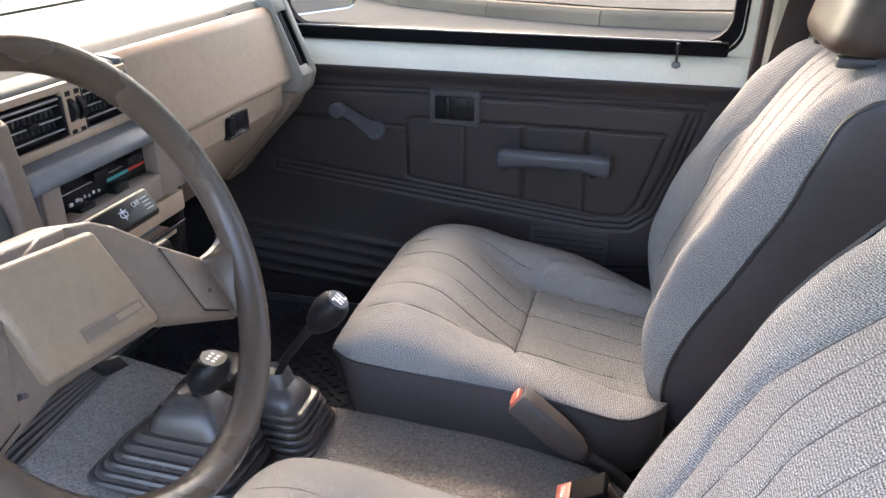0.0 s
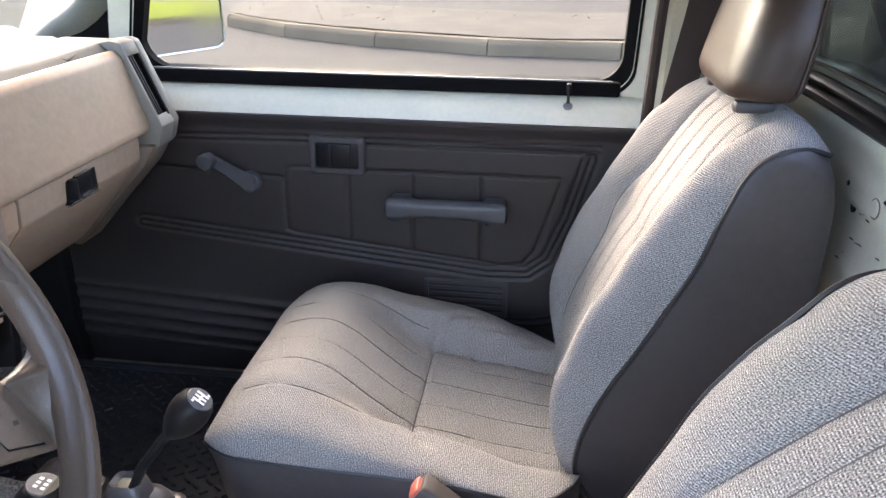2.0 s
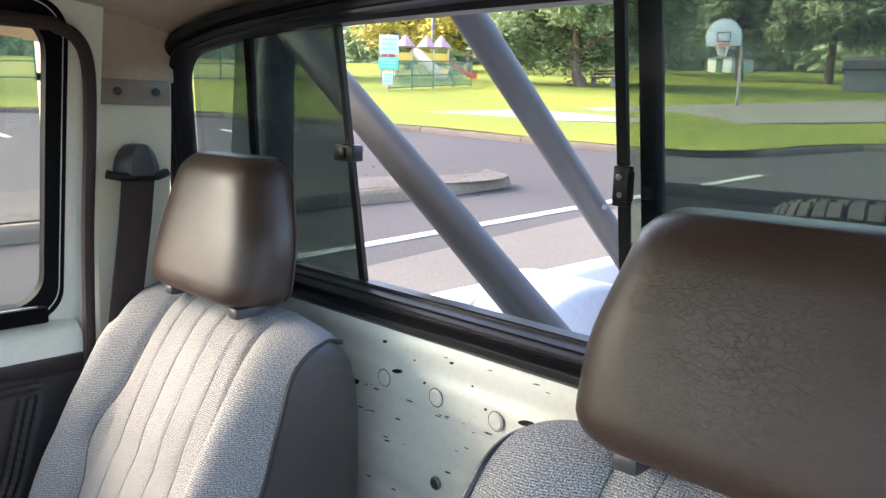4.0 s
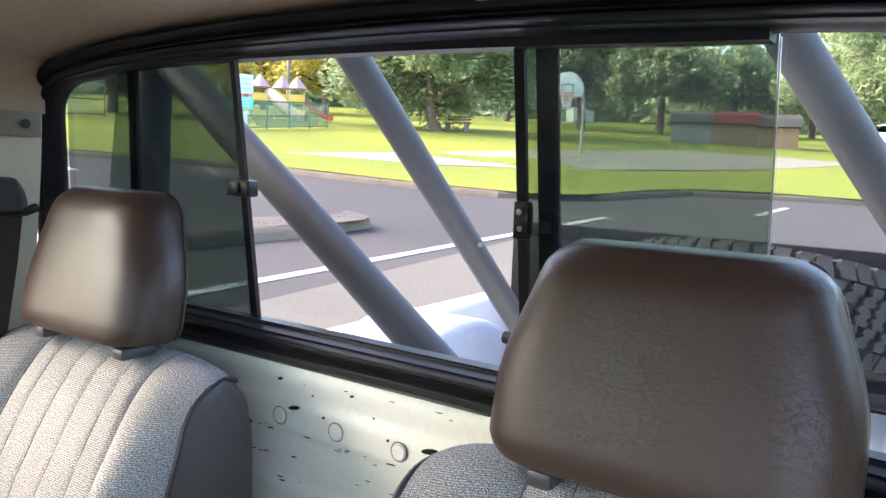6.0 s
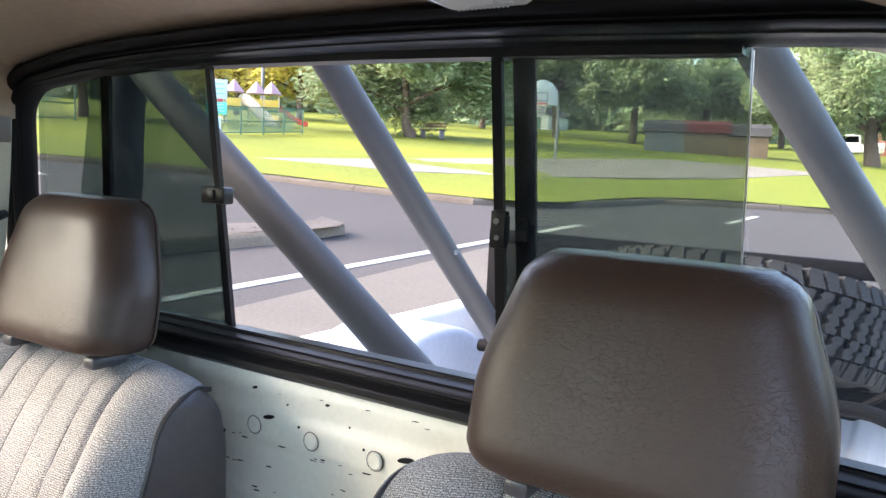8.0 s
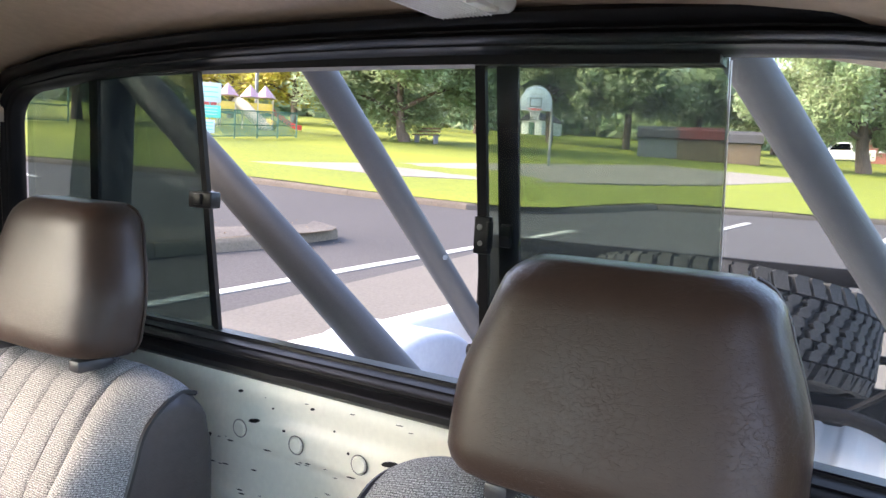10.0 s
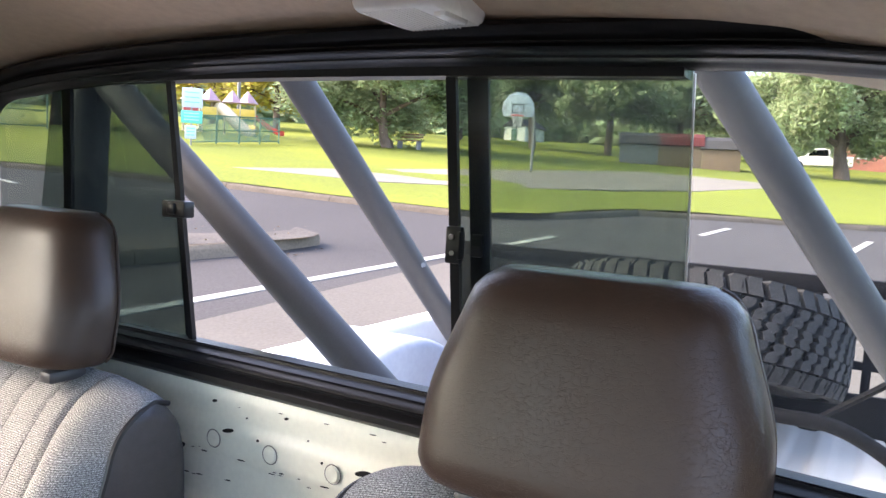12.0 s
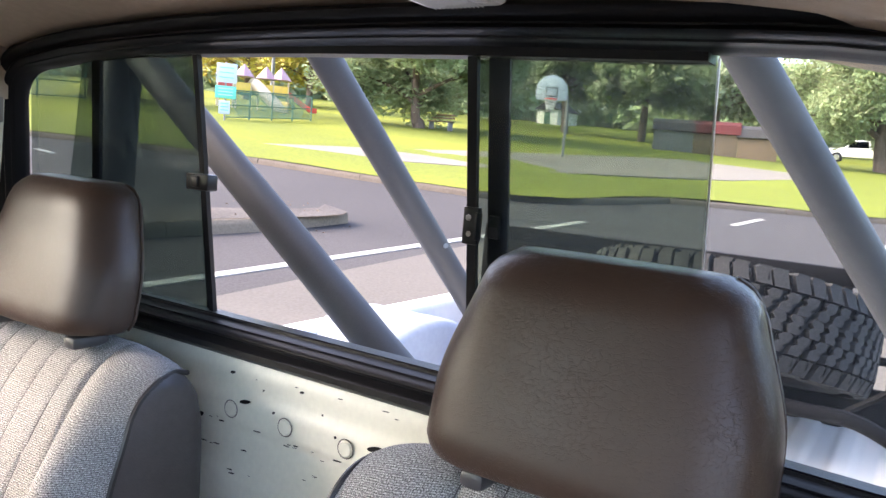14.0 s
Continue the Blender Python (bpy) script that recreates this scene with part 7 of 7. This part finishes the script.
# basketball hoop
hx, hy = polar(24.0, 27)
hp_ = root("basketball_hoop", (hx, hy, ground_z(hx, hy)), "basketball hoop with white fan backboard on a steel pole", "basketball hoop")
hz = ground_z(hx, hy)
part("pole", tube(curve_pts([(hx, hy, hz - 0.2), (hx, hy, hz + 1.9), (hx - 0.15, hy + 0.1, hz + 2.25), (hx - 0.55, hy + 0.35, hz + 2.45)], 4), 0.055, 8), POLE, hp_)
tv = (-math.sin(radians(24)), math.cos(radians(24)))
cb = polar(25.2, 26.3)
bz0, bz1 = at_el(0, 4.95, 26.3), at_el(0, 6.75, 26.3)
fan = [(-0.50, bz0), (0.50, bz0), (0.55, bz0 + 0.25), (0.50, bz0 + 0.5), (0.34, bz0 + 0.72), (0.12, bz1), (-0.12, bz1), (-0.34, bz0 + 0.72), (-0.50, bz0 + 0.5), (-0.55, bz0 + 0.25)]
part("backboard", prism(fan, lambda a, b, t: (cb[0] + tv[0] * a - 0.03 * t, cb[1] + tv[1] * a - 0.01 * t, b), 0.006), SIGNW, hp_, "white fan-shaped backboard")
part("target_square", join(*[prism(q, lambda a, b, t: (cb[0] + tv[0] * a - 0.032 - 0.006 * t, cb[1] + tv[1] * a - 0.012 - 0.003 * t, b)) for q in
     ([(-0.2, bz0 + 0.12), (0.2, bz0 + 0.12), (0.2, bz0 + 0.15), (-0.2, bz0 + 0.15)], [(-0.2, bz0 + 0.4), (0.2, bz0 + 0.4), (0.2, bz0 + 0.43), (-0.2, bz0 + 0.43)], [(-0.2, bz0 + 0.15), (-0.17, bz0 + 0.15), (-0.17, bz0 + 0.4), (-0.2, bz0 + 0.4)], [(0.17, bz0 + 0.15), (0.2, bz0 + 0.15), (0.2, bz0 + 0.4), (0.17, bz0 + 0.4)])]), DARK, hp_)
part("ring", tube([(cb[0] - 0.28 + 0.2 * math.cos(a), cb[1] - 0.12 + 0.2 * math.sin(a), bz0 + 0.02) for a in lin(0, 2 * math.pi, 17)[:-1]], 0.018, 6, ring=True), REDPL, hp_, "red ring")
part("net", join(*[tube([(cb[0] - 0.28 + 0.19 * math.cos(a), cb[1] - 0.12 + 0.19 * math.sin(a), bz0 + 0.02), (cb[0] - 0.28 + 0.12 * math.cos(a + d), cb[1] - 0.12 + 0.12 * math.sin(a + d), bz0 - 0.36)], 0.006, 4) for a in lin(0, 2 * math.pi, 11)[:-1] for d in (-0.5, 0.5)]), WHT, hp_, "white net")

# three garden sheds
def shed(az0, az1, dist, h, wall, roof, label):
    a, b = Vector((*polar(az0, dist), 0)), Vector((*polar(az1, dist), 0))
    c = (a + b) / 2
    z = ground_z(c.x, c.y)
    w = (b - a).length
    s = root("shed", (c.x, c.y, z), label, "shed", "park sheds")
    m = Matrix.Translation((c.x, c.y, z)) @ Matrix.Rotation(math.atan2((b - a).y, (b - a).x), 4, "Z")
    n = 12
    for i in range(n):
        x0, x1 = -w / 2 + w * i / n, -w / 2 + w * (i + 1) / n
        part("plank", moved(box(x0 + 0.008, x1 - 0.008, -1.02, -0.98, 0, h * 0.66, 0), m), wall, s)
    part("wall", moved(box(-w / 2, w / 2, -0.98, 1.4, -0.2, h * 0.66, 0.01), m), wall, s)
    part("roof", moved(prism([(-1.25, h * 0.62), (-0.95, h * 0.86), (0.2, h), (1.35, h * 0.86), (1.6, h * 0.62), (1.5, h * 0.60), (0.2, h * 0.94), (-1.2, h * 0.58)], lambda a_, b_, t: ((w / 2 + 0.1) * (1 if t else -1), a_, b_)), m), roof, s, "curved shed roof")
    part("door", moved(box(-0.45, 0.45, -1.06, -1.0, 0, h * 0.58, 0.01), m), wall, s)


shed(14.95, 17.6, 47, 1.9, GREYW, ROOFG, "dark grey wooden garden shed with a low roof")
shed(11.95, 14.85, 47, 2.0, WOODP, ROOFR, "brown garden shed with a red roof")
shed(9.35, 11.85, 47, 1.95, WOODP, ROOFG, "tan wooden garden shed with a grey roof")

# white pickup far off
cx, cy = polar(4.4, 62)
pk = root("pickup_truck", (cx, cy, ground_z(cx, cy)), "white pickup truck parked beyond the lawn", "pickup truck")
pm = Matrix.Translation((cx, cy, ground_z(cx, cy) + 0.1)) @ Matrix.Rotation(radians(94), 4, "Z")
part("body", moved(prism([(-2.2, 0.4), (2.1, 0.4), (2.2, 0.65), (2.1, 0.95), (0.95, 1.05), (0.45, 1.62), (-0.65, 1.65), (-0.8, 1.1), (-2.2, 1.1)], lambda a, b, t: (a, 0.8 * (1 if t else -1), b), 0.05), pm), WHITE, pk)
for sgn in (1, -1):
    part("side_window", moved(prism([(0.75, 1.08), (0.38, 1.52), (-0.55, 1.55), (-0.62, 1.1)], lambda a, b, t: (a, sgn * (0.81 + 0.01 * t), b)), pm), SCREEN, pk)
    for x in (1.35, -1.35):
        w = part("wheel", moved(disc((x, sgn * 0.62, 0.36), (0, sgn, 0), 0.36, 0.22, 20, 0.03), pm), TYRE, pk)
        part("rim", moved(disc((x, sgn * 0.83, 0.36), (0, sgn, 0), 0.2, 0.03, 14, 0.01), pm), CHROME, w)
    part("headlight", moved(box(2.1, 2.18, sgn * 0.6 - 0.15, sgn * 0.6 + 0.15, 0.7, 0.86, 0.02), pm), LENS, pk)

# brick building at the road
bx, by = polar(0.2, 78)
bg = root("brick_building", (bx, by, ground_z(bx, by)), "red brick building with pale trim behind the trees", "building")
bzz = ground_z(bx, by)
part("wall", box(bx, bx + 8, by - 14, by + 3.6, bzz - 1, bzz + 4.2, 0.02), BRICK, bg)
part("roof", prism([(by - 14.5, bzz + 4.2), (by + 4.1, bzz + 4.2), (by + 3, bzz + 6.5), (by - 13, bzz + 6.5)], lambda a, b, t: (bx - 0.5 + 9 * t, a, b)), ROOFG, bg)
for k in range(5):
    wz = part("window", box(bx - 0.04, bx + 0.02, by + 1.6 - 2.6 * k, by + 2.6 - 2.6 * k, bzz + 1.4, bzz + 3.0, 0.01), SCREEN, bg)
    part("frame", join(box(bx - 0.07, bx, by + 1.5 - 2.6 * k, by + 1.6 - 2.6 * k, bzz + 1.3, bzz + 3.1, 0), box(bx - 0.07, bx, by + 2.6 - 2.6 * k, by + 2.7 - 2.6 * k, bzz + 1.3, bzz + 3.1, 0), box(bx - 0.07, bx, by + 1.5 - 2.6 * k, by + 2.7 - 2.6 * k, bzz + 1.25, bzz + 1.38, 0)), WHT, wz)
# white house glimpsed behind the hoop
qx, qy = polar(25.4, 95)
wh = root("white_house", (qx, qy, ground_z(qx, qy)), "small white house between the far trees", "house")
qz = ground_z(qx, qy)
part("wall", box(qx, qx + 6, qy - 1.4, qy + 1.4, qz - 0.5, qz + 1.9, 0.02), WHT, wh)
part("roof", prism([(qy - 1.7, qz + 1.85), (qy + 1.7, qz + 1.85), (qy, qz + 3.0)], lambda a, b, t: (qx - 0.3 + 6.6 * t, a, b)), ROOFG, wh)
part("door", box(qx - 0.05, qx + 0.02, qy - 0.4, qy + 0.4, qz, qz + 1.6, 0.01), GREENP, wh)
# park bench beneath the tree
bx_, by_ = polar(33.4, 41)
bn = root("park_bench", (bx_, by_, ground_z(bx_, by_)), "wooden park bench under the tree", "bench")
bz_ = ground_z(bx_, by_)
for k in range(3):
    part("slat", box(bx_ + 0.13 * k, bx_ + 0.13 * k + 0.1, by_ - 0.75, by_ + 0.75, bz_ + 0.55, bz_ + 0.6, 0.005), WOODP, bn)
for k in range(2):
    part("slat", box(bx_ + 0.45, bx_ + 0.49, by_ - 0.75, by_ + 0.75, bz_ + 0.72 + 0.15 * k, bz_ + 0.82 + 0.15 * k, 0.005), WOODP, bn)
for s in (-0.6, 0.6):
    part("leg", box(bx_ + 0.05, bx_ + 0.46, by_ + s - 0.04, by_ + s + 0.04, bz_, bz_ + 0.55, 0.005), GREYW, bn)
